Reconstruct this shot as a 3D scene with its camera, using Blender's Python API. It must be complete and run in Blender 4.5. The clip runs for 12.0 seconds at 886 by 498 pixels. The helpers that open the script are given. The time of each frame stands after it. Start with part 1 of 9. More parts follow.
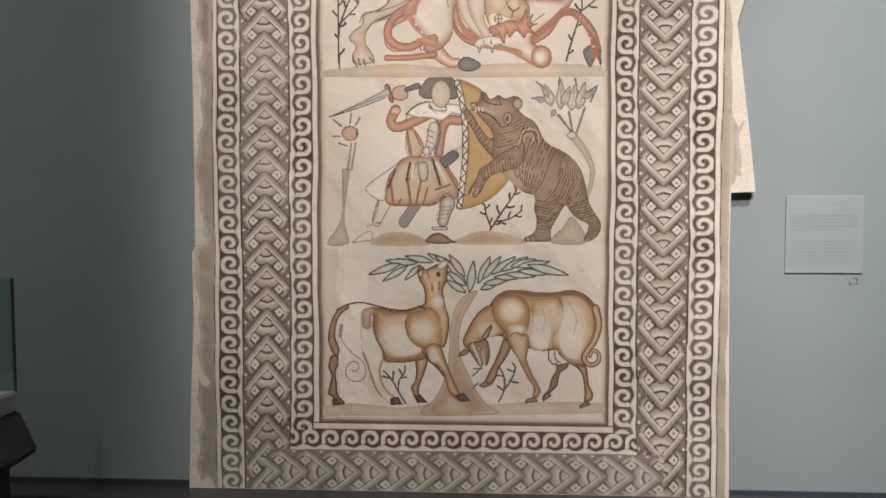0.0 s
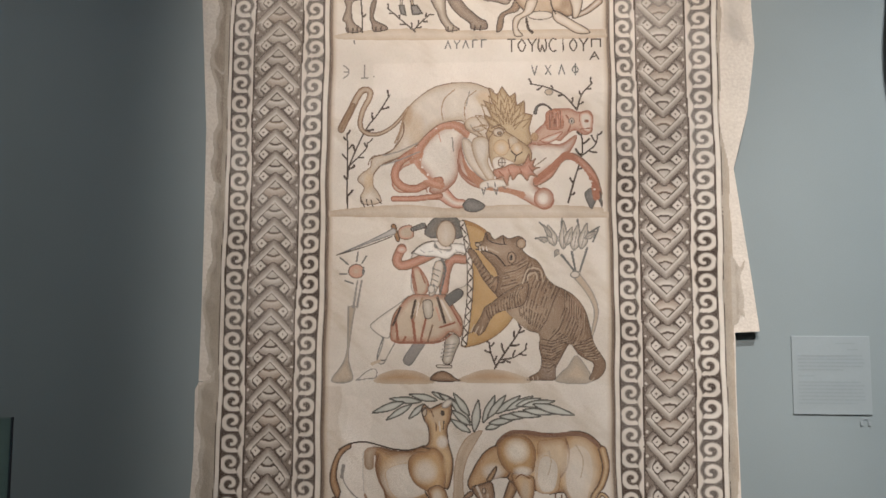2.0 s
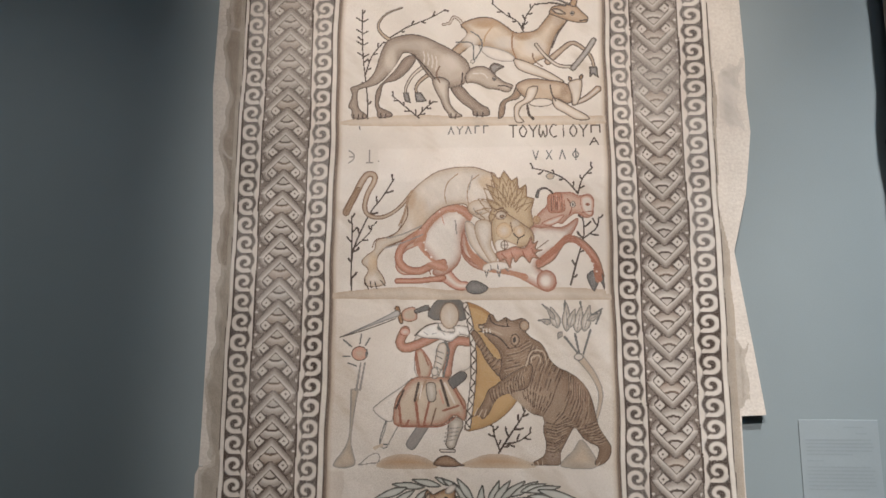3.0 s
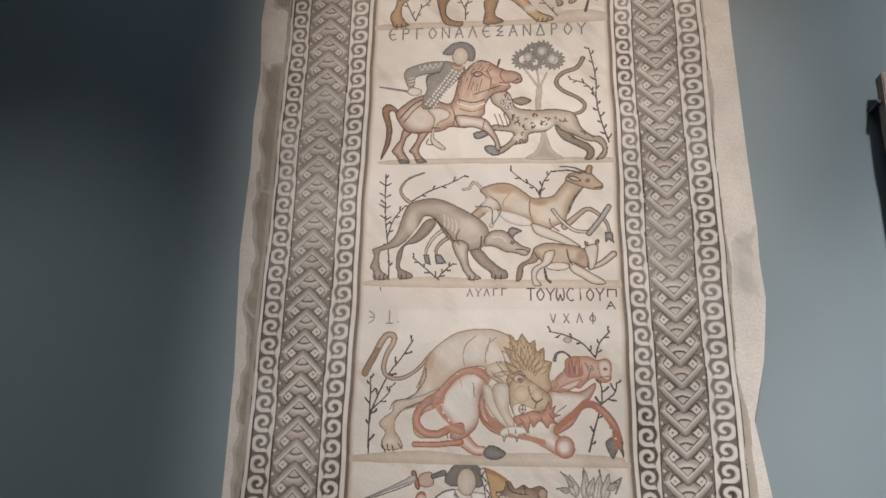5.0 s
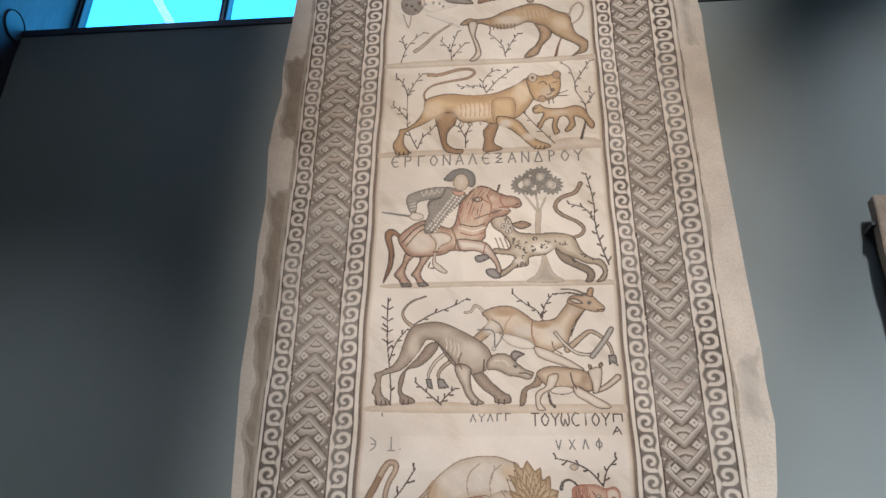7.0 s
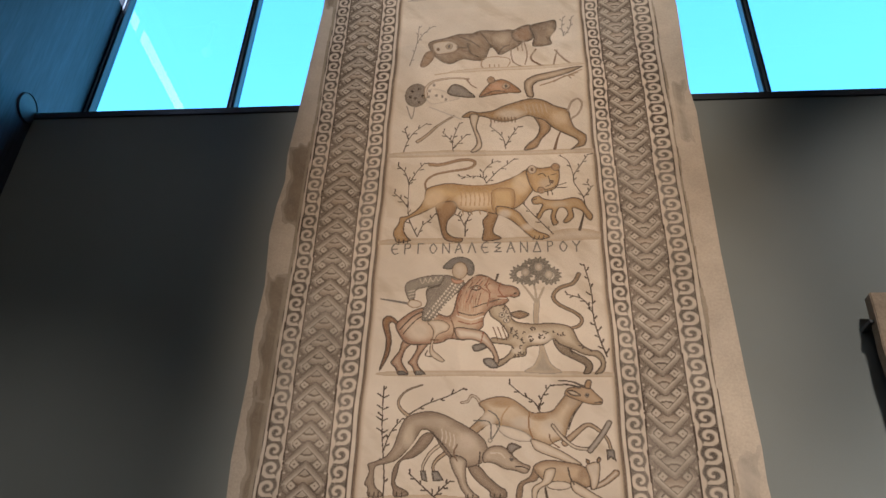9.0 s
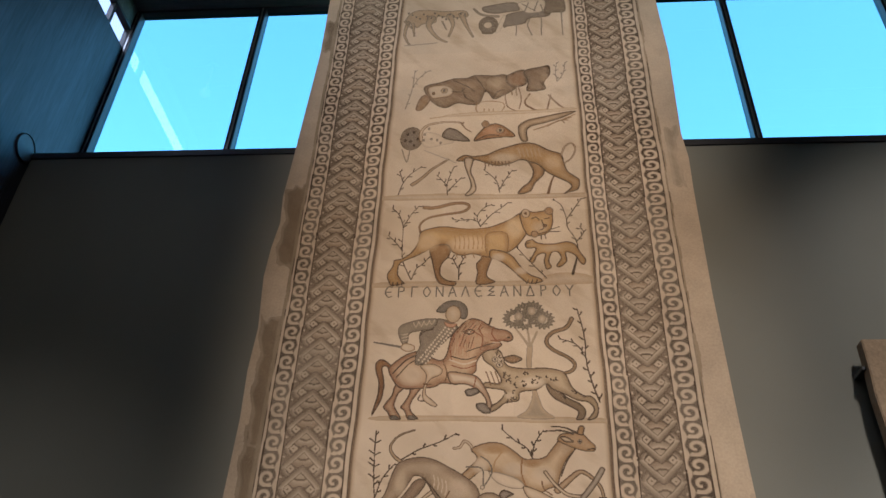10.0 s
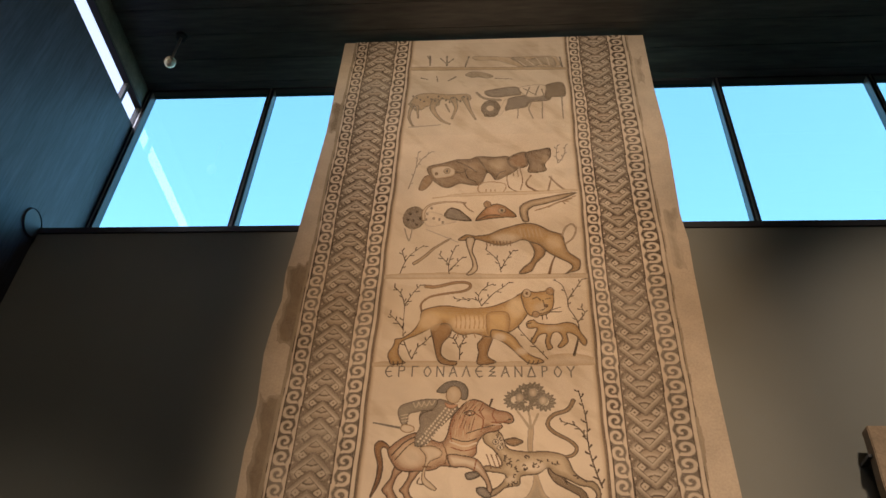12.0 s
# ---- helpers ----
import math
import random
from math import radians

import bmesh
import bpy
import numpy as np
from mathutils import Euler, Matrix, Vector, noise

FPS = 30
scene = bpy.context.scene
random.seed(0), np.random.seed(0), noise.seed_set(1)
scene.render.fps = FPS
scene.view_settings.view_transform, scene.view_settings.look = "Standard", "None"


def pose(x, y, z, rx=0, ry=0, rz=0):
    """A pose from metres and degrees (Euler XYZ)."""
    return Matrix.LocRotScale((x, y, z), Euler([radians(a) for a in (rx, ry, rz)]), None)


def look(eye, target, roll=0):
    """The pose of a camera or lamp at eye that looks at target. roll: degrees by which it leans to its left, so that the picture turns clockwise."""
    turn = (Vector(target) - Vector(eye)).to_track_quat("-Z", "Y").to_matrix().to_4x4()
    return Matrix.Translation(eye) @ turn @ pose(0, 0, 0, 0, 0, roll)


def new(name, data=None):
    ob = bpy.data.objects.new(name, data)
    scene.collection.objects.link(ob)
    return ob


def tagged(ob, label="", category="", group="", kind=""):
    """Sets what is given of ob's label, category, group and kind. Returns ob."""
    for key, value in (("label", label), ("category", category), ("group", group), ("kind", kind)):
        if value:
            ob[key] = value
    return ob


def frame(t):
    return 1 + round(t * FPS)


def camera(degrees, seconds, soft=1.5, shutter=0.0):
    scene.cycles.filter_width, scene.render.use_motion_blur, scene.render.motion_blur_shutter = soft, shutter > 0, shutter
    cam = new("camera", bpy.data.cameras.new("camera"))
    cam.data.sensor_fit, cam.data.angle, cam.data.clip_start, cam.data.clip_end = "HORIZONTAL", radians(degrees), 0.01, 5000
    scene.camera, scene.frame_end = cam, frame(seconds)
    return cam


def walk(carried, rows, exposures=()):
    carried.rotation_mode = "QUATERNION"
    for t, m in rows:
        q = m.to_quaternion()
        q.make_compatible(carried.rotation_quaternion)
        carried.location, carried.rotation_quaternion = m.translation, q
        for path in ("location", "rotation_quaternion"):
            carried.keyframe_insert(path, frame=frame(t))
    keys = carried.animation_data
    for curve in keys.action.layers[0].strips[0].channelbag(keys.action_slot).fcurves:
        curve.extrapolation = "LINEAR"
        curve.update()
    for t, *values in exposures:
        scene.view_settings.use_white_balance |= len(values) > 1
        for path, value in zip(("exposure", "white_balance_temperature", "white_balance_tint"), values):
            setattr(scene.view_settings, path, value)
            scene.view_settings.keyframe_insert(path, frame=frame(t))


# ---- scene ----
cam = camera(58.7, 12.0)
PATH = [
    (0, (0.122, 0.122, 1.603), (0.008, 2.115, 1.487), -0.1),
    (0.5, (0.118, 0.103, 1.64), (-0.005, 2.1, 1.626), 0.3),
    (1, (0.108, 0.103, 1.646), (-0.018, 2.097, 1.722), 0.3),
    (1.5, (0.118, 0.102, 1.69), (-0.009, 2.094, 1.817), 0.2),
    (2, (0.126, 0.094, 1.72), (-0.001, 2.082, 1.898), 0.2),
    (2.5, (0.123, 0.073, 1.728), (-0.004, 2.051, 1.992), 0.0),
    (3, (0.125, 0.061, 1.767), (-0.008, 2.023, 2.128), 0.2),
    (3.5, (0.147, 0.031, 1.837), (-0.026, 1.973, 2.281), 0.8),
    (5.5, (0.114, -0.089, 2.047), (-0.061, 1.774, 2.753), 1.4),
    (6, (0.105, -0.092, 2.03), (-0.064, 1.74, 2.814), 1.1),
    (6.5, (0.126, -0.105, 2.092), (-0.067, 1.7, 2.931), 1.2),
    (7, (0.122, -0.1, 2.067), (-0.051, 1.675, 2.972), 1.0),
    (7.5, (0.12, -0.107, 2.077), (-0.044, 1.638, 3.04), 1.2),
    (9.5, (0.123, -0.141, 2.091), (-0.041, 1.505, 3.216), 2.5),
    (10, (0.143, -0.176, 2.128), (-0.011, 1.445, 3.288), 2.5),
    (10.5, (0.123, -0.18, 2.127), (-0.025, 1.416, 3.323), 2.9),
    (11, (0.113, -0.214, 2.154), (-0.047, 1.348, 3.394), 3.0),
    (11.5, (0.158, -0.207, 2.145), (0.0, 1.324, 3.422), 3.1),
    (12, (0.139, -0.215, 2.143), (-0.015, 1.29, 3.451), 3.4),
]
EXPOSURES = [(0.0, 0.48, 6000, 10), (1.5, 0.32, 5950, 10), (3.0, 0.2, 5700, 10), (6.0, 0.04, 5500, 9), (7.5, 0.1, 5800, 10), (9.5, -0.62, 7200, 17), (10.5, -0.73, 7900, 19), (12.0, -0.62, 9900, 24)]
SKY = 1.52
GLASSC = (0.46, 0.93, 1.0)
WALLC = (0.207, 0.231, 0.226)
WARM = (1.0, 0.89, 0.78)
NEUTRAL = (1.0, 0.95, 0.88)
AMBER = (1.0, 0.80, 0.60)
# assumed spots out of view, eight for the mosaic, four to brighten the walls
ASSUMED_SPOTS = [
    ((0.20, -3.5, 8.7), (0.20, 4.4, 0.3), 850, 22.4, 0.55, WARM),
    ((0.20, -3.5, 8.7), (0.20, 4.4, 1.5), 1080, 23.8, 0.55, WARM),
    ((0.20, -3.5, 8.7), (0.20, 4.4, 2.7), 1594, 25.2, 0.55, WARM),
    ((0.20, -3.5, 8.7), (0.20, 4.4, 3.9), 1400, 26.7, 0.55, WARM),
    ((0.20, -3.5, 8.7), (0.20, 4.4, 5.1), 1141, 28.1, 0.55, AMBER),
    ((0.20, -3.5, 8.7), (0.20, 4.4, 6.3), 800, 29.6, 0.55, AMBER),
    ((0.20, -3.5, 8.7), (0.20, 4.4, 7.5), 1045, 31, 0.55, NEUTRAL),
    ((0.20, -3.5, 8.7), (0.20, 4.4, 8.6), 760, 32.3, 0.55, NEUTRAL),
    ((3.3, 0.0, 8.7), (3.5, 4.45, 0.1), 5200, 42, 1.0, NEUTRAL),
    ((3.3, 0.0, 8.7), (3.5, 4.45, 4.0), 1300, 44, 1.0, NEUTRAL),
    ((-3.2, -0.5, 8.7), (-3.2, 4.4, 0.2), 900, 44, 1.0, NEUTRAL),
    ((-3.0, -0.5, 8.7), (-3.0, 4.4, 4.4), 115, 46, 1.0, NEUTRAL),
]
walk(cam, [(t, look(eye, target, roll)) for t, eye, target, roll in PATH], EXPOSURES)
# ---- light ----
world = bpy.data.worlds.new("sky")
scene.world = world
world.use_nodes = True
_nt = world.node_tree
_sky = _nt.nodes.new("ShaderNodeTexSky")
_sky.sky_type = "NISHITA"
_sky.sun_disc = False
_sky.sun_elevation = radians(38)
_sky.sun_rotation = radians(170)
_nt.links.new(_sky.outputs[0], _nt.nodes["Background"].inputs[0])
_nt.nodes["Background"].inputs[1].default_value = SKY


def lamp(name, eye, target, energy, cone, blend, colour, size=0.22):
    """An assumed ceiling spotlight, out of view."""
    data = bpy.data.lights.new(name, "SPOT")
    data.energy, data.spot_size, data.spot_blend = energy, radians(cone), blend
    data.color, data.shadow_soft_size = colour, size
    ob = new(name, data)
    ob.matrix_world = look(eye, target)
    return ob


# added lamps named as spotlights, though no such fitting is in view
for _row in ASSUMED_SPOTS:
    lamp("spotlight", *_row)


# ---- materials ----
def material(name, base, rough=0.7, metal=0.0, spread=0.12, scale=6.0, grain=90.0, bump=0.15, tint=None, spec=0.5, stretch=None):
    """A surface with stains at a large scale, grain at a small one and a fine relief."""
    m = bpy.data.materials.new(name)
    m.use_nodes = True
    nt = m.node_tree
    n, k = nt.nodes, nt.links
    b = n["Principled BSDF"]
    co = n.new("ShaderNodeTexCoord")
    big, small = n.new("ShaderNodeTexNoise"), n.new("ShaderNodeTexNoise")
    big.inputs["Scale"].default_value, big.inputs["Detail"].default_value = scale, 5
    small.inputs["Scale"].default_value, small.inputs["Detail"].default_value = grain, 3
    for t in (big, small):
        k.new(co.outputs["Object"], t.inputs["Vector"])
    if stretch:
        mp = n.new("ShaderNodeMapping")
        mp.inputs["Scale"].default_value = stretch
        k.new(co.outputs["Object"], mp.inputs["Vector"])
        for t in (big, small):
            k.new(mp.outputs[0], t.inputs["Vector"])
    ramp = n.new("ShaderNodeMix")
    ramp.data_type = "RGBA"
    dark = tint or [c * (1 - 2 * spread) for c in base]
    ramp.inputs[6].default_value = (*dark, 1)
    ramp.inputs[7].default_value = (*[min(1, c * (1 + spread)) for c in base], 1)
    k.new(big.outputs[0], ramp.inputs[0])
    mix = n.new("ShaderNodeMix")
    mix.data_type, mix.blend_type = "RGBA", "OVERLAY"
    mix.inputs[0].default_value = min(1, spread * 1.6)
    k.new(ramp.outputs[2], mix.inputs[6])
    k.new(small.outputs[0], mix.inputs[7])
    k.new(mix.outputs[2], b.inputs["Base Color"])
    b.inputs["Roughness"].default_value, b.inputs["Metallic"].default_value = rough, metal
    b.inputs["Specular IOR Level"].default_value = spec
    if bump:
        bp = n.new("ShaderNodeBump")
        bp.inputs["Strength"].default_value, bp.inputs["Distance"].default_value = bump, 0.004
        k.new(small.outputs[0], bp.inputs["Height"])
        k.new(bp.outputs[0], b.inputs["Normal"])
    return m


WALL = material("grey_wall_paint", WALLC, 0.62, spread=0.05, scale=1.3, grain=160, bump=0.08, spec=0.25)
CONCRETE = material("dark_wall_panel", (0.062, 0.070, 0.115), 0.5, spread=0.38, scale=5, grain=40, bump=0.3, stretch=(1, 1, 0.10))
GRILLE = material("grey_grille", (0.12, 0.13, 0.16), 0.5, spread=0.1, scale=8, grain=200, bump=0.3)
CEIL = material("dark_ceiling_board", (0.14, 0.14, 0.143), 0.42, spread=0.36, scale=5, grain=30, bump=0.2, stretch=(0.12, 1, 1))
FLOOR = material("dark_floor", (0.045, 0.042, 0.04), 0.35, spread=0.2, scale=3, grain=60, bump=0.1)
STEEL = material("dark_window_steel", (0.05, 0.057, 0.07), 0.35, 0.3, spread=0.1, scale=4, bump=0.05)
PLASTER = material("mosaic_mortar", (0.60, 0.52, 0.43), 0.85, spread=0.14, scale=5, grain=70, bump=0.6, spec=0.2)
CARD = material("label_card", (0.232, 0.254, 0.25), 0.6, spread=0.03, scale=3, bump=0.02)
INK = material("label_print", (0.212, 0.232, 0.23), 0.6, spread=0.05, bump=0)
SLAB = material("sandstone", (0.40, 0.30, 0.215), 0.8, spread=0.22, scale=7, grain=60, bump=0.6)
PLINTH = material("grey_plinth_paint", (0.42, 0.42, 0.42), 0.5, spread=0.06, scale=3, bump=0.05)
BASALT = material("dark_basalt", (0.045, 0.043, 0.04), 0.7, spread=0.3, scale=9, grain=70, bump=0.7)
CHROME = material("brushed_metal", (0.45, 0.45, 0.46), 0.3, 0.9, spread=0.06, bump=0.03)
GLOBE = material("white_dome", (0.62, 0.64, 0.66), 0.25, spread=0.04, bump=0)


def glass_material(name, share, colour=(1, 1, 1)):
    m = bpy.data.materials.new(name)
    m.use_nodes = True
    n, k = m.node_tree.nodes, m.node_tree.links
    n.remove(n["Principled BSDF"])
    t, g, mx = (n.new("ShaderNode" + s) for s in ("BsdfTransparent", "BsdfGlossy", "MixShader"))
    t.inputs[0].default_value = (*colour, 1)
    g.inputs["Roughness"].default_value = 0.02
    mx.inputs[0].default_value = share
    k.new(t.outputs[0], mx.inputs[1])
    k.new(g.outputs[0], mx.inputs[2])
    k.new(mx.outputs[0], n["Material Output"].inputs[0])
    return m


GLASS = glass_material("window_glass", 0.12, GLASSC)
CLEAR = glass_material("slot_glass", 0.04, (0.95, 0.98, 1))
CASEGLASS = glass_material("case_glass", 0.06, (0.9, 0.96, 0.93))


# ---- building helpers ----
def box_mesh(bm, a, b, bevel=0.0):
    made = bmesh.ops.create_cube(bm, size=1)["verts"]
    for v in made:
        v.co = [(a[i] + b[i]) / 2 + v.co[i] * (b[i] - a[i]) for i in range(3)]
    if bevel:
        edges = list({e for v in made for e in v.link_edges})
        bmesh.ops.bevel(bm, geom=edges, offset=bevel, segments=2, affect="EDGES", profile=0.6)
    return bm


def prism(bm, outline, y0, y1):
    """A plate with an outline in x and z, from y0 (front) to y1 (back)."""
    front = [bm.verts.new((x, y0, z)) for x, z in outline]
    back = [bm.verts.new((x, y1, z)) for x, z in outline]
    bm.faces.new(front)
    bm.faces.new(back[::-1])
    for i in range(len(outline)):
        j = (i + 1) % len(outline)
        bm.faces.new((front[i], back[i], back[j], front[j]))
    bmesh.ops.recalc_face_normals(bm, faces=bm.faces)
    return bm


def part(name, bm, mat, parent=None, label=""):
    me = bpy.data.meshes.new(name)
    bm.to_mesh(me)
    bm.free()
    me.materials.append(mat)
    ob = new(name, me)
    ob.parent = parent
    if label:
        ob["label"] = label
    return ob


def solid(name, a, b, mat, parent=None, label="", bevel=0.0):
    return part(name, box_mesh(bmesh.new(), a, b, bevel), mat, parent, label)


def setting(ob, label, category):
    return tagged(ob, label, category, kind="structure")


# ---- the hall ----
XW, XE, YS, YN, TOP, LEDGE, GLAZ = -3.76, 6.6, -5.0, 4.45, 9.02, 6.455, 5.03
setting(solid("floor", (XW - 0.3, YS, -0.2), (XE, 5.4, 0), FLOOR), "dark polished museum floor", "floor")
setting(solid("wall_north", (XW, YN, 0), (XE, 5.12, LEDGE - 0.06), WALL), "smooth grey painted wall behind the mosaic", "wall")
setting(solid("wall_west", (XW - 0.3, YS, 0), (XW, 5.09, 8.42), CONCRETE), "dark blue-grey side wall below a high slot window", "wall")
setting(solid("beam", (XW - 0.07, YS, 8.74), (XW, 5.09, TOP), CEIL), "dark beam above the slot window", "beam")
# east and south walls are unseen, assumed so that the hall is closed
setting(solid("wall_east", (XE, YS, 0), (XE + 0.2, 5.3, TOP), WALL), "assumed grey side wall, out of view, closing the hall", "wall")
setting(solid("wall_south", (XW - 0.3, YS - 0.2, 0), (XE, YS, TOP), WALL), "assumed grey rear wall, out of view, closing the hall", "wall")
_bm = box_mesh(bmesh.new(), (XW - 0.07, YS, TOP + 0.012), (XE, 5.10, TOP + 0.2))
for _i in range(34):
    _y = YS + 0.3 * _i
    box_mesh(_bm, (XW - 0.07, _y + 0.003, TOP + 0.001 * random.random()), (XE, min(_y + 0.297, 5.10), TOP + 0.012))
setting(part("ceiling", _bm, CEIL), "dark board ceiling with a soft sheen", "ceiling")
setting(solid("trim", (XW, YN - 0.015, LEDGE - 0.06), (XE, 5.12, LEDGE), STEEL, bevel=0.004), "dark steel cap on the wall under the windows", "trim")
setting(solid("baseboard", (XW, YN - 0.012, 0), (XE, YN, 0.03), STEEL, bevel=0.003), "thin dark recessed skirting", "skirting")


def window_row(name, x0, x1, bars):
    """A row of clerestory panes between dark steel bars."""
    w = setting(new(name), "clerestory window with dark steel bars and blue sky", "window")
    w.location = (x0, GLAZ, LEDGE)
    inv = Matrix.Translation((-x0, -GLAZ, -LEDGE))

    def put(ob):
        ob.parent = w
        ob.matrix_parent_inverse = inv
        return ob
    put(solid("window_frame", (x0, GLAZ - 0.04, TOP - 0.035), (x1, GLAZ + 0.06, TOP - 0.002), STEEL, bevel=0.004))
    put(solid("window_sill", (x0, GLAZ - 0.05, LEDGE + 0.001), (x1, GLAZ + 0.06, LEDGE + 0.09), STEEL, bevel=0.004))
    edges = [x0] + bars + [x1]
    for b in bars:
        put(solid("mullion", (b - 0.034, GLAZ - 0.045, LEDGE + 0.09), (b + 0.034, GLAZ + 0.06, TOP - 0.035), STEEL, bevel=0.006))
        put(solid("cover_strip", (b - 0.008, GLAZ - 0.055, LEDGE + 0.09), (b + 0.008, GLAZ - 0.045, TOP - 0.035), CHROME))
    for a, b in zip(edges, edges[1:]):
        p = put(solid("pane", (a + 0.02, GLAZ + 0.012, LEDGE + 0.07), (b - 0.02, GLAZ + 0.018, TOP - 0.03), GLASS))
        p.visible_shadow = False
    return w


window_row("window_1", XW + 0.01, XE - 0.01, [-3.735, -2.37, -0.8, 0.78, 2.36, 3.90, 5.44])
slot = setting(new("window_2"), "narrow bright slot window along the ceiling", "window")
for _y0, _y1 in ((YS, -2.4), (-2.4, 0.2), (0.2, 2.6), (2.6, 4.66), (4.66, 5.0)):
    _p = solid("pane", (XW - 0.03, _y0 + 0.02, 8.42), (XW - 0.024, _y1 - 0.02, 8.70), CLEAR, slot)
    _p.visible_shadow = False
    solid("mullion", (XW - 0.06, _y1 - 0.02, 8.42), (XW - 0.005, _y1 + 0.02, 8.70), STEEL, slot)
solid("window_frame", (XW - 0.06, YS, 8.70), (XW + 0.015, 5.0, 8.738), STEEL, slot, bevel=0.003)


def globe_lamp(x, y, z):
    """A small white dome on a thin rod under the ceiling."""
    g = tagged(new("ceiling_camera"), "small white dome hanging on a thin rod from the ceiling", "camera dome")
    g.location = (x, y, z)
    bm = bmesh.new()
    bmesh.ops.create_uvsphere(bm, u_segments=24, v_segments=16, radius=0.056, matrix=Matrix.Translation((0, 0, -0.45)))
    part("dome", bm, GLOBE, g, "white glossy dome")
    bm = bmesh.new()
    bmesh.ops.create_cone(bm, cap_ends=True, segments=12, radius1=0.013, radius2=0.013, depth=0.41, matrix=Matrix.Translation((0, 0, -0.205)))
    part("rod", bm, CHROME, g)
    bm = bmesh.new()
    bmesh.ops.create_cone(bm, cap_ends=True, segments=20, radius1=0.05, radius2=0.06, depth=0.03, matrix=Matrix.Translation((0, 0, -0.016)))
    part("ceiling_plate", bm, STEEL, g)
    bm = bmesh.new()
    bmesh.ops.create_cone(bm, cap_ends=True, segments=20, radius1=0.057, radius2=0.035, depth=0.035, matrix=Matrix.Translation((0, 0, -0.405)))
    part("collar", bm, GLOBE, g)
    return g


globe_lamp(-3.17, 4.31, TOP)


def wall_disc():
    d = tagged(new("wall_speaker"), "round grey speaker grille set in the dark side wall", "speaker")
    d.location = (XW, 4.34, 6.42)
    turn = Matrix.Rotation(radians(90), 4, "Y")
    bm = bmesh.new()
    bmesh.ops.create_cone(bm, cap_ends=True, segments=32, radius1=0.12, radius2=0.115, depth=0.012, matrix=Matrix.Translation((0.006, 0, 0)) @ turn)
    part("grille", bm, GRILLE, d)
    bm = bmesh.new()
    bmesh.ops.create_cone(bm, cap_ends=False, segments=32, radius1=0.128, radius2=0.124, depth=0.018, matrix=Matrix.Translation((0.009, 0, 0)) @ turn)
    part("rim", bm, CONCRETE, d)


wall_disc()


def museum_label():
    """A pale printed card on the wall with two blocks of print, and a small sign below it."""
    x0, x1, z0, z1 = 1.716, 2.122, 1.225, 1.638
    c = tagged(new("museum_label"), "pale grey printed text card fixed to the wall", "label")
    c.location = (x0, YN, z0)
    w, h = x1 - x0, z1 - z0
    solid("card", (0, -0.006, 0), (w, 0, h), CARD, c, bevel=0.002)
    rng = random.Random(4)
    z = h - 0.035
    for lines, indent in ((1, 0.55), (1, 0.72), (5, 0.0), (1, -0.45), (7, 0.0)):
        for i in range(lines):
            a = 0.03 + max(0, indent) * 0.36
            b = w - 0.03 - (rng.uniform(0, 0.03) if i < lines - 1 else rng.uniform(0.02, 0.12)) + min(0, indent) * 0.36
            solid("print_line", (a, -0.0068, z - 0.007), (b, -0.0062, z), INK, c)
            z -= 0.0185
        z -= 0.014
    s = tagged(new("audio_guide_sign"), "tiny grey audio guide symbol on the wall", "sign")
    s.location = (2.085, YN, 1.185)
    bm = bmesh.new()
    for k in range(9):
        a0, a1 = radians(20 * k), radians(20 * k + 20)
        v = [bm.verts.new((r * math.cos(a), -0.003, r * math.sin(a))) for r, a in ((0.022, a0), (0.022, a1), (0.016, a1), (0.016, a0))]
        bm.faces.new(v)
    box_mesh(bm, (-0.026, -0.004, -0.016), (-0.012, -0.001, 0.004))
    box_mesh(bm, (0.012, -0.004, -0.016), (0.026, -0.001, 0.004))
    part("symbol", bm, INK, s)


museum_label()


def stone_slab():
    """A thick stone plate hung clear of the wall on metal brackets."""
    s = tagged(new("stone_relief"), "weathered brown stone slab hung on the grey wall", "stone slab")
    s.location = (2.33, 4.33, 2.9)
    bm = bmesh.new()
    rng = random.Random(2)
    left = [(0.012 * rng.uniform(-1, 1) - 0.03 + 0.018 * i / 5, 1.69 * i / 9) for i in range(10)]
    outline = [(2.3, 0)] + left[:1] + left[1:] + [(2.3, 1.70)]
    prism(bm, outline[::-1], -0.06, 0.03)
    bmesh.ops.bevel(bm, geom=list(bm.edges), offset=0.006, segments=2, affect="EDGES")
    part("slab", bm, SLAB, s)
    for z in (0.25, 1.5):
        solid("bracket", (-0.024, -0.02, z), (0.02, 0.12, z + 0.022), STEEL, s, bevel=0.003)
        solid("bracket", (1.9, 0.03, z), (1.96, 0.12, z + 0.03), STEEL, s, bevel=0.003)


stone_slab()


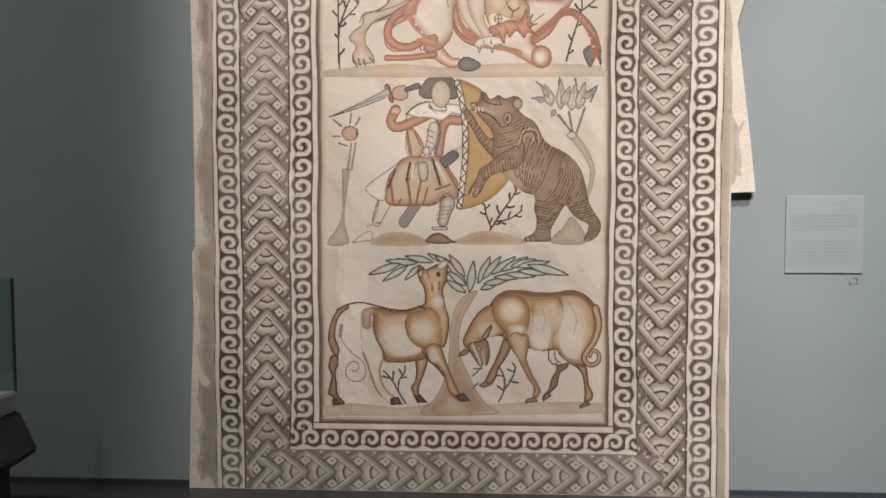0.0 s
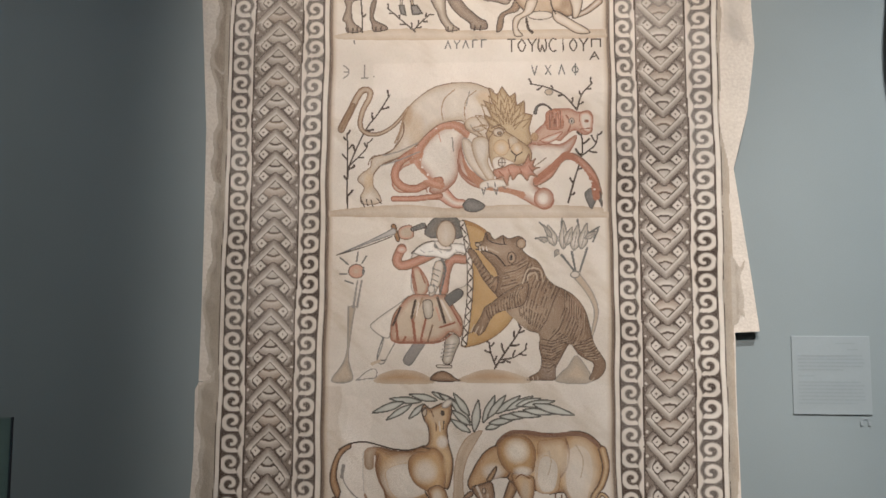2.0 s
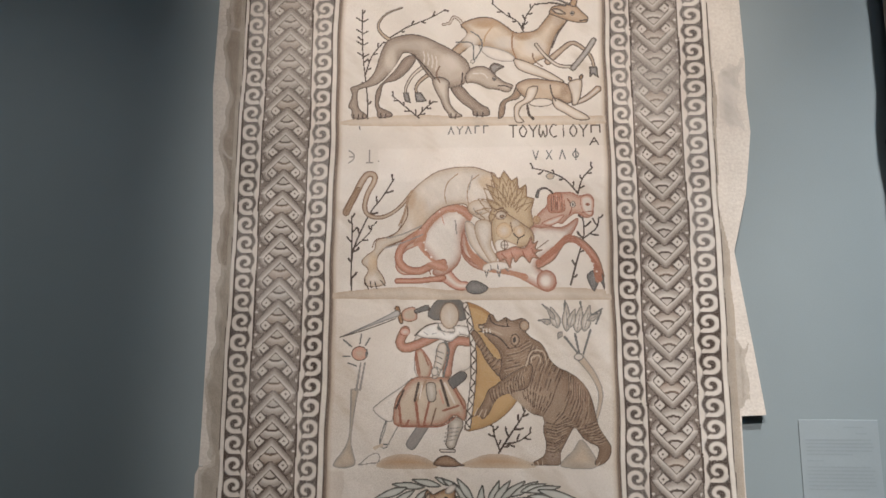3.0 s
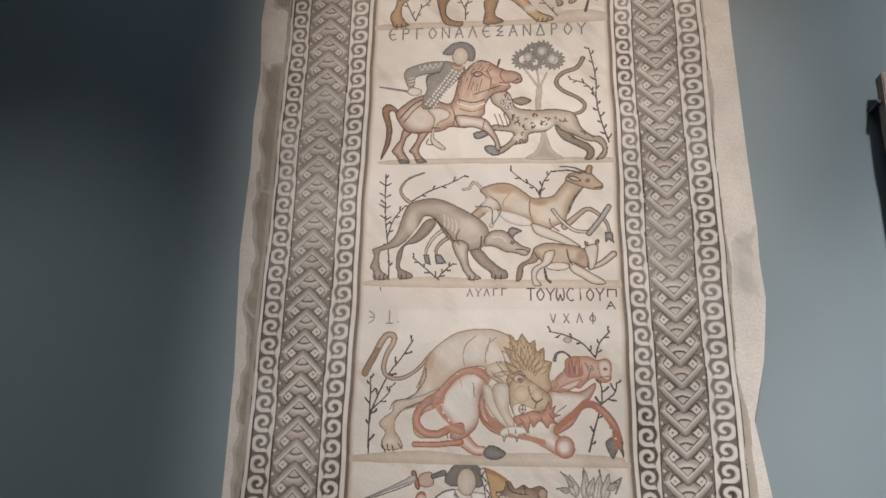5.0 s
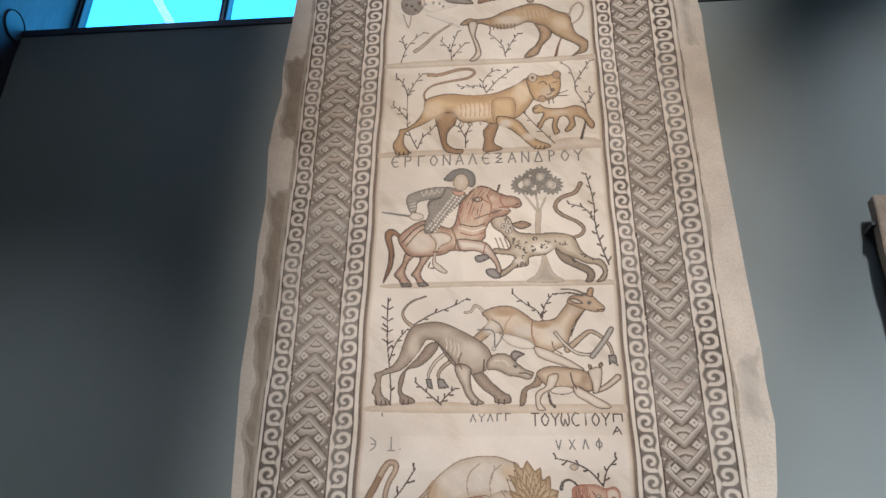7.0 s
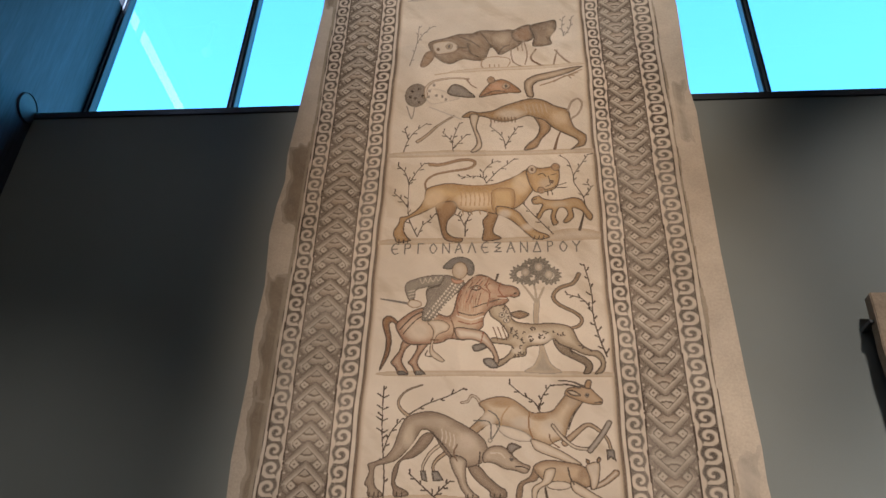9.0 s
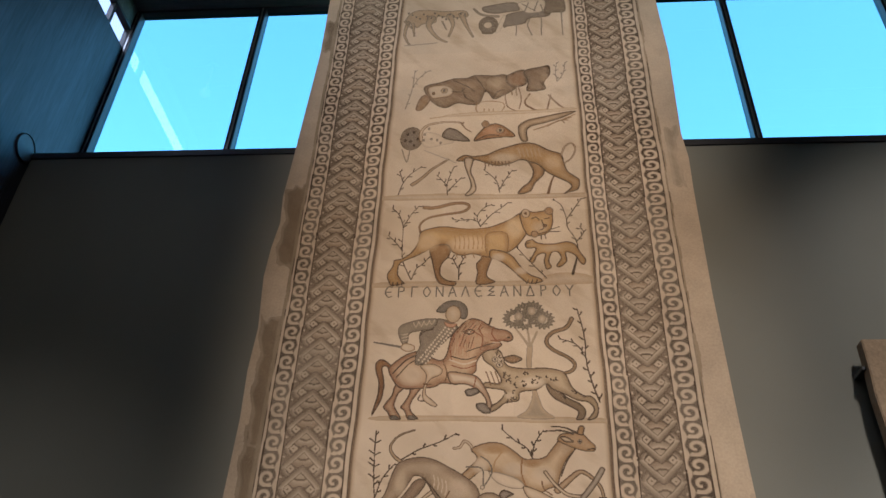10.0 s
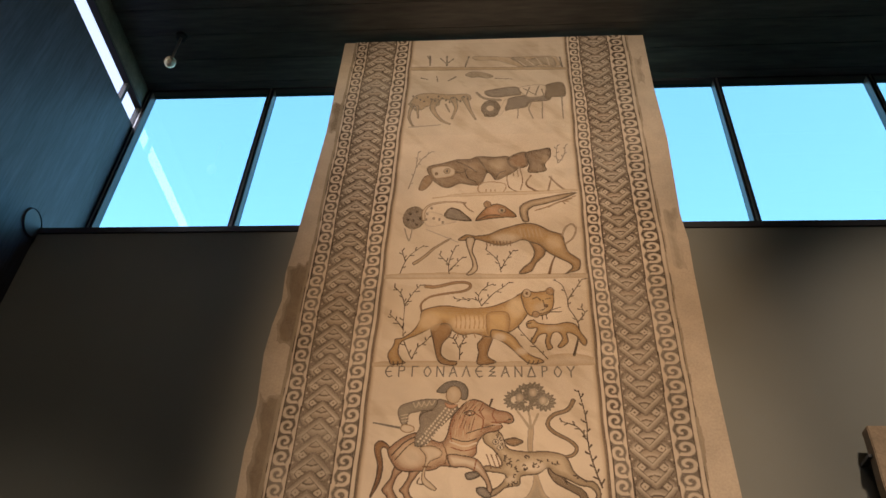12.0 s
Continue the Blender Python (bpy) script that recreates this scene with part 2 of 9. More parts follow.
def display_case():
    """A glass case with a pale deck on a dark flared stone foot."""
    c = tagged(new("display_case"), "glass display case with pale deck on dark flared base", "display case")
    c.location = (-2.224, 3.45, 0)
    bm = bmesh.new()
    prism(bm, [(-0.011, 0.30), (0.094, 0.371), (0.0, 0.572), (-0.104, 0.545), (-0.9, 0.48), (-1.0, 0.27), (-0.115, 0.283)], 0, 0.45)
    bmesh.ops.bevel(bm, geom=list(bm.edges), offset=0.012, segments=2, affect="EDGES")
    part("flared_base", bm, BASALT, c, "dark rough stone base")
    solid("foot", (-0.9, 0.06, 0), (-0.03, 0.40, 0.33), BASALT, c, bevel=0.01)
    bm = bmesh.new()
    prism(bm, [(0.0, 0.575), (-0.004, 0.672), (-0.9, 0.672), (-0.9, 0.50), (-0.104, 0.548)], 0.02, 0.43)
    bmesh.ops.bevel(bm, geom=list(bm.edges), offset=0.008, segments=2, affect="EDGES")
    part("deck", bm, PLINTH, c, "pale grey deck")
    for nm, a, b in (("side_pane", (-0.012, 0.03, 0.672), (-0.004, 0.42, 1.228)), ("front_pane", (-0.9, 0.022, 0.672), (-0.012, 0.03, 1.228)),
                     ("rear_pane", (-0.9, 0.42, 0.672), (-0.012, 0.428, 1.228)), ("top_pane", (-0.9, 0.03, 1.228), (-0.004, 0.42, 1.236))):
        p = solid(nm, a, b, CASEGLASS, c, "clear glass pane")
        p.visible_shadow = False
    solid("corner_joint", (-0.010, 0.020, 0.672), (0.0, 0.030, 1.236), CASEGLASS, c)
    solid("corner_joint", (-0.010, 0.420, 0.672), (0.0, 0.430, 1.236), STEEL, c)


display_case()


def added_spot_housing(x, y, z, target):
    """A small black track spotlight, unseen, made up to house an assumed lamp."""
    s = tagged(new("added_spot_fitting"), "unseen black spotlight fitting, added at an assumed lamp", "spotlight")
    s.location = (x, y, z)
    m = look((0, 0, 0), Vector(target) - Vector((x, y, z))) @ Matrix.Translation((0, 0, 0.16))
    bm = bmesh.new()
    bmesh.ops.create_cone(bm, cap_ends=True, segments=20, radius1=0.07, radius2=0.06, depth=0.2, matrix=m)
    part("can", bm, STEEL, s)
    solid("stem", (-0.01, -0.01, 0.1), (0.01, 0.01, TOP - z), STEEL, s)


# one made-up fitting at each assumed lamp
for _row in ASSUMED_SPOTS:
    added_spot_housing(*_row[0], _row[1])


# ---- the mosaic: small stone tesserae set by a painter working in metres ----
FRONT = 4.400
STONE = {
    "cream": (0.62, 0.545, 0.455), "white": (0.70, 0.64, 0.56), "ivory": (0.56, 0.48, 0.39), "sand": (0.45, 0.35, 0.25),
    "tan": (0.40, 0.255, 0.14), "brown": (0.155, 0.09, 0.052), "umber": (0.064, 0.044, 0.032),
    "black": (0.045, 0.038, 0.034), "grey": (0.25, 0.22, 0.19), "slate": (0.14, 0.13, 0.115), "pale_grey": (0.40, 0.36, 0.315),
    "pink": (0.48, 0.26, 0.18),
    "fawn": (0.30, 0.195, 0.12), "mortar": (0.34, 0.285, 0.22), "ink": (0.08, 0.072, 0.058), "steel": (0.29, 0.285, 0.235), "mist": (0.46, 0.445, 0.375), "rust": (0.24, 0.095, 0.055),
    "russet": (0.27, 0.145, 0.068), "honey": (0.50, 0.34, 0.185), "coat": (0.215, 0.115, 0.058), "hair": (0.095, 0.062, 0.042),
}
STONE = {k: np.array(v) for k, v in STONE.items()}


def tile_grid(z0, z1, step, x0, x1):
    xs, zs = np.arange(x0 + step / 2, x1, step), np.arange(z0 + step / 2, z1, step)
    gx, gz = np.meshgrid(xs, zs)
    r = np.random.RandomState(int(z0 * 7 + x0 * 11) + 40)
    return gx.ravel() + r.uniform(-0.07, 0.07, gx.size) * step, gz.ravel() + r.uniform(-0.07, 0.07, gx.size) * step, np.full(gx.size, step)


# finer stones for the pictures, coarser ones for the borders and the worn top
_bands = []
for _z0, _z1, _fine, _coarse in ((0.004, 3.6, 0.0041, 0.0054), (3.6, 6.4, 0.0046, 0.0062), (6.4, 8.955, 0.0056, 0.0070)):
    _bands += [tile_grid(_z0, _z1, _coarse, -1.62, -0.9), tile_grid(_z0, _z1, _fine, -0.9, 0.88), tile_grid(_z0, _z1, _coarse, 0.88, 1.62)]
TX, TZ, TS = (np.concatenate([b[i] for b in _bands]) for i in range(3))
TC = np.zeros((TX.size, 3))
TP = np.full(TX.size, -1, dtype=np.int32)
LOCK = np.zeros(TX.size, bool)
PARTS = []


def part_index(name):
    if name not in PARTS:
        PARTS.append(name)
    return PARTS.index(name)


def stone(c):
    return STONE[c] if isinstance(c, str) else np.array(c)


def lay(name, sel, colour, only=""):
    """Sets the tiles sel (indices) to a colour, as tiles of the part named. Locked tiles stay."""
    free = ~LOCK[sel]
    sel = sel[free]
    if np.ndim(colour) > 1:
        colour = colour[free]
    if only:
        keep = TP[sel] == part_index(only)
        sel = sel[keep]
        if np.ndim(colour) > 1:
            colour = colour[keep]
    TC[sel] = colour
    TP[sel] = part_index(name)


def near(x0, x1, z0, z1):
    return np.nonzero((TX > x0) & (TX < x1) & (TZ > z0) & (TZ < z1))[0]


def curve(pts, closed=False, n=5):
    """A smooth line through the points (given in millimetres), in metres."""
    p = np.array(pts, float) / 1000
    m = len(p)
    if m == 2:
        return p
    out = []
    for i in range(m if closed else m - 1):
        a, b = p[i], p[(i + 1) % m]
        pa = p[i - 1] if closed or i else a
        pb = p[(i + 2) % m] if closed or i + 2 < m else b
        for k in range(n):
            t = k / n
            out.append(0.5 * (2 * a + (b - pa) * t + (2 * pa - 5 * a + 4 * b - pb) * t * t + (3 * a - pa - 3 * b + pb) * t ** 3))
    if not closed:
        out.append(p[-1])
    return np.array(out)


def gap(px, pz, line, closed=False):
    """Distance of each tile to a line, and how far along the line (0 to 1) its nearest place lies."""
    q = np.vstack([line, line[:1]]) if closed else line
    best, where = np.full(px.size, 9.0), np.zeros(px.size)
    m = len(q) - 1
    for i in range(m):
        d = q[i + 1] - q[i]
        t = np.clip(((px - q[i, 0]) * d[0] + (pz - q[i, 1]) * d[1]) / max(d @ d, 1e-12), 0, 1)
        r = np.hypot(px - q[i, 0] - t * d[0], pz - q[i, 1] - t * d[1])
        less = r < best
        best[less], where[less] = r[less], (i + t[less]) / m
    return best, where


def within(px, pz, line):
    odd = np.zeros(px.size, bool)
    a, b = line, np.roll(line, -1, 0)
    for (x0, z0), (x1, z1) in zip(a, b):
        if z0 != z1:
            odd ^= ((z0 > pz) != (z1 > pz)) & (px < (x1 - x0) * (pz - z0) / (z1 - z0) + x0)
    return odd


def fill(name, pts, edge, mid, light=None, soft=40, rim=5, sharp=False):
    """A closed figure: a rim of the edge stone, then from mid to light over soft millimetres."""
    line = np.array(pts, float) / 1000 if sharp else curve(pts, True)
    (x0, z0), (x1, z1) = line.min(0), line.max(0)
    sel = near(x0, x1, z0, z1)
    sel = sel[within(TX[sel], TZ[sel], line)]
    d, _ = gap(TX[sel], TZ[sel], line, True)
    t = np.clip((d * 1000 - rim) / soft, 0, 1)[:, None]
    c = stone(mid) * (1 - t) + stone(light or mid) * t
    u = np.clip((d * 1000 - rim) / 5 + 0.5, 0, 1)[:, None]
    lay(name, sel, stone(edge) * (1 - u) + c * u if rim else c)


def stroke(name, pts, w0, w1, colour, rim="", only="", light=""):
    """A tapering band along a line, w0 to w1 millimetres wide, with a rim stone if named."""
    line = curve(pts)
    w = max(w0, w1) / 2000 + 0.008
    (x0, z0), (x1, z1) = line.min(0) - w, line.max(0) + w
    sel = near(x0, x1, z0, z1)
    d, s = gap(TX[sel], TZ[sel], line)
    w0, w1 = max(w0, 5.5), max(w1, 5.5)
    half = (w1 + (w0 - w1) * (1 - s) ** 1.7) / 2000 if w0 > 1.3 * w1 else (w0 + (w1 - w0) * s) / 2000
    hit_ = d < half
    sel, d, half = sel[hit_], d[hit_], half[hit_]
    c = np.repeat(stone(colour)[None], sel.size, 0)
    if light:
        t = np.clip(1 - d / half * 1.5, 0, 1)[:, None]
        c = c * (1 - t) + stone(light) * t
    if rim:
        u = np.clip((half - d) * 1000 / 5 - 0.6, 0, 1)[:, None]
        c = stone(rim) * (1 - u) + c * u
    lay(name, sel, c, only)


def oval(name, c, rx, rz, edge, mid, light=None, rim=5):
    fill(name, [(c[0] + rx * math.cos(a), c[1] + rz * math.sin(a)) for a in np.linspace(0, 2 * math.pi, 13)[:-1]], edge, mid, light, min(rx, rz), rim)


def glow(name, c, rx, rz, colour, amount=0.85):
    """Lighter stones in an oval of a figure, thinning out towards its rim."""
    x, z, rx, rz = c[0] / 1000, c[1] / 1000, rx / 1000, rz / 1000
    sel = near(x - rx, x + rx, z - rz, z + rz)
    sel = sel[TP[sel] == part_index(name)]
    r = np.hypot((TX[sel] - x) / rx, (TZ[sel] - z) / rz)
    a = (min(1.0, amount * 1.15) * np.clip(1.7 * (1 - r), 0, 1) ** 0.8)[:, None]
    TC[sel] = TC[sel] * (1 - a) + stone(colour) * a


def hatch(name, a, b, n, dark, light=""):
    """Short hairs of a figure along n lines that pass over from line a to line b, with paler ones between."""
    a, b = np.array(a, float), np.array(b, float)
    rng = random.Random(n + int(abs(a[0][0])))
    m = 2 * len(a) - 2
    for i in range(2 * n if light else n):
        pale = light and i % 2
        t = min(1.0, (i + rng.uniform(0.2, 0.8)) / (2 * n if light else n))
        line = a * (1 - t) + b * t
        for k in range(m):
            if rng.random() < (0.45 if pale else 0.2):
                continue
            f0, f1 = (k + rng.uniform(-0.2, 0.3)) / m, (k + rng.uniform(0.7, 1.15)) / m
            ends = []
            for f in (f0, (f0 + f1) / 2, f1):
                f = min(max(f, 0.0), 1.0) * (len(line) - 1)
                c = min(int(f), len(line) - 2)
                ends.append(line[c] + (line[c + 1] - line[c]) * (f - c))
            stroke(name, ends, 7, 5, light if pale else dark, only=name)


def sprig(name, pts, colour="umber", w=11, twigs=4, size=38, seed=1):
    """A stem with short twigs to both sides."""
    w *= 1.25
    stroke(name, pts, w, w * 0.75, colour)
    line = curve(pts) * 1000
    rng = random.Random(seed + int(abs(pts[0][0])))
    for i in range(twigs):
        f = (i + 0.8) / twigs * (len(line) - 1)
        k = min(int(f), len(line) - 2)
        p = line[k] + (line[k + 1] - line[k]) * (f - k)
        d = line[k + 1] - line[k]
        d /= max(np.hypot(*d), 1e-6)
        side = (1 if i % 2 else -1) * rng.uniform(0.6, 1.0)
        q = p + (d * 0.75 + np.array((-d[1], d[0])) * side) * size * rng.uniform(0.7, 1.1)
        m = (p + q) / 2 + np.array((-d[1], d[0])) * side * size * 0.12
        stroke(name, [p, m, q], w * 0.85, w * 1.1, colour)


def leaf(name, base, tip, width, edge="ink", mid="steel", light="mist"):
    b, t = np.array(base, float), np.array(tip, float)
    d = t - b
    n = np.array((-d[1], d[0])) / max(np.hypot(*d), 1e-6) * width / 2
    fill(name, [b, b + d * 0.35 + n, b + d * 0.7 + n * 0.8, t, b + d * 0.7 - n * 0.8, b + d * 0.35 - n], edge, mid, light, width / 3, 8)


# letters as strokes in a box one wide and one high
GLYPHS = {
    "E": [[(.9, .95), (.45, 1), (.1, .5), (.45, 0), (.9, .05)], [(.15, .5), (.75, .5)]],
    "C": [[(.9, .95), (.45, 1), (.1, .5), (.45, 0), (.9, .05)]],
    "R": [[(.2, 0), (.2, 1)], [(.2, 1), (.75, .95), (.75, .6), (.2, .5)]],
    "G": [[(.2, 0), (.2, 1)], [(.2, 1), (.9, 1)]],
    "O": [[(.5, 1), (.08, .5), (.5, 0), (.92, .5), (.5, 1)]],
    "N": [[(.1, 0), (.1, 1)], [(.1, 1), (.9, 0)], [(.9, 0), (.9, 1)]],
    "A": [[(.05, 0), (.5, 1)], [(.5, 1), (.95, 0)], [(.2, .3), (.75, .45)]],
    "L": [[(.05, 0), (.5, 1)], [(.5, 1), (.95, 0)]],
    "X": [[(.1, .95), (.85, .95)], [(.85, .95), (.2, .5)], [(.2, .5), (.8, .45)], [(.8, .45), (.1, .05)], [(.1, .05), (.9, .05)]],
    "D": [[(.05, 0), (.5, 1)], [(.5, 1), (.95, 0)], [(.05, 0), (.95, 0)]],
    "Y": [[(.5, 0), (.5, .5)], [(.5, .5), (.05, 1)], [(.5, .5), (.95, 1)]],
    "T": [[(.5, 0), (.5, 1)], [(.05, 1), (.95, 1)]],
    "W": [[(.15, 1), (.02, .4), (.25, 0), (.5, .5)], [(.5, .5), (.75, 0), (.98, .4), (.85, 1)]],
    "I": [[(.5, 0), (.5, 1)]],
    "P": [[(.1, 0), (.1, 1)], [(.1, 1), (.9, 1)], [(.9, 1), (.9, 0)]],
    "F": [[(.5, -.1), (.5, 1.1)], [(.5, .9), (.05, .5), (.5, .1), (.95, .5), (.5, .9)]],
    "K": [[(.1, 1), (.9, 0)], [(.1, 0), (.9, 1)]],
    "V": [[(.1, 1), (.5, 0)], [(.5, 0), (.9, 1)]],
    "B": [[(.5, 0), (.5, 1)], [(.05, 0), (.95, 0)]],
    "(": [[(.1, 1), (.8, .7), (.8, .3), (.1, 0)], [(.2, .5), (.8, .5)]],
    "'": [[(.4, 1), (.6, .3)]],
    ".": [[(.45, .1), (.55, .1)]],
}


def letters(name, text, a, b, high, wide, colour="umber", w=8):
    """A line of letters with its first and last letter's foot at a and b (millimetres)."""
    a, b = np.array(a, float), np.array(b, float)
    for i, ch in enumerate(text):
        if ch == " ":
            continue
        o = a + (b - a) * i / max(len(text) - 1, 1)
        for line in GLYPHS[ch]:
            stroke(name, [(o[0] + (u - 0.5) * wide, o[1] + v * high) for u, v in line], w, w, colour)


# ---- slab outline and border lines (x as a straight function of height) ----
LEFT_EDGE = [(0, -1.561), (0.53, -1.541), (0.96, -1.517), (1.33, -1.519), (1.366, -1.501), (1.65, -1.497), (2.2, -1.496), (2.8, -1.501),
             (3.15, -1.522), (3.55, -1.546), (4.1, -1.535), (4.44, -1.548), (4.76, -1.533), (5.18, -1.566), (5.44, -1.552), (5.66, -1.522),
             (5.91, -1.54), (6.29, -1.519), (7.56, -1.458), (8.95, -1.462)]
RIGHT_EDGE = [(0, 1.432), (0.26, 1.427), (1.33, 1.409), (1.655, 1.412), (1.662, 1.54), (1.97, 1.503), (2.27, 1.464), (2.54, 1.429), (2.68, 1.466), (2.86, 1.512),
              (3.07, 1.541), (3.22, 1.56), (3.45, 1.549), (3.65, 1.556), (4.1, 1.545), (5.0, 1.533), (5.94, 1.542), (6.23, 1.551), (6.49, 1.529), (7.42, 1.554),
              (8.12, 1.53), (8.95, 1.528)]


def edge_x(table, z):
    return np.interp(z, [r[0] for r in table], [r[1] for r in table])


def wobble(z, k, amp=0.0035):
    return amp * (np.sin(z * 5.1 + k) + 0.6 * np.sin(z * 13.7 + 2 * k))


Z = TZ
W = {"lo": -1.405 + 0.008 * Z + wobble(Z, 1), "lw": -1.372 + 0.006 * Z + wobble(Z, 1.3), "lb": -1.240 + 0.003 * Z + wobble(Z, 2), "ls": -0.974 + 0.0055 * Z + wobble(Z, 3),
     "li": -0.853 + 0.006 * Z + wobble(Z, 4), "lp": -0.812 + 0.0045 * Z + wobble(Z, 4.2),
     "rp": 0.772 + wobble(Z, 5), "ri": 0.806 - 0.001 * Z + wobble(Z, 5.3), "rs": 0.930 - 0.004 * Z + wobble(Z, 6), "rb": 1.197 - 0.003 * Z + wobble(Z, 7),
     "rw": 1.328 - 0.001 * Z + wobble(Z, 8), "ro": 1.364 - 0.001 * Z + wobble(Z, 8.2)}
BOTTOM = {"panel": 0.388, "white": 0.345, "scroll": 0.232, "braid": -0.02}


def running_scroll(u, v):
    """Share of light stone in a wave band: u across from the light side to the dark one, v along in periods."""
    v = v - np.floor(v)
    x, y = u - 0.565, (v - 0.5) * 0.98
    r, th = np.hypot(x, y), np.arctan2(y, x)
    best = np.full(u.shape, 9.0)
    for k in (-1, 0, 1, 2):
        s = th + 2 * math.pi * k - (-2.2)
        rad = 0.448 - 0.050 * s
        ok = (s >= 0) & (s <= 7.2)
        best = np.where(ok, np.minimum(best, np.abs(r - rad) - (0.118 - 0.006 * s)), best)
    best = np.minimum(best, u - 0.19 - 0.07 * np.cos((v - 0.10) * 2 * math.pi))
    return np.clip(0.5 - best / 0.07, 0, 1)


ARM = np.array([(0.0, -0.04), (0.40, 0.38), (0.70, 0.70), (0.85, 0.93), (0.82, 1.12), (0.68, 1.28)])


def braid_cell(u, v):
    """Tone (0 dark to 1 light) and warmth of a chevron braid: u from -1 to 1 across, v in periods, the apex at v = 0."""
    tone, warm = np.full(u.shape, 0.30), np.zeros(u.shape)
    au = np.abs(u)
    base = v - np.floor(v)
    for k in (2, 1, 0, -1):
        y = base + k
        # light dots at the rim
        tone = np.where(np.hypot((au - 0.92) / 0.055, (y - 0.38) / 0.06) < 1, 0.95, tone)
        # fan under the apex
        r = np.hypot(au, y - 0.02)
        wedge = (y > 0.0) & (au < y * 1.02) & (r < 0.98)
        ring = np.where(r < 0.47, 0.92 - 0.35 * r, np.where(r < 0.56, 0.04, np.where(r < 0.88, 0.92 - 1.6 * np.abs(r - 0.60), 0.05)))
        tone, warm = np.where(wedge, ring, tone), np.where(wedge & (r > 0.5), 1.0, warm)
    for k in (2, 1, 0, -1):
        y = base + k
        q = (np.abs(au - 0.52) + np.abs(y - 0.97)) / 0.215
        for lim, val in ((1.35, 0.03), (1.0, 0.92), (0.26, 0.12)):
            tone = np.where(q < lim, val, tone)
        warm = np.where(q < 1.35, 0, warm)
    for k in (2, 1, 0, -1):
        y = base + k
        d, s = gap(au, y, ARM)
        half = 0.128 - 0.036 * s
        f = d / half
        arm = (f < 1.30) & (y > -0.25) & (y < 1.5)
        # lit along the inner side, shaded towards the outer one
        inner = np.where(s < 0.62, (y - au + 0.03) / 1.41 / half, (0.30 - np.hypot(au - 0.52, y - 0.97)) / half)
        tone = np.where(arm, np.where(f < 1.0, np.clip(0.62 + 0.34 * inner, 0.22, 0.92), 0.02), tone)
        warm = np.where(arm, 0, warm)
    return tone, warm


def ramp(t, *stops):
    """Blend of stones by a value from 0 to 1."""
    t = np.clip(t, 0, 1)[:, None] * (len(stops) - 1)
    out = np.zeros((t.shape[0], 3))
    for i, s in enumerate(stops):
        out += stone(s) * np.clip(1 - np.abs(t - i), 0, 1)
    return out


def rows_of(lo, hi, zmin=0.0, zmax=9.0):
    return np.nonzero((TX >= lo) & (TX < hi) & (TZ >= zmin) & (TZ < zmax))[0]


def worn(x, z, f=1.0, seed=0.0):
    """A slow, patchy value from about -1 to 1."""
    return (np.sin(2.1 * f * z + 3 * np.sin(1.3 * f * z + seed)) + np.sin(3.7 * f * x + 2.9 * f * z + seed * 2) + 0.7 * np.sin(7.9 * f * z + 5.1 * f * x + seed)) / 2.7


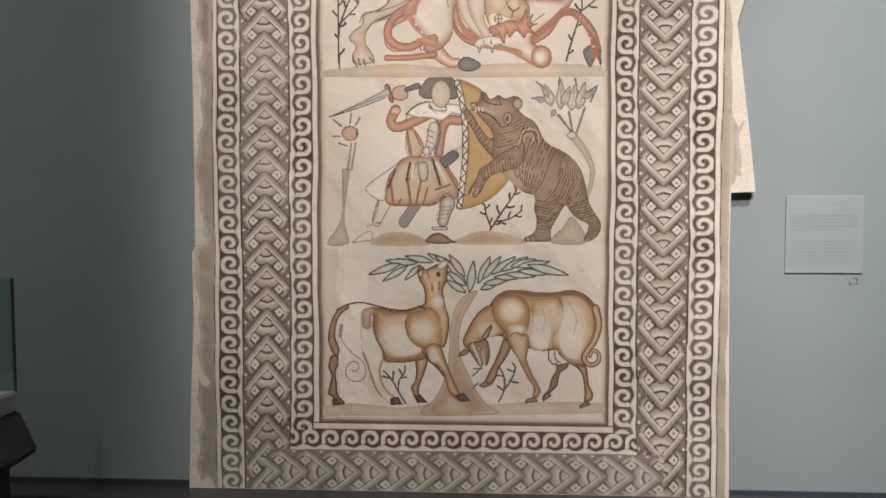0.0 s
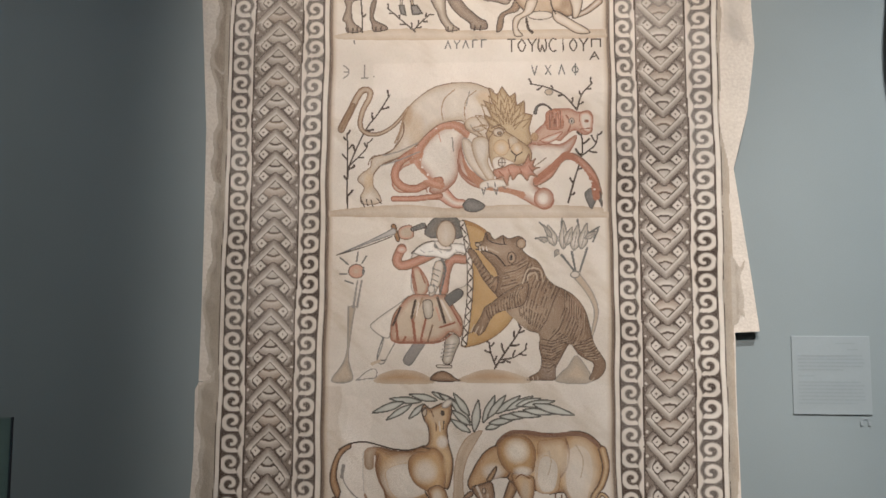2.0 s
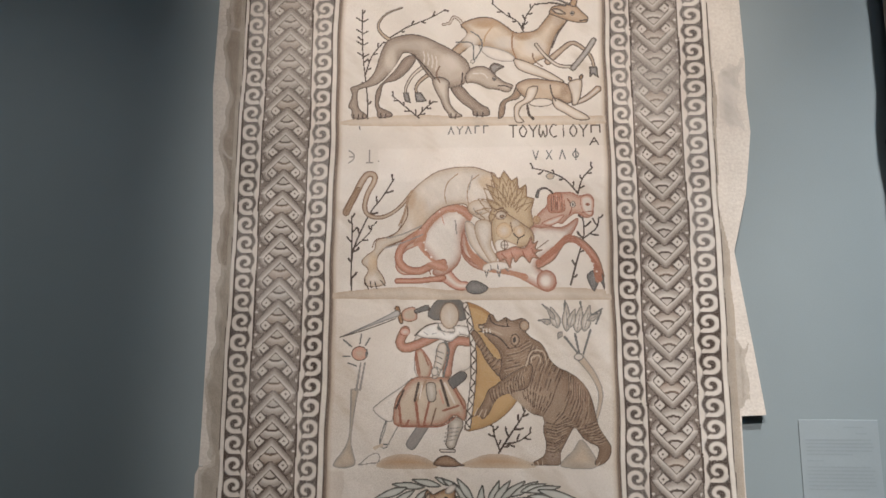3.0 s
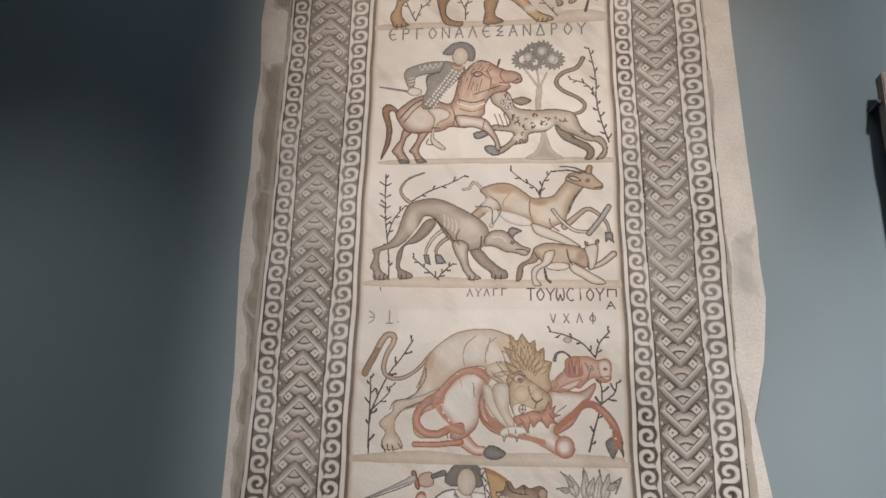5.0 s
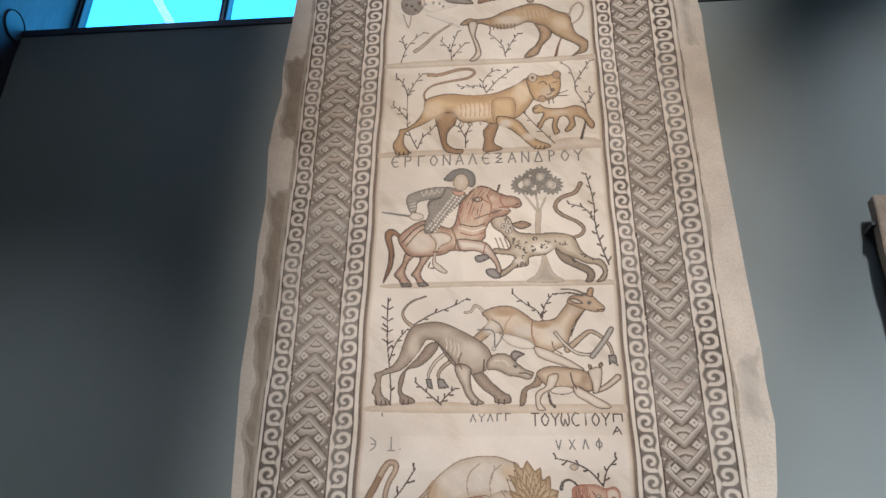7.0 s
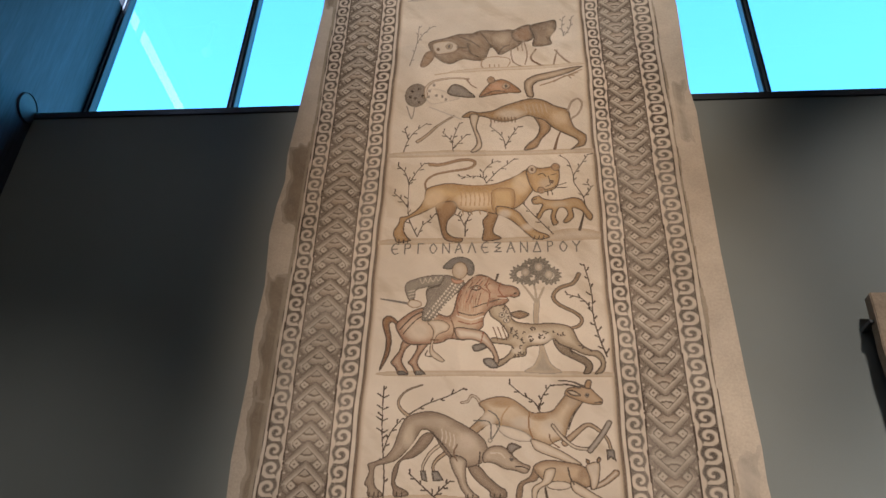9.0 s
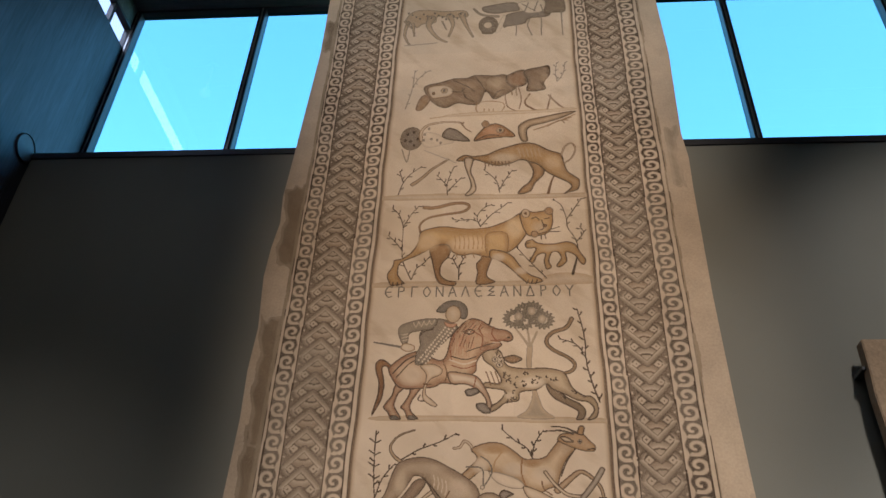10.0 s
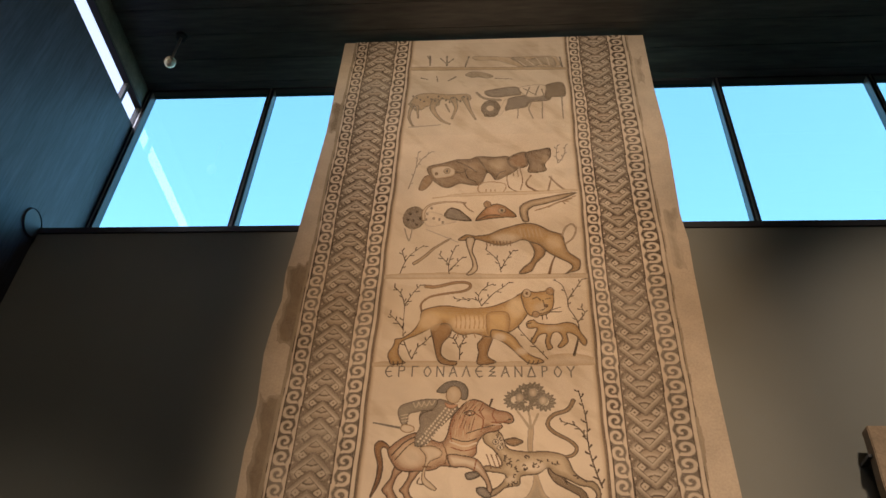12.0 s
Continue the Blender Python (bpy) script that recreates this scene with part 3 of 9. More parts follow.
def border_bands():
    inner_z = BOTTOM["white"]
    # mortar strips outside the pattern
    lay("margin", rows_of(W["lo"] - 0.022, W["lo"]), stone("mortar"))
    for a, b in (("lo", "lw"), ("rw", "ro")):
        s = rows_of(W[a], W[b])
        u = (TX[s] - W[a][s]) / (W[b][s] - W[a][s])
        lay("edge_line" + "#" * (a == "rw"), s, ramp(np.minimum(u, 1 - u) * 5 - 0.4, "umber", "ivory", "cream"))
    # a brown strip on the other side, fading out higher up
    s = rows_of(W["ro"], W["ro"] + 0.05)
    d = (TX[s] - W["ro"][s]) / 0.05 + 0.3 * worn(TX[s], TZ[s], 2.0) + np.clip((TZ[s] - 2.2) / 1.2, 0, 0.6)
    s = s[(d < 0.85) & (TP[s] != part_index("mortar_patch"))]
    t = np.clip((TX[s] - W["ro"][s]) / 0.05, 0, 1)[:, None] * 0.5
    lay("margin#r", s, stone("mortar") * (1 - t) + stone("sand") * t)
    # running scrolls beside the braids
    for name, a, b, flip, ph, z0 in (("outer_scroll", "lw", "lb", True, 0.1, 0.0), ("inner_scroll", "ls", "li", False, 0.3, BOTTOM["scroll"]),
                                     ("inner_scroll#r", "ri", "rs", True, 0.55, BOTTOM["scroll"]), ("outer_scroll#r", "rb", "rw", False, 0.2, 0.0)):
        s = rows_of(W[a], W[b], z0)
        u = (TX[s] - W[a][s]) / (W[b][s] - W[a][s])
        u = 1 - u if flip else u
        t = running_scroll(u, TZ[s] / 0.1115 + ph)
        pale = np.clip(0.40 + 0.40 * worn(TX[s], TZ[s], 1.0, ord(a[0]) + len(name.split('#')[0])) - 0.12 * (TZ[s] < 2.2) + 0.14 * ((TZ[s] > 2.6) & (TZ[s] < 6.0)) - 0.30 * np.clip(TZ[s] - 5.6, 0, 1), 0, 0.8)[:, None]
        dark = stone("umber") * (1 - pale) + stone("grey") * pale
        lay(name, s, dark * (1 - t[:, None]) + ramp(t, "ivory", (0.585, 0.51, 0.425)) * (1 + 0.12 * np.clip(TZ[s] - 4.8, 0, 1)[:, None]) * t[:, None])
        for x in (a, b):
            q = rows_of(W[x] - 0.004, W[x] + 0.004, z0)
            lay(name, q, stone("umber") * 1.1)
    # braids
    for name, a, b, up, ph in (("braid", "lb", "ls", True, 0.0), ("braid#r", "rs", "rb", False, 0.35)):
        s = rows_of(W[a] + 0.004, W[b] - 0.004)
        u = ((TX[s] - W[a][s]) / (W[b][s] - W[a][s]) - 0.5) * 2
        z = TZ[s]
        along = np.where(z < 1.0, (z - 1.0) / 0.148, (z - 1.0) / 0.1262) + ph
        tone, warm = braid_cell(u * 1.02, -along if up else along)
        n = worn(TX[s] * 0.3, z, 1.1, ord(a[0]))
        c = ramp(tone, "umber", (0.20, 0.158, 0.124), (0.36, 0.305, 0.25), "cream")
        lift = np.clip(0.06 + 0.34 * n - 0.1 * (z < 2.6) - 0.16 * (z > 4.6), 0, 0.5)[:, None]
        c = c * (1 - lift) + stone("pale_grey") * lift
        w = (warm * np.clip(0.06 + 0.25 * np.sin(np.floor(along) * 2.4), 0, 0.25))[:, None]
        c = c * (1 - w) + stone("fawn") * w * 1.1
        old = ((0.34 if up else 0.24) * np.clip((z - 2.6) / 0.9, 0, 1) * np.clip((6.3 - z) / 1.0, 0, 1))[:, None] * (0.75 + 0.35 * worn(TX[s], z, 5.0)[:, None])
        c = c * (1 - old) + np.array((0.33, 0.285, 0.235)) * old
        lay(name, s, c)
    # white and brown lines round the pictures
    for a, b in (("li", "lp"), ("rp", "ri")):
        s = rows_of(W[a], W[b], inner_z)
        u = (TX[s] - W[a][s]) / (W[b][s] - W[a][s])
        lay("frame_line" + "#" * (a == "rp"), s, ramp(np.minimum(u, 1 - u) * 5.5 - 0.5, "umber", "ivory", "cream"))
    # field of the pictures
    s = rows_of(W["lp"], W["rp"], BOTTOM["panel"])
    n = (worn(TX[s], TZ[s], 1.4, 0.7) * 0.05 + worn(TX[s], TZ[s], 6.3, 2.1) * 0.025)[:, None]
    c = stone("cream") * (1 + n)
    stain = np.clip(worn(TX[s], TZ[s], 2.3, 4.1) + 0.7 * worn(TZ[s], TX[s], 6.1, 1.3) + 0.4 * worn(TX[s], TZ[s], 17.0, 0.4) - 0.25 + 0.35 * (np.abs(TZ[s] - 5.3) < 0.6), 0, 1)[:, None] * 0.6
    c = c * (1 - stain) + np.array((0.47, 0.385, 0.285)) * stain
    d = np.minimum(np.minimum(TX[s] - W["lp"][s], W["rp"][s] - TX[s]), TZ[s] - BOTTOM["panel"])[:, None]
    t = np.clip((d - 0.010) / 0.012, 0, 1)
    e = np.clip(1 - (d - 0.022) / 0.02, 0, 1) * 0.75
    c = c * (1 - e) + stone("sand") * e
    lay("field", s, np.array((0.165, 0.118, 0.085)) * (1 - t) + c * t)
    # bottom: white line, scroll and braid lying along the floor
    s = rows_of(W["li"], W["ri"], BOTTOM["white"], BOTTOM["panel"])
    u = (TZ[s] - BOTTOM["white"]) / (BOTTOM["panel"] - BOTTOM["white"])
    side = np.minimum(TX[s] - W["li"][s], W["ri"][s] - TX[s]) / 0.012
    lay("frame_line##", s, ramp(np.minimum(np.minimum(u, 1 - u) * 5.0, side * 2) - 0.4, "umber", "ivory", "cream"))
    s = rows_of(W["ls"], W["rs"], BOTTOM["scroll"], BOTTOM["white"])
    t = running_scroll((TZ[s] - BOTTOM["scroll"]) / (BOTTOM["white"] - BOTTOM["scroll"]), TX[s] / 0.1115 + 0.2)[:, None]
    lay("bottom_scroll", s, (stone("umber") * 1.2) * (1 - t) + stone("cream") * t)
    s = rows_of(W["lb"] + 0.12, W["rb"] - 0.12, 0, BOTTOM["scroll"])
    tone, warm = braid_cell((TZ[s] - 0.105) / 0.125, -TX[s] / 0.15)
    c = ramp(tone, "umber", (0.20, 0.158, 0.124), (0.36, 0.305, 0.25), "cream") * 0.8 + stone("pale_grey") * 0.2
    lay("bottom_braid", s, c)


def mortar_patch(z0, z1, x_in, x_out, seed, tone=(0.335, 0.28, 0.215)):
    """A rough darker patch of fill on the margin, wavy towards the rim and ragged at its ends."""
    xa, xb = min(x_in, x_out), max(x_in, x_out)
    sel = near(xa - 0.07, xb + 0.07, z0 - 0.08, z1 + 0.08)
    x, z = TX[sel], TZ[sel]
    side = 1 if x_out > x_in else -1
    wave = 0.020 * np.sin(4.1 * z + seed) + 0.013 * np.sin(11.7 * z + 1.7 * seed) + 0.008 * np.sin(33 * z + 31 * x + seed)
    end = 0.030 * np.sin(23 * x + seed) + 0.018 * np.sin(61 * x + 2 * seed) + 0.010 * np.sin(47 * z + 90 * x)
    d = np.minimum(np.minimum((x_out - x) * side + wave, (x - x_in) * side), np.minimum(z - z0, z1 - z) + end)
    sel, d = sel[d > 0], d[d > 0]
    mottle = 0.10 * worn(TX[sel], TZ[sel], 5.0, seed) + 0.06 * worn(TX[sel], TZ[sel], 17.0, seed)
    t = np.clip(d / 0.03, 0.6, 1)[:, None]
    lay("mortar_patch", sel, np.array((0.56, 0.485, 0.40)) * (1 - t) + np.array(tone) * (1 + mottle[:, None]) * t)


for _z0, _z1, _w in ((0.02, 0.62, 0.10), (0.66, 1.36, 0.095), (1.40, 2.56, 0.075), (2.45, 3.3, 0.085), (3.15, 4.05, 0.10), (3.9, 4.86, 0.112), (5.26, 6.02, 0.135), (7.55, 8.0, 0.06)):
    mortar_patch(_z0, _z1, -1.372 if _z0 < 5 else -1.35, -1.382 - _w, _z0 * 5, (0.335, 0.28, 0.215) if _z0 < 2.4 else (0.265, 0.212, 0.158))
for _z0, _z1, _x1, _tone in ((1.70, 2.06, 1.475, (0.34, 0.285, 0.22)), (3.24, 3.62, 1.535, (0.455, 0.40, 0.335)), (5.95, 6.55, 1.50, (0.40, 0.345, 0.28)), (8.15, 8.6, 1.47, (0.36, 0.30, 0.24))):
    mortar_patch(_z0, _z1, 1.40, _x1, _z0 * 5, _tone)
border_bands()
LOCK[:] = (TP != part_index("field")) | (TX < W["lp"] + 0.012) | (TX > W["rp"] - 0.012) | (TZ < BOTTOM["panel"] + 0.012)


def relaid(x0, x1, z0, z1, tone, seed=0):
    """A patch of the field set anew in slightly different stone, with an uneven rim."""
    sel = near(x0 - 0.02, x1 + 0.02, z0 - 0.02, z1 + 0.02)
    sel = sel[TP[sel] == part_index("field")]
    x, z = TX[sel], TZ[sel]
    d = np.minimum(np.minimum(x - x0, x1 - x), np.minimum(z - z0, z1 - z)) + 0.012 * np.sin(31 * x + seed) * np.sin(27 * z + 2 * seed)
    t = np.clip(d / 0.008, 0, 1)[:, None]
    TC[sel] *= 1 + (np.array(tone) - 1) * t


for _p in ((-0.80, -0.70, 0.42, 1.36, (0.90, 0.87, 0.84)), (-0.68, -0.53, 0.42, 1.30, (1.07, 1.07, 1.08)), (-0.55, 0.78, 2.96, 3.16, (1.06, 1.06, 1.07)), (-0.78, -0.35, 1.44, 2.2, (0.95, 0.94, 0.93)),
           (0.45, 0.77, 1.38, 1.75, (0.95, 0.94, 0.92)), (-0.2, 0.2, 4.08, 4.5, (1.06, 1.06, 1.06)), (-0.76, 0.77, 7.05, 7.5, (1.06, 1.05, 1.04)), (-0.75, -0.3, 5.3, 5.8, (0.95, 0.93, 0.9)),
           (0.3, 0.77, 5.2, 5.75, (0.93, 0.91, 0.88)), (-0.3, 0.5, 8.5, 8.9, (0.95, 0.94, 0.93))):
    relaid(*_p, seed=_p[0] * 9)


# ---- the pictures, in millimetres from the slab's middle line and the floor ----
# two horses by a palm
fill('ground_strip#1', [(-771, 479), (-600, 495), (-353, 476), (-138, 505), (106, 498), (378, 516), (752, 513), (752, 459), (-770, 424)], 'sand', 'sand', 'ivory', soft=70, rim=0)
fill('palm', [(6, 1108), (67, 1127), (34, 1063), (-12, 980), (-36, 879), (-30, 789), (-5, 713), (32, 635), (69, 564), (124, 493), (166, 446), (-236, 436), (-175, 522), (-130, 602), (-103, 687), (-91, 787), (-88, 894), (-70, 997), (-37, 1065)], 'fawn', 'sand', (0.38, 0.275, 0.185), soft=30)
fill('palm', [(-108, 560), (-62, 555), (8, 514), (30, 442), (-184, 438), (-138, 514)], 'sand', 'tan', 'sand', soft=40, rim=0)
leaf('palm', (-111, 1284), (-210, 1329), 34, mid='mist', light=(0.5, 0.47, 0.4))
leaf('palm', (-173, 1283), (-334, 1315), 40, mid='mist', light=(0.5, 0.47, 0.4))
leaf('palm', (-259, 1276), (-442, 1290), 40, mid='mist', light=(0.5, 0.47, 0.4))
leaf('palm', (-352, 1275), (-535, 1212), 44, mid='mist', light=(0.5, 0.47, 0.4))
leaf('palm', (-312, 1263), (-460, 1173), 38, mid='mist', light=(0.5, 0.47, 0.4))
leaf('palm', (-244, 1267), (-336, 1180), 36, mid='mist', light=(0.5, 0.47, 0.4))
leaf('palm', (-65, 1260), (-173, 1320), 36, mid='mist', light=(0.5, 0.47, 0.4))
leaf('palm', (6, 1163), (-115, 1299), 44, mid='mist', light=(0.5, 0.47, 0.4))
leaf('palm', (-1, 1200), (-93, 1327), 44, mid='mist', light=(0.5, 0.47, 0.4))
leaf('palm', (6, 1114), (-108, 1186), 42, mid='mist', light=(0.5, 0.47, 0.4))
leaf('palm', (6, 1151), (-102, 1235), 42, mid='mist', light=(0.5, 0.47, 0.4))
leaf('palm', (67, 1164), (137, 1317), 46, mid='mist', light=(0.5, 0.47, 0.4))
leaf('palm', (91, 1188), (195, 1318), 44, mid='mist', light=(0.5, 0.47, 0.4))
leaf('palm', (134, 1213), (274, 1315), 44, mid='mist', light=(0.5, 0.47, 0.4))
leaf('palm', (189, 1232), (341, 1313), 42, mid='mist', light=(0.5, 0.47, 0.4))
leaf('palm', (241, 1257), (383, 1301), 40, mid='mist', light=(0.5, 0.47, 0.4))
leaf('palm', (274, 1258), (459, 1287), 40, mid='mist', light=(0.5, 0.47, 0.4))
leaf('palm', (79, 1133), (189, 1177), 40, mid='mist', light=(0.5, 0.47, 0.4))
leaf('palm', (97, 1164), (238, 1187), 40, mid='mist', light=(0.5, 0.47, 0.4))
leaf('palm', (152, 1201), (305, 1200), 38, mid='mist', light=(0.5, 0.47, 0.4))
leaf('palm', (210, 1220), (383, 1204), 38, mid='mist', light=(0.5, 0.47, 0.4))
leaf('palm', (280, 1239), (450, 1217), 38, mid='mist', light=(0.5, 0.47, 0.4))
leaf('palm', (332, 1270), (562, 1212), 48, mid='mist', light=(0.5, 0.47, 0.4))
leaf('palm', (21, 1114), (45, 1292), 50, mid='mist', light=(0.5, 0.47, 0.4))
fill('horse', [(-746, 760), (-761, 699), (-745, 650), (-757, 589), (-765, 546), (-737, 528), (-731, 492), (-693, 487), (-669, 499), (-706, 541), (-713, 608), (-720, 669), (-702, 718), (-709, 767)], 'umber', (0.16, 0.1, 0.062), 'fawn', soft=14, rim=6)
fill('horse', [(-272, 754), (-210, 785), (-204, 740), (-228, 664), (-252, 602), (-255, 557), (-224, 509), (-267, 508), (-292, 556), (-301, 592), (-277, 632), (-274, 693)], 'umber', 'coat', 'honey', soft=20, rim=6)
fill('horse', [(-574, 1008), (-493, 1028), (-498, 887), (-460, 796), (-454, 735), (-472, 680), (-465, 619), (-437, 568), (-403, 545), (-378, 506), (-415, 499), (-446, 516), (-477, 546), (-502, 588), (-527, 658), (-543, 715), (-569, 764), (-579, 886)], 'pale_grey', 'ivory', 'cream', soft=20, rim=3)
stroke('horse', [(-460, 735), (-475, 680), (-465, 619), (-431, 562), (-396, 536)], 11, 8, 'fawn')
stroke('horse', [(-566, 779), (-540, 712), (-521, 649), (-496, 582), (-464, 537)], 13, 9, 'fawn')
fill('horse', [(-652, 1050), (-711, 1013), (-751, 929), (-759, 837), (-721, 755), (-696, 792), (-719, 868), (-710, 945), (-680, 998), (-643, 1026)], 'umber', 'coat', 'tan', soft=16, rim=6)
stroke('horse', [(-711, 1016), (-652, 1047), (-574, 1058), (-496, 1043), (-419, 1023), (-326, 1018), (-249, 1041)], 8, 9, 'umber')
fill('horse', [(-568, 1015), (-496, 1034), (-419, 1017), (-326, 1015), (-258, 1037), (-187, 1045), (-135, 1015), (-104, 954), (-106, 863), (-146, 802), (-201, 755), (-278, 735), (-370, 725), (-447, 732), (-463, 796), (-495, 857), (-514, 933), (-511, 985)], 'brown', 'coat', (0.46, 0.3, 0.155), soft=42, rim=6)
fill('horse', [(-568, 1015), (-506, 1028), (-518, 979), (-523, 917), (-567, 923)], 'sand', 'fawn', 'sand', soft=30, rim=0)
glow('horse', (-350, 877), 149, 130, (0.6, 0.5, 0.385), 1.0)
glow('horse', (-380, 852), 105, 99, 'cream', 0.8)
fill('horse', [(-455, 903), (-409, 937), (-332, 948), (-291, 906), (-251, 852), (-214, 813), (-278, 772), (-370, 758), (-423, 788), (-448, 842)], 'honey', 'ivory', 'cream', soft=22, rim=3)
stroke('horse', [(-493, 991), (-508, 933), (-489, 857), (-457, 796), (-444, 742)], 12, 10, 'coat')
fill('horse', [(-261, 1034), (-227, 1056), (-228, 1136), (-253, 1181), (-265, 1239), (-244, 1264), (-216, 1243), (-148, 1274), (-124, 1259), (-102, 1278), (-96, 1235), (-102, 1183), (-120, 1131), (-110, 1046), (-89, 970), (-94, 888), (-118, 814), (-158, 847), (-153, 954), (-196, 1014)], 'umber', 'coat', 'honey', soft=26, rim=6)
fill('horse', [(-242, 1013), (-196, 1032), (-153, 1002), (-128, 942), (-128, 878), (-140, 820), (-183, 786), (-241, 806), (-294, 839), (-328, 896), (-332, 963), (-295, 1006)], 'brown', 'russet', (0.47, 0.3, 0.15), soft=34, rim=3)
glow('horse', (-239, 907), 74, 74, (0.62, 0.52, 0.41), 0.95)
glow('horse', (-122, 960), 25, 87, 'honey', 0.8)
glow('horse', (-150, 1063), 37, 40, 'cream', 0.85)
glow('horse', (-173, 1198), 50, 50, 'sand', 0.55)
fill('horse', [(-226, 806), (-177, 838), (-134, 814), (-112, 757), (-84, 681), (-53, 606), (-29, 562), (2, 526), (-35, 519), (-77, 549), (-102, 590), (-121, 657), (-158, 704), (-201, 746)], 'brown', 'russet', (0.52, 0.38, 0.24), soft=24, rim=6)
glow('horse', (-176, 765), 31, 50, 'ivory', 0.8)
stroke('horse', [(-241, 800), (-201, 740), (-155, 698), (-118, 651)], 8, 7, 'umber')
fill('horse', [(-415, 529), (-372, 536), (-347, 494), (-415, 487)], 'black', 'umber', 'brown', soft=10, sharp=True)
fill('horse', [(-286, 544), (-249, 551), (-206, 503), (-267, 502)], 'black', 'umber', 'brown', soft=10, sharp=True)
fill('horse', [(-59, 549), (-10, 562), (33, 515), (-35, 513)], 'black', 'umber', 'brown', soft=10, sharp=True)
fill('horse', [(-743, 516), (-712, 523), (-693, 487), (-737, 480)], 'black', 'umber', 'brown', soft=10, sharp=True)
stroke('horse', [(-166, 1167), (-160, 1118)], 9, 8, 'ivory')
stroke('horse', [(-185, 1161), (-181, 1124)], 8, 7, 'brown')
stroke('horse', [(-142, 1173), (-145, 1131)], 7, 6, 'umber')
oval('horse', (-148, 1216), 12, 16, 'umber', 'umber', 'umber')
stroke('horse', [(-210, 1228), (-197, 1197)], 7, 6, 'brown')
oval('horse', (-247, 1221), 16, 25, 'umber', 'sand', 'sand')
stroke('horse', [(-228, 1252), (-259, 1221), (-247, 1181)], 7, 7, 'umber')
fill('horse', [(-154, 1259), (-127, 1290), (-93, 1284), (-111, 1253), (-142, 1241)], 'grey', 'ivory', 'cream', soft=10, rim=6)
stroke('horse', [(-685, 930), (-694, 869)], 20, 18, 'grey')
stroke('horse', [(-688, 869), (-672, 829), (-628, 778), (-578, 739), (-552, 694), (-561, 642), (-601, 617), (-648, 634), (-664, 676), (-640, 723), (-602, 726), (-590, 696), (-611, 674), (-630, 680)], 7, 7, 'grey')
stroke('sprig#1', [(-332, 501), (-372, 567), (-397, 615), (-434, 663)], 11, 9, 'ink')
stroke('sprig#1', [(-372, 567), (-366, 627), (-339, 670), (-333, 707)], 11, 9, 'ink')
stroke('sprig#1', [(-416, 639), (-459, 650)], 9, 12, 'ink')
stroke('sprig#1', [(-403, 621), (-398, 675)], 9, 12, 'ink')
stroke('sprig#1', [(-360, 640), (-329, 646)], 9, 12, 'ink')
stroke('sprig#1', [(-348, 658), (-367, 688)], 9, 12, 'ink')
stroke('sprig#1', [(-428, 657), (-453, 680)], 9, 12, 'ink')
fill('grazing_horse', [(211, 868), (250, 827), (226, 763), (184, 699), (166, 641), (136, 607), (99, 601), (123, 670), (154, 731), (181, 792)], 'umber', (0.17, 0.095, 0.052), 'tan', soft=22, rim=6)
fill('grazing_horse', [(468, 806), (498, 729), (558, 736), (555, 706), (516, 675), (501, 609), (468, 572), (438, 536), (420, 547), (453, 590), (468, 647), (495, 705)], 'umber', (0.18, 0.105, 0.06), 'fawn', soft=18, rim=6)
stroke('grazing_horse', [(453, 800), (453, 758), (474, 728), (498, 726)], 9, 8, 'brown')
stroke('grazing_horse', [(486, 795), (492, 753), (516, 735)], 8, 8, 'brown')
fill('grazing_horse', [(134, 1049), (171, 1101), (226, 1129), (286, 1130), (347, 1113), (423, 1120), (483, 1111), (544, 1133), (619, 1122), (679, 1081), (718, 1012), (727, 937), (714, 877), (684, 831), (654, 771), (654, 717), (636, 680), (606, 707), (558, 736), (513, 774), (492, 804), (423, 797), (347, 813), (287, 833), (211, 862), (180, 913), (147, 982)], 'umber', 'coat', (0.46, 0.3, 0.155), soft=40, rim=6)
stroke('grazing_horse', [(159, 1068), (220, 1117), (317, 1118), (423, 1105), (529, 1115), (619, 1104), (679, 1057)], 24, 20, (0.2, 0.11, 0.07))
fill('grazing_horse', [(362, 1067), (423, 1083), (498, 1084), (525, 1024), (522, 949), (486, 888), (468, 818), (414, 799), (353, 816), (350, 901), (362, 977)], 'russet', 'tan', (0.55, 0.42, 0.28), soft=40, rim=3)
glow('grazing_horse', (402, 908), 68, 112, 'cream', 0.85)
fill('grazing_horse', [(522, 1024), (583, 1055), (637, 1014), (652, 921), (636, 839), (606, 755), (546, 772), (513, 828), (510, 919)], 'honey', 'ivory', (0.6, 0.52, 0.42), soft=26, rim=3)
fill('grazing_horse', [(371, 977), (414, 999), (462, 963), (468, 897), (444, 818), (384, 811), (356, 877)], 'honey', 'ivory', (0.6, 0.52, 0.42), soft=22, rim=3)
stroke('grazing_horse', [(507, 1097), (528, 1024), (516, 940), (480, 888)], 10, 8, 'coat')
glow('grazing_horse', (583, 917), 105, 192, (0.6, 0.49, 0.37), 0.95)
glow('grazing_horse', (570, 889), 68, 136, 'cream', 0.7)
stroke('grazing_horse', [(420, 1023), (432, 963), (414, 896)], 7, 6, 'sand')
stroke('grazing_horse', [(565, 1055), (601, 980), (588, 890)], 7, 6, 'sand')
fill('grazing_horse', [(141, 1049), (80, 1018), (37, 963), (1, 895), (-15, 849), (1, 813), (44, 820), (92, 845), (123, 867), (165, 877), (202, 883), (220, 929), (195, 1004)], 'umber', 'russet', (0.47, 0.31, 0.17), soft=30, rim=6)
glow('grazing_horse', (123, 912), 68, 50, 'ivory', 0.85)
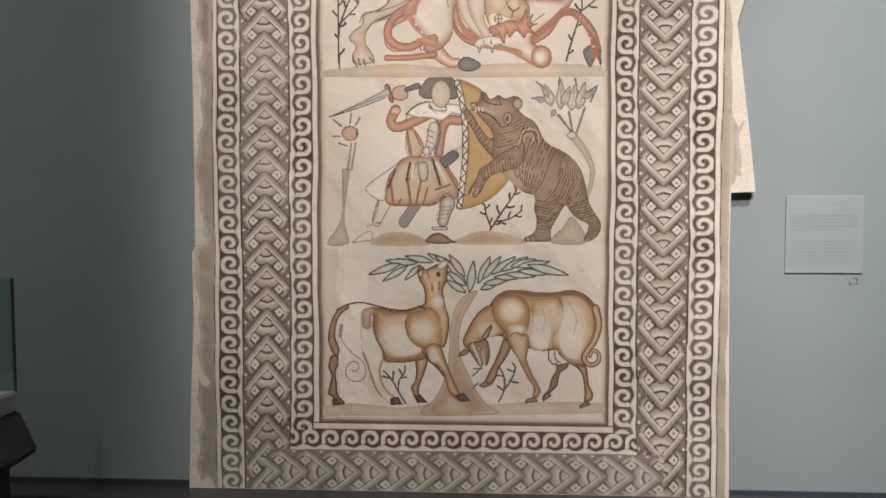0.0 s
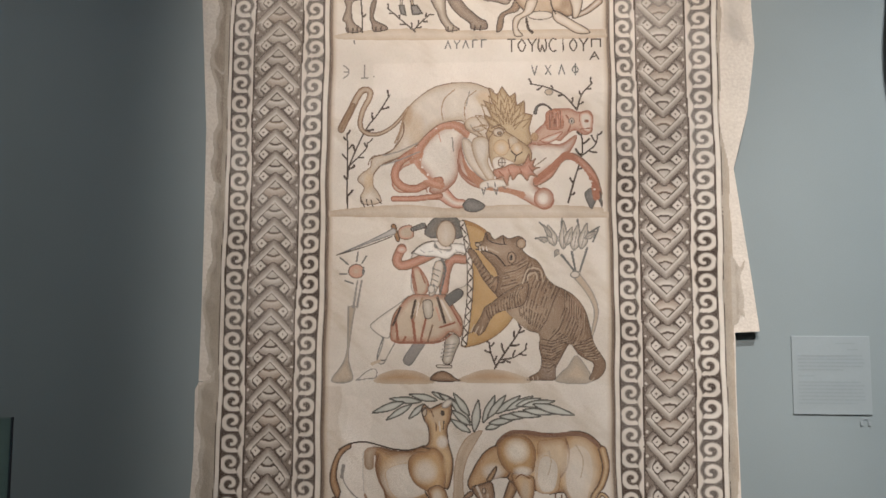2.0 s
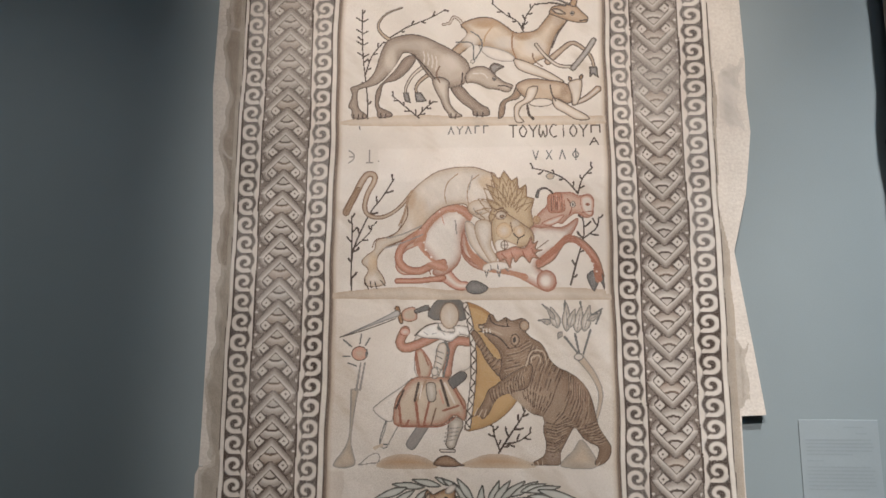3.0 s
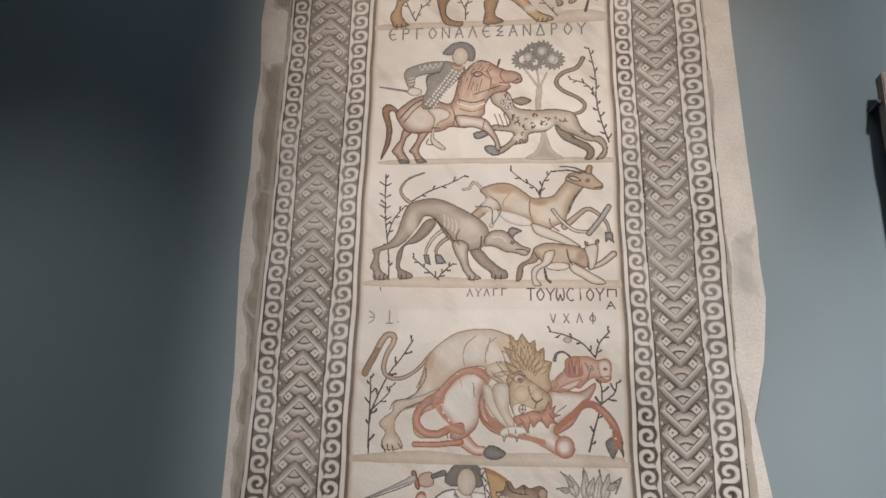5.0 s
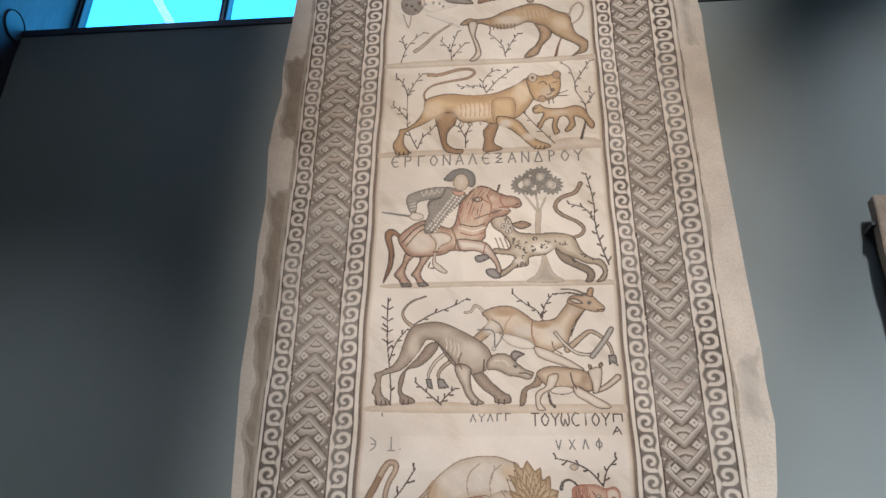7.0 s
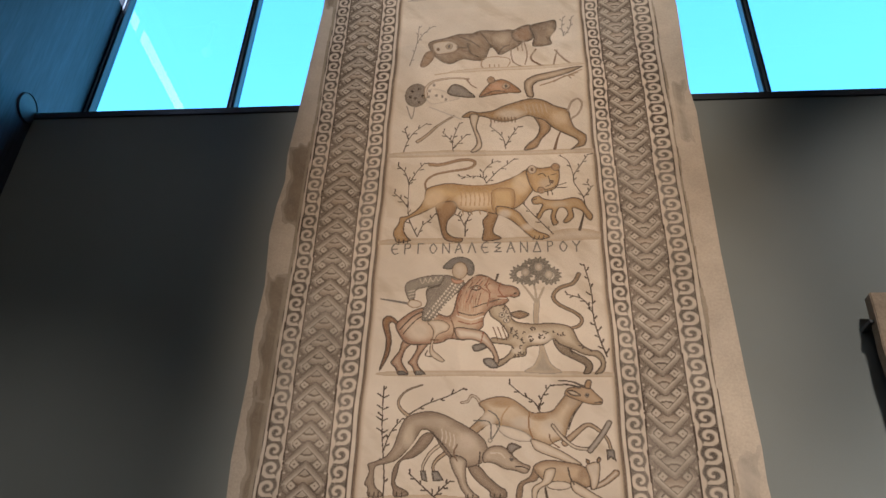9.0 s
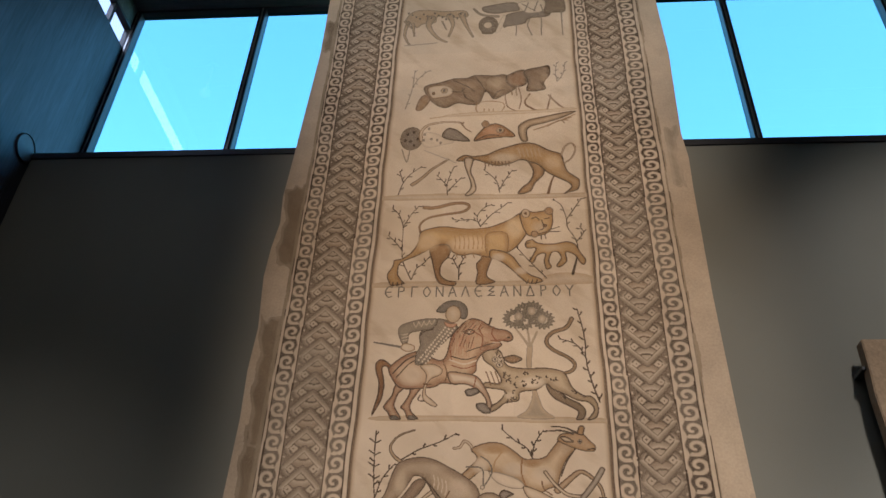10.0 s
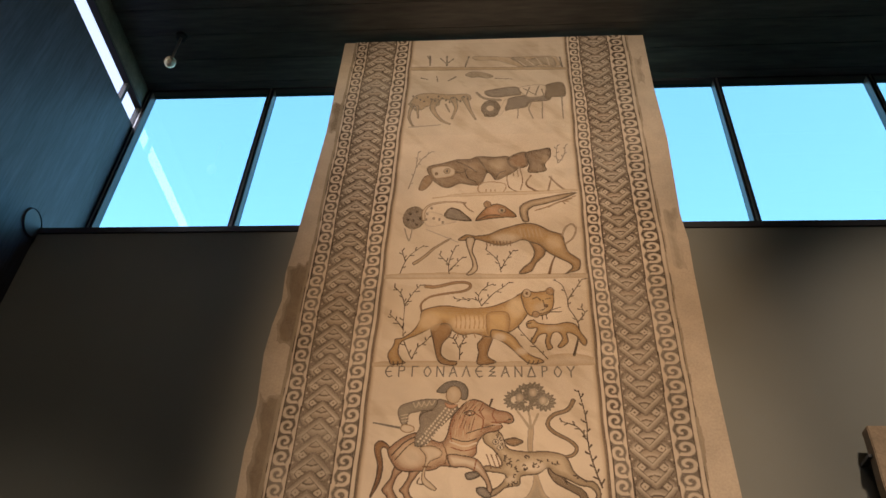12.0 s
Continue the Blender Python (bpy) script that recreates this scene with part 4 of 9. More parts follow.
fill('grazing_horse', [(7, 823), (50, 844), (111, 861), (129, 822), (132, 761), (117, 716), (93, 721), (74, 715), (44, 757)], 'umber', (0.17, 0.1, 0.06), 'fawn', soft=18, rim=6)
stroke('grazing_horse', [(37, 829), (62, 775), (81, 727)], 14, 9, 'ivory')
stroke('grazing_horse', [(93, 791), (105, 721)], 12, 9, 'sand')
oval('grazing_horse', (74, 809), 12, 16, 'umber', 'sand', 'sand')
fill('grazing_horse', [(86, 869), (135, 940), (144, 916), (114, 861)], 'umber', 'brown', 'tan', soft=9)
fill('grazing_horse', [(-42, 764), (-11, 804), (22, 805), (7, 774)], 'umber', 'brown', 'fawn', soft=9)
fill('grazing_horse', [(147, 1049), (183, 1092), (244, 1105), (305, 1094), (344, 1046), (350, 986), (335, 913), (287, 894), (211, 905), (165, 952), (147, 1001)], 'brown', 'russet', (0.44, 0.275, 0.13), soft=30, rim=3)
glow('grazing_horse', (250, 1020), 74, 74, (0.66, 0.58, 0.47), 0.95)
fill('grazing_horse', [(220, 893), (256, 911), (311, 900), (344, 877), (344, 810), (335, 750), (357, 690), (387, 630), (411, 583), (396, 541), (366, 534), (372, 594), (341, 642), (311, 701), (287, 749), (247, 815)], 'brown', 'russet', (0.5, 0.345, 0.2), soft=24, rim=6)
glow('grazing_horse', (281, 915), 56, 31, 'cream', 0.75)
stroke('grazing_horse', [(241, 875), (272, 897), (317, 879)], 8, 8, 'coat')
glow('grazing_horse', (293, 809), 28, 74, 'sand', 0.7)
fill('grazing_horse', [(600, 725), (654, 717), (666, 672), (672, 618), (696, 559), (678, 523), (648, 516), (648, 576), (642, 630), (633, 671)], 'umber', 'coat', 'honey', soft=18, rim=6)
fill('grazing_horse', [(69, 606), (111, 631), (142, 607), (93, 588)], 'umber', (0.15, 0.12, 0.095), 'grey', soft=12, sharp=True)
fill('grazing_horse', [(335, 533), (384, 546), (396, 517), (323, 509)], 'umber', (0.15, 0.12, 0.095), 'grey', soft=12, sharp=True)
fill('grazing_horse', [(417, 535), (450, 572), (474, 554), (426, 517)], 'umber', (0.15, 0.12, 0.095), 'grey', soft=12, sharp=True)
fill('grazing_horse', [(618, 498), (660, 528), (684, 505), (624, 480)], 'umber', (0.15, 0.12, 0.095), 'grey', soft=12, sharp=True)
stroke('grazing_horse', [(703, 1033), (721, 943), (696, 852), (660, 801), (645, 756), (678, 723), (720, 742), (723, 784), (693, 804), (675, 774)], 46, 22, 'russet', rim='umber', light=(0.52, 0.38, 0.22))
stroke('grazing_horse', [(93, 715), (62, 678), (35, 654)], 9, 9, 'slate')
stroke('grazing_horse', [(87, 697), (44, 696)], 9, 9, 'slate')
stroke('grazing_horse', [(69, 618), (38, 587)], 9, 9, 'slate')
stroke('sprig#1', [(184, 518), (211, 579), (211, 651), (184, 711)], 11, 9, 'ink')
stroke('sprig#1', [(211, 579), (251, 640), (272, 700), (257, 730)], 11, 9, 'ink')
stroke('sprig#1', [(205, 582), (175, 602)], 9, 12, 'ink')
stroke('sprig#1', [(242, 628), (287, 622)], 9, 12, 'ink')
stroke('sprig#1', [(211, 657), (172, 662)], 9, 12, 'ink')
stroke('sprig#1', [(263, 682), (232, 694)], 9, 12, 'ink')

# swordsman and bear, the man as plain shapes
fill('ground_strip#2', [(-494, 1419), (-386, 1448), (-264, 1430), (-203, 1374), (-502, 1373)], 'sand', 'sand', 'tan', soft=40, rim=3)
fill('ground_strip#2', [(-57, 1382), (11, 1432), (102, 1452), (224, 1437), (322, 1382)], 'sand', 'sand', 'tan', soft=40, rim=3)
fill('ground_strip#2', [(457, 1390), (525, 1473), (577, 1529), (652, 1390)], 'grey', 'mortar', 'sand', soft=40, rim=4)
fill('pomegranate_tree', [(-761, 1384), (-682, 1519), (-673, 1763), (-673, 1791), (-615, 1790), (-633, 1763), (-663, 1519), (-640, 1388)], 'grey', 'mortar', 'sand', soft=20)
stroke('pomegranate_tree', [(-642, 1786), (-621, 1930)], 15, 9, 'grey')
stroke('pomegranate_tree', [(-622, 1786), (-598, 1930)], 13, 10, 'grey')
oval('pomegranate_tree', (-628, 1983), 46, 41, 'umber', 'pink', 'sand')
stroke('pomegranate_tree', [(-674, 2021), (-720, 2059)], 10, 9, 'slate')
stroke('pomegranate_tree', [(-682, 1968), (-721, 1969)], 9, 9, 'slate')
stroke('pomegranate_tree', [(-628, 2036), (-620, 2089)], 9, 9, 'slate')
stroke('pomegranate_tree', [(-597, 2028), (-574, 2066)], 9, 10, 'slate')
stroke('pomegranate_tree', [(-690, 1931), (-644, 1915)], 9, 9, 'slate')
stroke('pomegranate_tree', [(-590, 1968), (-590, 2006)], 10, 9, 'slate')
stroke('fruit_tree', [(650, 1623), (681, 1758), (648, 1863), (573, 1965)], 18, 44, 'sand', rim='grey')
stroke('fruit_tree', [(573, 1975), (498, 2072)], 10, 14, 'slate')
stroke('fruit_tree', [(573, 1982), (553, 2087)], 10, 14, 'slate')
stroke('fruit_tree', [(595, 1982), (636, 2108)], 11, 13, 'slate')
oval('fruit_tree', (569, 1965), 26, 20, 'slate', 'ivory')
stroke('fruit_tree', [(378, 2251), (430, 2206)], 10, 10, 'slate')
stroke('fruit_tree', [(356, 2163), (408, 2170)], 10, 10, 'slate')
stroke('fruit_tree', [(504, 2287), (497, 2221)], 10, 10, 'slate')
stroke('fruit_tree', [(586, 2264), (594, 2205)], 11, 11, 'slate')
stroke('fruit_tree', [(704, 2226), (645, 2190)], 10, 11, 'slate')
stroke('fruit_tree', [(697, 2211), (668, 2145)], 10, 10, 'slate')
sprig('bush#2', [(133, 1458), (193, 1549), (246, 1624), (276, 1677)], w=9, twigs=6)
sprig('bush#2', [(140, 1465), (110, 1549), (105, 1594)], w=8, twigs=4)
sprig('bush#2', [(163, 1503), (238, 1518), (306, 1564)], w=8, twigs=4)
fill('shield', [(-50, 2259), (24, 2248), (92, 2204), (160, 2122), (227, 2013), (266, 1892), (259, 1785), (212, 1698), (131, 1624), (38, 1581), (-49, 1575), (-29, 1677), (4, 1878), (-14, 2122)], 'brown', (0.335, 0.2, 0.08), (0.43, 0.275, 0.125), soft=30)
stroke('shield', [(-30, 2252), (51, 2224), (133, 2149), (200, 2040)], 22, 11, (0.3, 0.165, 0.065))
glow('shield', (92, 1919), 67, 81, (0.47, 0.32, 0.155), 0.56)
stroke('swordsman', [(-435, 1621), (-455, 1567), (-485, 1498)], 84, 49, 'ivory', rim='slate')
stroke('swordsman', [(-476, 1621), (-508, 1507), (-454, 1498)], 7, 6, 'slate')
stroke('swordsman', [(-272, 1595), (-336, 1499)], 60, 60, 'grey', rim='slate')
stroke('swordsman', [(-97, 1603), (-123, 1503)], 86, 59, 'mortar', rim='umber', light='ivory')
fill('swordsman', [(-547, 1674), (-511, 1722), (-396, 1803), (-328, 1851), (-307, 1783), (-395, 1729), (-448, 1614)], 'slate', 'ivory', 'cream', soft=20)
fill('swordsman', [(-316, 2082), (-207, 2153), (-111, 2122), (-16, 2102), (-13, 1919), (-84, 1878), (-84, 1824), (-246, 1824), (-321, 1878), (-322, 2000)], 'grey', 'ivory', 'cream', soft=25)
fill('swordsman', [(-322, 1973), (-308, 2007), (-274, 2000), (-226, 1919), (-246, 1851), (-301, 1857)], 'rust', (0.33, 0.165, 0.105), 'sand', soft=18)
fill('swordsman', [(-328, 1851), (-246, 1858), (-124, 1851), (-83, 1784), (-40, 1710), (-50, 1623), (-103, 1650), (-164, 1602), (-245, 1593), (-394, 1595), (-437, 1621), (-429, 1722), (-395, 1783)], 'brown', (0.33, 0.165, 0.105), 'sand', soft=34)
glow('swordsman', (-367, 1689), 40, 54, 'sand', 0.72)
glow('swordsman', (-259, 1656), 40, 45, 'sand', 0.72)
glow('swordsman', (-110, 1690), 32, 35, 'sand', 0.72)
glow('swordsman', (-205, 1743), 24, 54, 'sand', 0.72)
stroke('swordsman', [(-300, 1824), (-320, 1729)], 13, 14, 'umber')
stroke('swordsman', [(-260, 1837), (-307, 1729)], 12, 13, 'fawn')
stroke('swordsman', [(-219, 1810), (-265, 1622), (-258, 1595)], 12, 12, 'rust')
stroke('swordsman', [(-313, 1716), (-299, 1602)], 16, 16, 'rust')
stroke('swordsman', [(-178, 1837), (-137, 1703)], 15, 15, 'umber')
stroke('swordsman', [(-158, 1824), (-104, 1717)], 12, 12, 'ivory')
stroke('swordsman', [(-124, 1824), (-50, 1690)], 11, 11, 'rust')
stroke('swordsman', [(-409, 1729), (-394, 1608)], 13, 14, 'rust')
stroke('swordsman', [(-353, 1622), (-367, 1595)], 12, 12, 'rust')
stroke('swordsman', [(-205, 1689), (-231, 1595)], 9, 9, 'brown')
stroke('swordsman', [(-280, 1810), (-293, 1743)], 8, 8, 'ivory')
stroke('swordsman', [(-185, 1783), (-164, 1716)], 10, 9, 'pink')
stroke('swordsman', [(-164, 1676), (-83, 1703)], 11, 11, 'rust')
stroke('swordsman', [(-382, 1783), (-422, 1688)], 11, 11, 'umber')
stroke('swordsman', [(-435, 1614), (-394, 1592), (-245, 1591), (-164, 1598), (-99, 1643)], 7, 7, 'rust')
stroke('swordsman', [(-207, 2079), (-302, 2034), (-377, 2014), (-404, 2048), (-378, 2109)], 55, 55, (0.33, 0.165, 0.105), rim='brown', light='pink')
oval('swordsman', (-378, 2102), 30, 24, 'rust', 'pink', 'ivory')
stroke('swordsman', [(-30, 2047), (-98, 2047), (-131, 1986), (-145, 1878)], 54, 54, (0.33, 0.165, 0.105), rim='brown', light='pink')
fill('swordsman', [(-193, 2034), (-145, 2034), (-152, 1946), (-192, 1858), (-226, 1851), (-213, 1946)], 'slate', 'sand', 'ivory', soft=12)
stroke('swordsman', [(-206, 2000), (-165, 1984)], 6, 5, 'slate')
stroke('swordsman', [(-201, 1970), (-171, 1954)], 5, 5, 'slate')
stroke('swordsman', [(-206, 1940), (-176, 1924)], 6, 6, 'slate')
stroke('swordsman', [(-200, 1910), (-181, 1894)], 5, 5, 'slate')
stroke('swordsman', [(-206, 1881), (-187, 1864)], 5, 5, 'slate')
stroke('swordsman', [(-190, 2123), (-145, 2027), (-138, 1973), (-165, 1858)], 17, 12, 'slate')
fill('swordsman', [(-138, 1844), (-63, 1889), (-36, 1854), (-104, 1794), (-124, 1804)], 'umber', 'slate', 'slate')
fill('swordsman', [(-260, 1817), (-208, 1821), (-205, 1736), (-246, 1727)], 'umber', 'mortar', 'ivory')
oval('swordsman', (-212, 1885), 20, 24, 'slate', 'ivory')
fill('swordsman', [(-399, 2203), (-379, 2230), (-324, 2238), (-310, 2178), (-337, 2159), (-385, 2164)], 'brown', 'pink', 'sand', soft=14)
stroke('swordsman', [(-317, 2216), (-259, 2235)], 27, 35, 'slate', rim='umber')
stroke('swordsman', [(-424, 2233), (-399, 2157)], 30, 25, 'russet', rim='umber')
stroke('swordsman', [(-426, 2203), (-564, 2144), (-742, 2072)], 39, 6, 'pale_grey', rim='slate')
stroke('swordsman', [(-433, 2175), (-577, 2121), (-742, 2072)], 6, 6, 'umber')
fill('swordsman', [(-254, 2198), (-214, 2266), (-153, 2298), (-85, 2286), (-44, 2242), (-38, 2177), (-84, 2160), (-187, 2166), (-218, 2166)], 'umber', 'slate', (0.17, 0.14, 0.11))
oval('swordsman', (-132, 2191), 54, 74, 'brown', 'sand', 'ivory')
fill('swordsman', [(-316, 2093), (-261, 2136), (-193, 2150), (-190, 2116), (-111, 2102), (-105, 2136), (-30, 2129), (-14, 2074), (-71, 2084), (-125, 2047), (-193, 2061), (-275, 2068)], 'slate', 'ivory', 'white', soft=12)
stroke('swordsman', [(-323, 2082), (-261, 2134), (-204, 2150)], 7, 7, 'umber')
stroke('swordsman', [(-315, 1986), (-294, 1878)], 8, 8, 'rust')
stroke('swordsman', [(-274, 1986), (-247, 1918)], 7, 7, 'rust')
stroke('swordsman', [(-275, 2102), (-250, 2084)], 6, 5, 'pale_grey')
stroke('swordsman', [(-226, 2091), (-204, 2095)], 5, 6, 'pale_grey')
stroke('swordsman', [(-177, 2102), (-158, 2084)], 5, 5, 'pale_grey')
stroke('swordsman', [(-128, 2091), (-111, 2095)], 5, 5, 'pale_grey')
stroke('swordsman', [(-79, 2102), (-65, 2084)], 5, 6, 'pale_grey')
stroke('swordsman', [(-148, 1580), (-76, 1588)], 5, 5, 'grey')
stroke('swordsman', [(-152, 1558), (-83, 1567)], 5, 6, 'grey')
stroke('swordsman', [(-156, 1537), (-90, 1546)], 5, 5, 'grey')
stroke('swordsman', [(-160, 1516), (-96, 1524)], 5, 5, 'grey')
stroke('shield', [(-44, 2248), (-14, 2122), (0, 1973), (-5, 1811), (-32, 1590)], 35, 34, 'cream', rim='umber')
stroke('shield', [(-29, 2251), (-53, 2222)], 7, 7, 'umber')
stroke('shield', [(-46, 2221), (-22, 2192)], 7, 7, 'umber')
stroke('shield', [(-14, 2189), (-38, 2160)], 7, 6, 'umber')
stroke('shield', [(-31, 2159), (-7, 2130)], 7, 7, 'umber')
stroke('shield', [(0, 2128), (-24, 2099)], 6, 7, 'umber')
stroke('shield', [(-22, 2098), (3, 2069)], 7, 7, 'umber')
stroke('shield', [(5, 2068), (-19, 2039)], 7, 6, 'umber')
stroke('shield', [(-16, 2036), (8, 2008)], 7, 6, 'umber')
stroke('shield', [(11, 2007), (-14, 1978)], 7, 7, 'umber')
stroke('shield', [(-12, 1977), (12, 1948)], 7, 7, 'umber')
stroke('shield', [(11, 1946), (-13, 1917)], 7, 7, 'umber')
stroke('shield', [(-15, 1916), (9, 1888)], 7, 7, 'umber')
stroke('shield', [(9, 1885), (-15, 1857)], 7, 7, 'umber')
stroke('shield', [(-16, 1855), (8, 1827)], 7, 7, 'umber')
stroke('shield', [(7, 1826), (-17, 1797)], 7, 7, 'umber')
stroke('shield', [(-21, 1795), (3, 1767)], 7, 7, 'umber')
stroke('shield', [(0, 1765), (-24, 1737)], 6, 6, 'umber')
stroke('shield', [(-28, 1736), (-4, 1708)], 7, 6, 'umber')
stroke('shield', [(-8, 1705), (-32, 1677)], 6, 6, 'umber')
stroke('shield', [(-35, 1675), (-11, 1647)], 7, 7, 'umber')
stroke('shield', [(-15, 1645), (-39, 1616)], 7, 7, 'umber')
stroke('shield', [(-43, 1615), (-19, 1587)], 7, 7, 'umber')
fill('swordsman', [(-217, 1393), (-192, 1430), (-149, 1443), (-112, 1431), (-81, 1407), (-50, 1389), (-143, 1382)], 'umber', 'brown', 'fawn', soft=16)
stroke('swordsman', [(-174, 1467), (-106, 1465)], 22, 20, 'ivory', rim='umber')
stroke('swordsman', [(-621, 1387), (-571, 1430), (-534, 1449), (-509, 1440), (-515, 1403), (-562, 1396), (-621, 1387)], 6, 6, 'grey')
stroke('swordsman', [(-534, 1477), (-497, 1493)], 18, 18, 'sand')
fill('bear', [(169, 1959), (126, 1956), (77, 2014), (39, 2079), (8, 2110), (-16, 2098), (2, 2055), (40, 1993), (71, 1937), (114, 1881), (157, 1851), (200, 1906)], 'umber', (0.175, 0.112, 0.07), 'fawn', soft=30, rim=4)
fill('bear', [(27, 2141), (67, 2150), (85, 2197), (110, 2194), (132, 2160), (178, 2181), (212, 2163), (254, 2175), (288, 2169), (307, 2138), (288, 2101), (322, 2067), (365, 2042), (395, 1999), (417, 1950), (453, 1913), (505, 1888), (560, 1855), (602, 1809), (629, 1754), (647, 1687), (659, 1626), (674, 1584), (701, 1541), (728, 1493), (722, 1450), (695, 1411), (656, 1395), (638, 1410), (656, 1450), (659, 1489), (620, 1510), (580, 1537), (541, 1589), (517, 1564), (487, 1509), (462, 1460), (456, 1399), (377, 1396), (307, 1395), (323, 1416), (365, 1441), (380, 1469), (383, 1515), (371, 1569), (371, 1640), (316, 1661), (270, 1694), (228, 1734), (191, 1771), (172, 1814), (138, 1860), (151, 1931), (138, 1993), (95, 2045), (55, 2092)], 'umber', (0.175, 0.112, 0.07), (0.25, 0.168, 0.108), soft=60, rim=4)
glow('bear', (286, 1747), 112, 93, (0.36, 0.265, 0.18), 0.8)
glow('bear', (432, 1692), 81, 186, (0.3, 0.215, 0.145), 0.8)
glow('bear', (566, 1754), 62, 124, (0.3, 0.2, 0.135), 0.7)
glow('bear', (423, 1448), 56, 56, (0.27, 0.2, 0.15), 0.7)
glow('bear', (162, 2107), 105, 56, (0.33, 0.235, 0.16), 0.8)
hatch('bear', [(316, 2042), (279, 1943), (249, 1826), (273, 1728)], [(499, 1882), (462, 1802), (432, 1717), (383, 1655)], 11, (0.11, 0.07, 0.046), (0.31, 0.225, 0.15))
hatch('bear', [(508, 1882), (511, 1796), (468, 1686), (402, 1600)], [(632, 1736), (626, 1632), (589, 1559), (535, 1595)], 10, (0.11, 0.07, 0.046), (0.31, 0.225, 0.15))
hatch('bear', [(383, 1624), (444, 1610), (517, 1631)], [(389, 1435), (426, 1429), (462, 1472)], 11, (0.11, 0.07, 0.046), (0.31, 0.225, 0.15))
hatch('bear', [(547, 1595), (608, 1607), (656, 1626)], [(650, 1504), (686, 1505), (710, 1523)], 8, (0.11, 0.07, 0.046), (0.31, 0.225, 0.15))
hatch('bear', [(193, 2011), (249, 2023), (304, 2060)], [(169, 1888), (261, 1912), (353, 1950)], 7, (0.11, 0.07, 0.046), (0.31, 0.225, 0.15))
fill('bear', [(316, 1925), (218, 1885), (163, 1851), (120, 1814), (80, 1789), (56, 1736), (19, 1675), (-5, 1644), (28, 1653), (47, 1632), (81, 1660), (111, 1718), (151, 1755), (218, 1777), (298, 1808)], 'umber', (0.175, 0.112, 0.07), (0.3, 0.205, 0.13), soft=34, rim=4)
hatch('bear', [(292, 1906), (273, 1863), (276, 1814)], [(71, 1764), (84, 1727), (102, 1697)], 13, (0.11, 0.07, 0.046), (0.31, 0.225, 0.15))
hatch('bear', [(157, 1937), (138, 1900), (114, 1888)], [(33, 2079), (15, 2061), (5, 2042)], 9, (0.11, 0.07, 0.046), (0.31, 0.225, 0.15))
stroke('bear', [(316, 1934), (316, 1962), (355, 1973), (365, 1934)], 7, 6, 'sand')
stroke('bear', [(301, 1926), (316, 1977), (367, 1982), (380, 1930)], 7, 6, 'hair')
stroke('bear', [(285, 1919), (316, 1993), (380, 1991), (395, 1927)], 7, 6, 'sand')
stroke('bear', [(4, 1653), (22, 1690)], 7, 6, 'sand')
stroke('bear', [(28, 1647), (47, 1684)], 7, 6, 'sand')
stroke('bear', [(56, 1647), (71, 1684)], 7, 6, 'sand')
stroke('bear', [(33, 2104), (89, 2092), (144, 2067), (193, 2011)], 10, 8, 'umber')
stroke('bear', [(39, 2120), (101, 2107), (156, 2085)], 9, 7, 'sand')
stroke('bear', [(52, 2116), (55, 2098)], 6, 6, 'cream')
stroke('bear', [(70, 2116), (73, 2098)], 6, 6, 'cream')
stroke('bear', [(89, 2116), (92, 2098)], 6, 6, 'cream')
stroke('bear', [(88, 2191), (101, 2154), (144, 2135), (199, 2129)], 7, 6, 'umber')
stroke('bear', [(181, 2172), (187, 2135)], 6, 6, 'umber')
oval('bear', (227, 2057), 25, 34, 'umber', 'fawn', 'sand')
oval('bear', (224, 2057), 9, 16, 'black', 'umber', 'umber')
oval('bear', (279, 2135), 28, 31, 'umber', 'fawn', 'sand')
oval('bear', (42, 2129), 16, 12, 'umber', 'sand', 'sand')
stroke('bear', [(317, 1392), (310, 1410)], 6, 6, 'sand')
stroke('bear', [(341, 1392), (338, 1414)], 6, 6, 'sand')
stroke('bear', [(365, 1392), (365, 1414)], 6, 6, 'sand')
stroke('bear', [(650, 1395), (665, 1413)], 6, 6, 'sand')
fill('fruit_tree', [(562, 2094), (601, 2133), (601, 2187), (590, 2242), (559, 2194), (540, 2144)], 'slate', 'mortar', 'ivory', soft=16, rim=5)
stroke('fruit_tree', [(562, 2094), (582, 2198)], 4, 4, 'grey')
fill('fruit_tree', [(508, 2101), (536, 2149), (528, 2206), (510, 2263), (491, 2206), (482, 2149)], 'slate', 'mortar', 'ivory', soft=16, rim=5)
stroke('fruit_tree', [(508, 2101), (510, 2214)], 4, 4, 'grey')
fill('fruit_tree', [(602, 2100), (639, 2138), (644, 2192), (637, 2249), (606, 2202), (585, 2152)], 'slate', 'mortar', 'ivory', soft=16, rim=5)
stroke('fruit_tree', [(602, 2100), (627, 2204)], 4, 4, 'grey')
fill('fruit_tree', [(462, 2121), (478, 2166), (456, 2205), (423, 2240), (417, 2192), (422, 2147)], 'slate', 'mortar', 'ivory', soft=16, rim=5)
stroke('fruit_tree', [(462, 2121), (434, 2205)], 4, 4, 'grey')
fill('fruit_tree', [(429, 2148), (413, 2168), (387, 2170), (362, 2165), (383, 2148), (404, 2137)], 'slate', 'mortar', 'ivory', soft=16, rim=5)
stroke('fruit_tree', [(429, 2148), (382, 2159)], 4, 4, 'grey')
fill('fruit_tree', [(622, 2161), (653, 2157), (677, 2176), (699, 2201), (667, 2199), (637, 2189)], 'slate', 'mortar', 'ivory', soft=16, rim=5)
stroke('fruit_tree', [(622, 2161), (676, 2189)], 4, 4, 'grey')
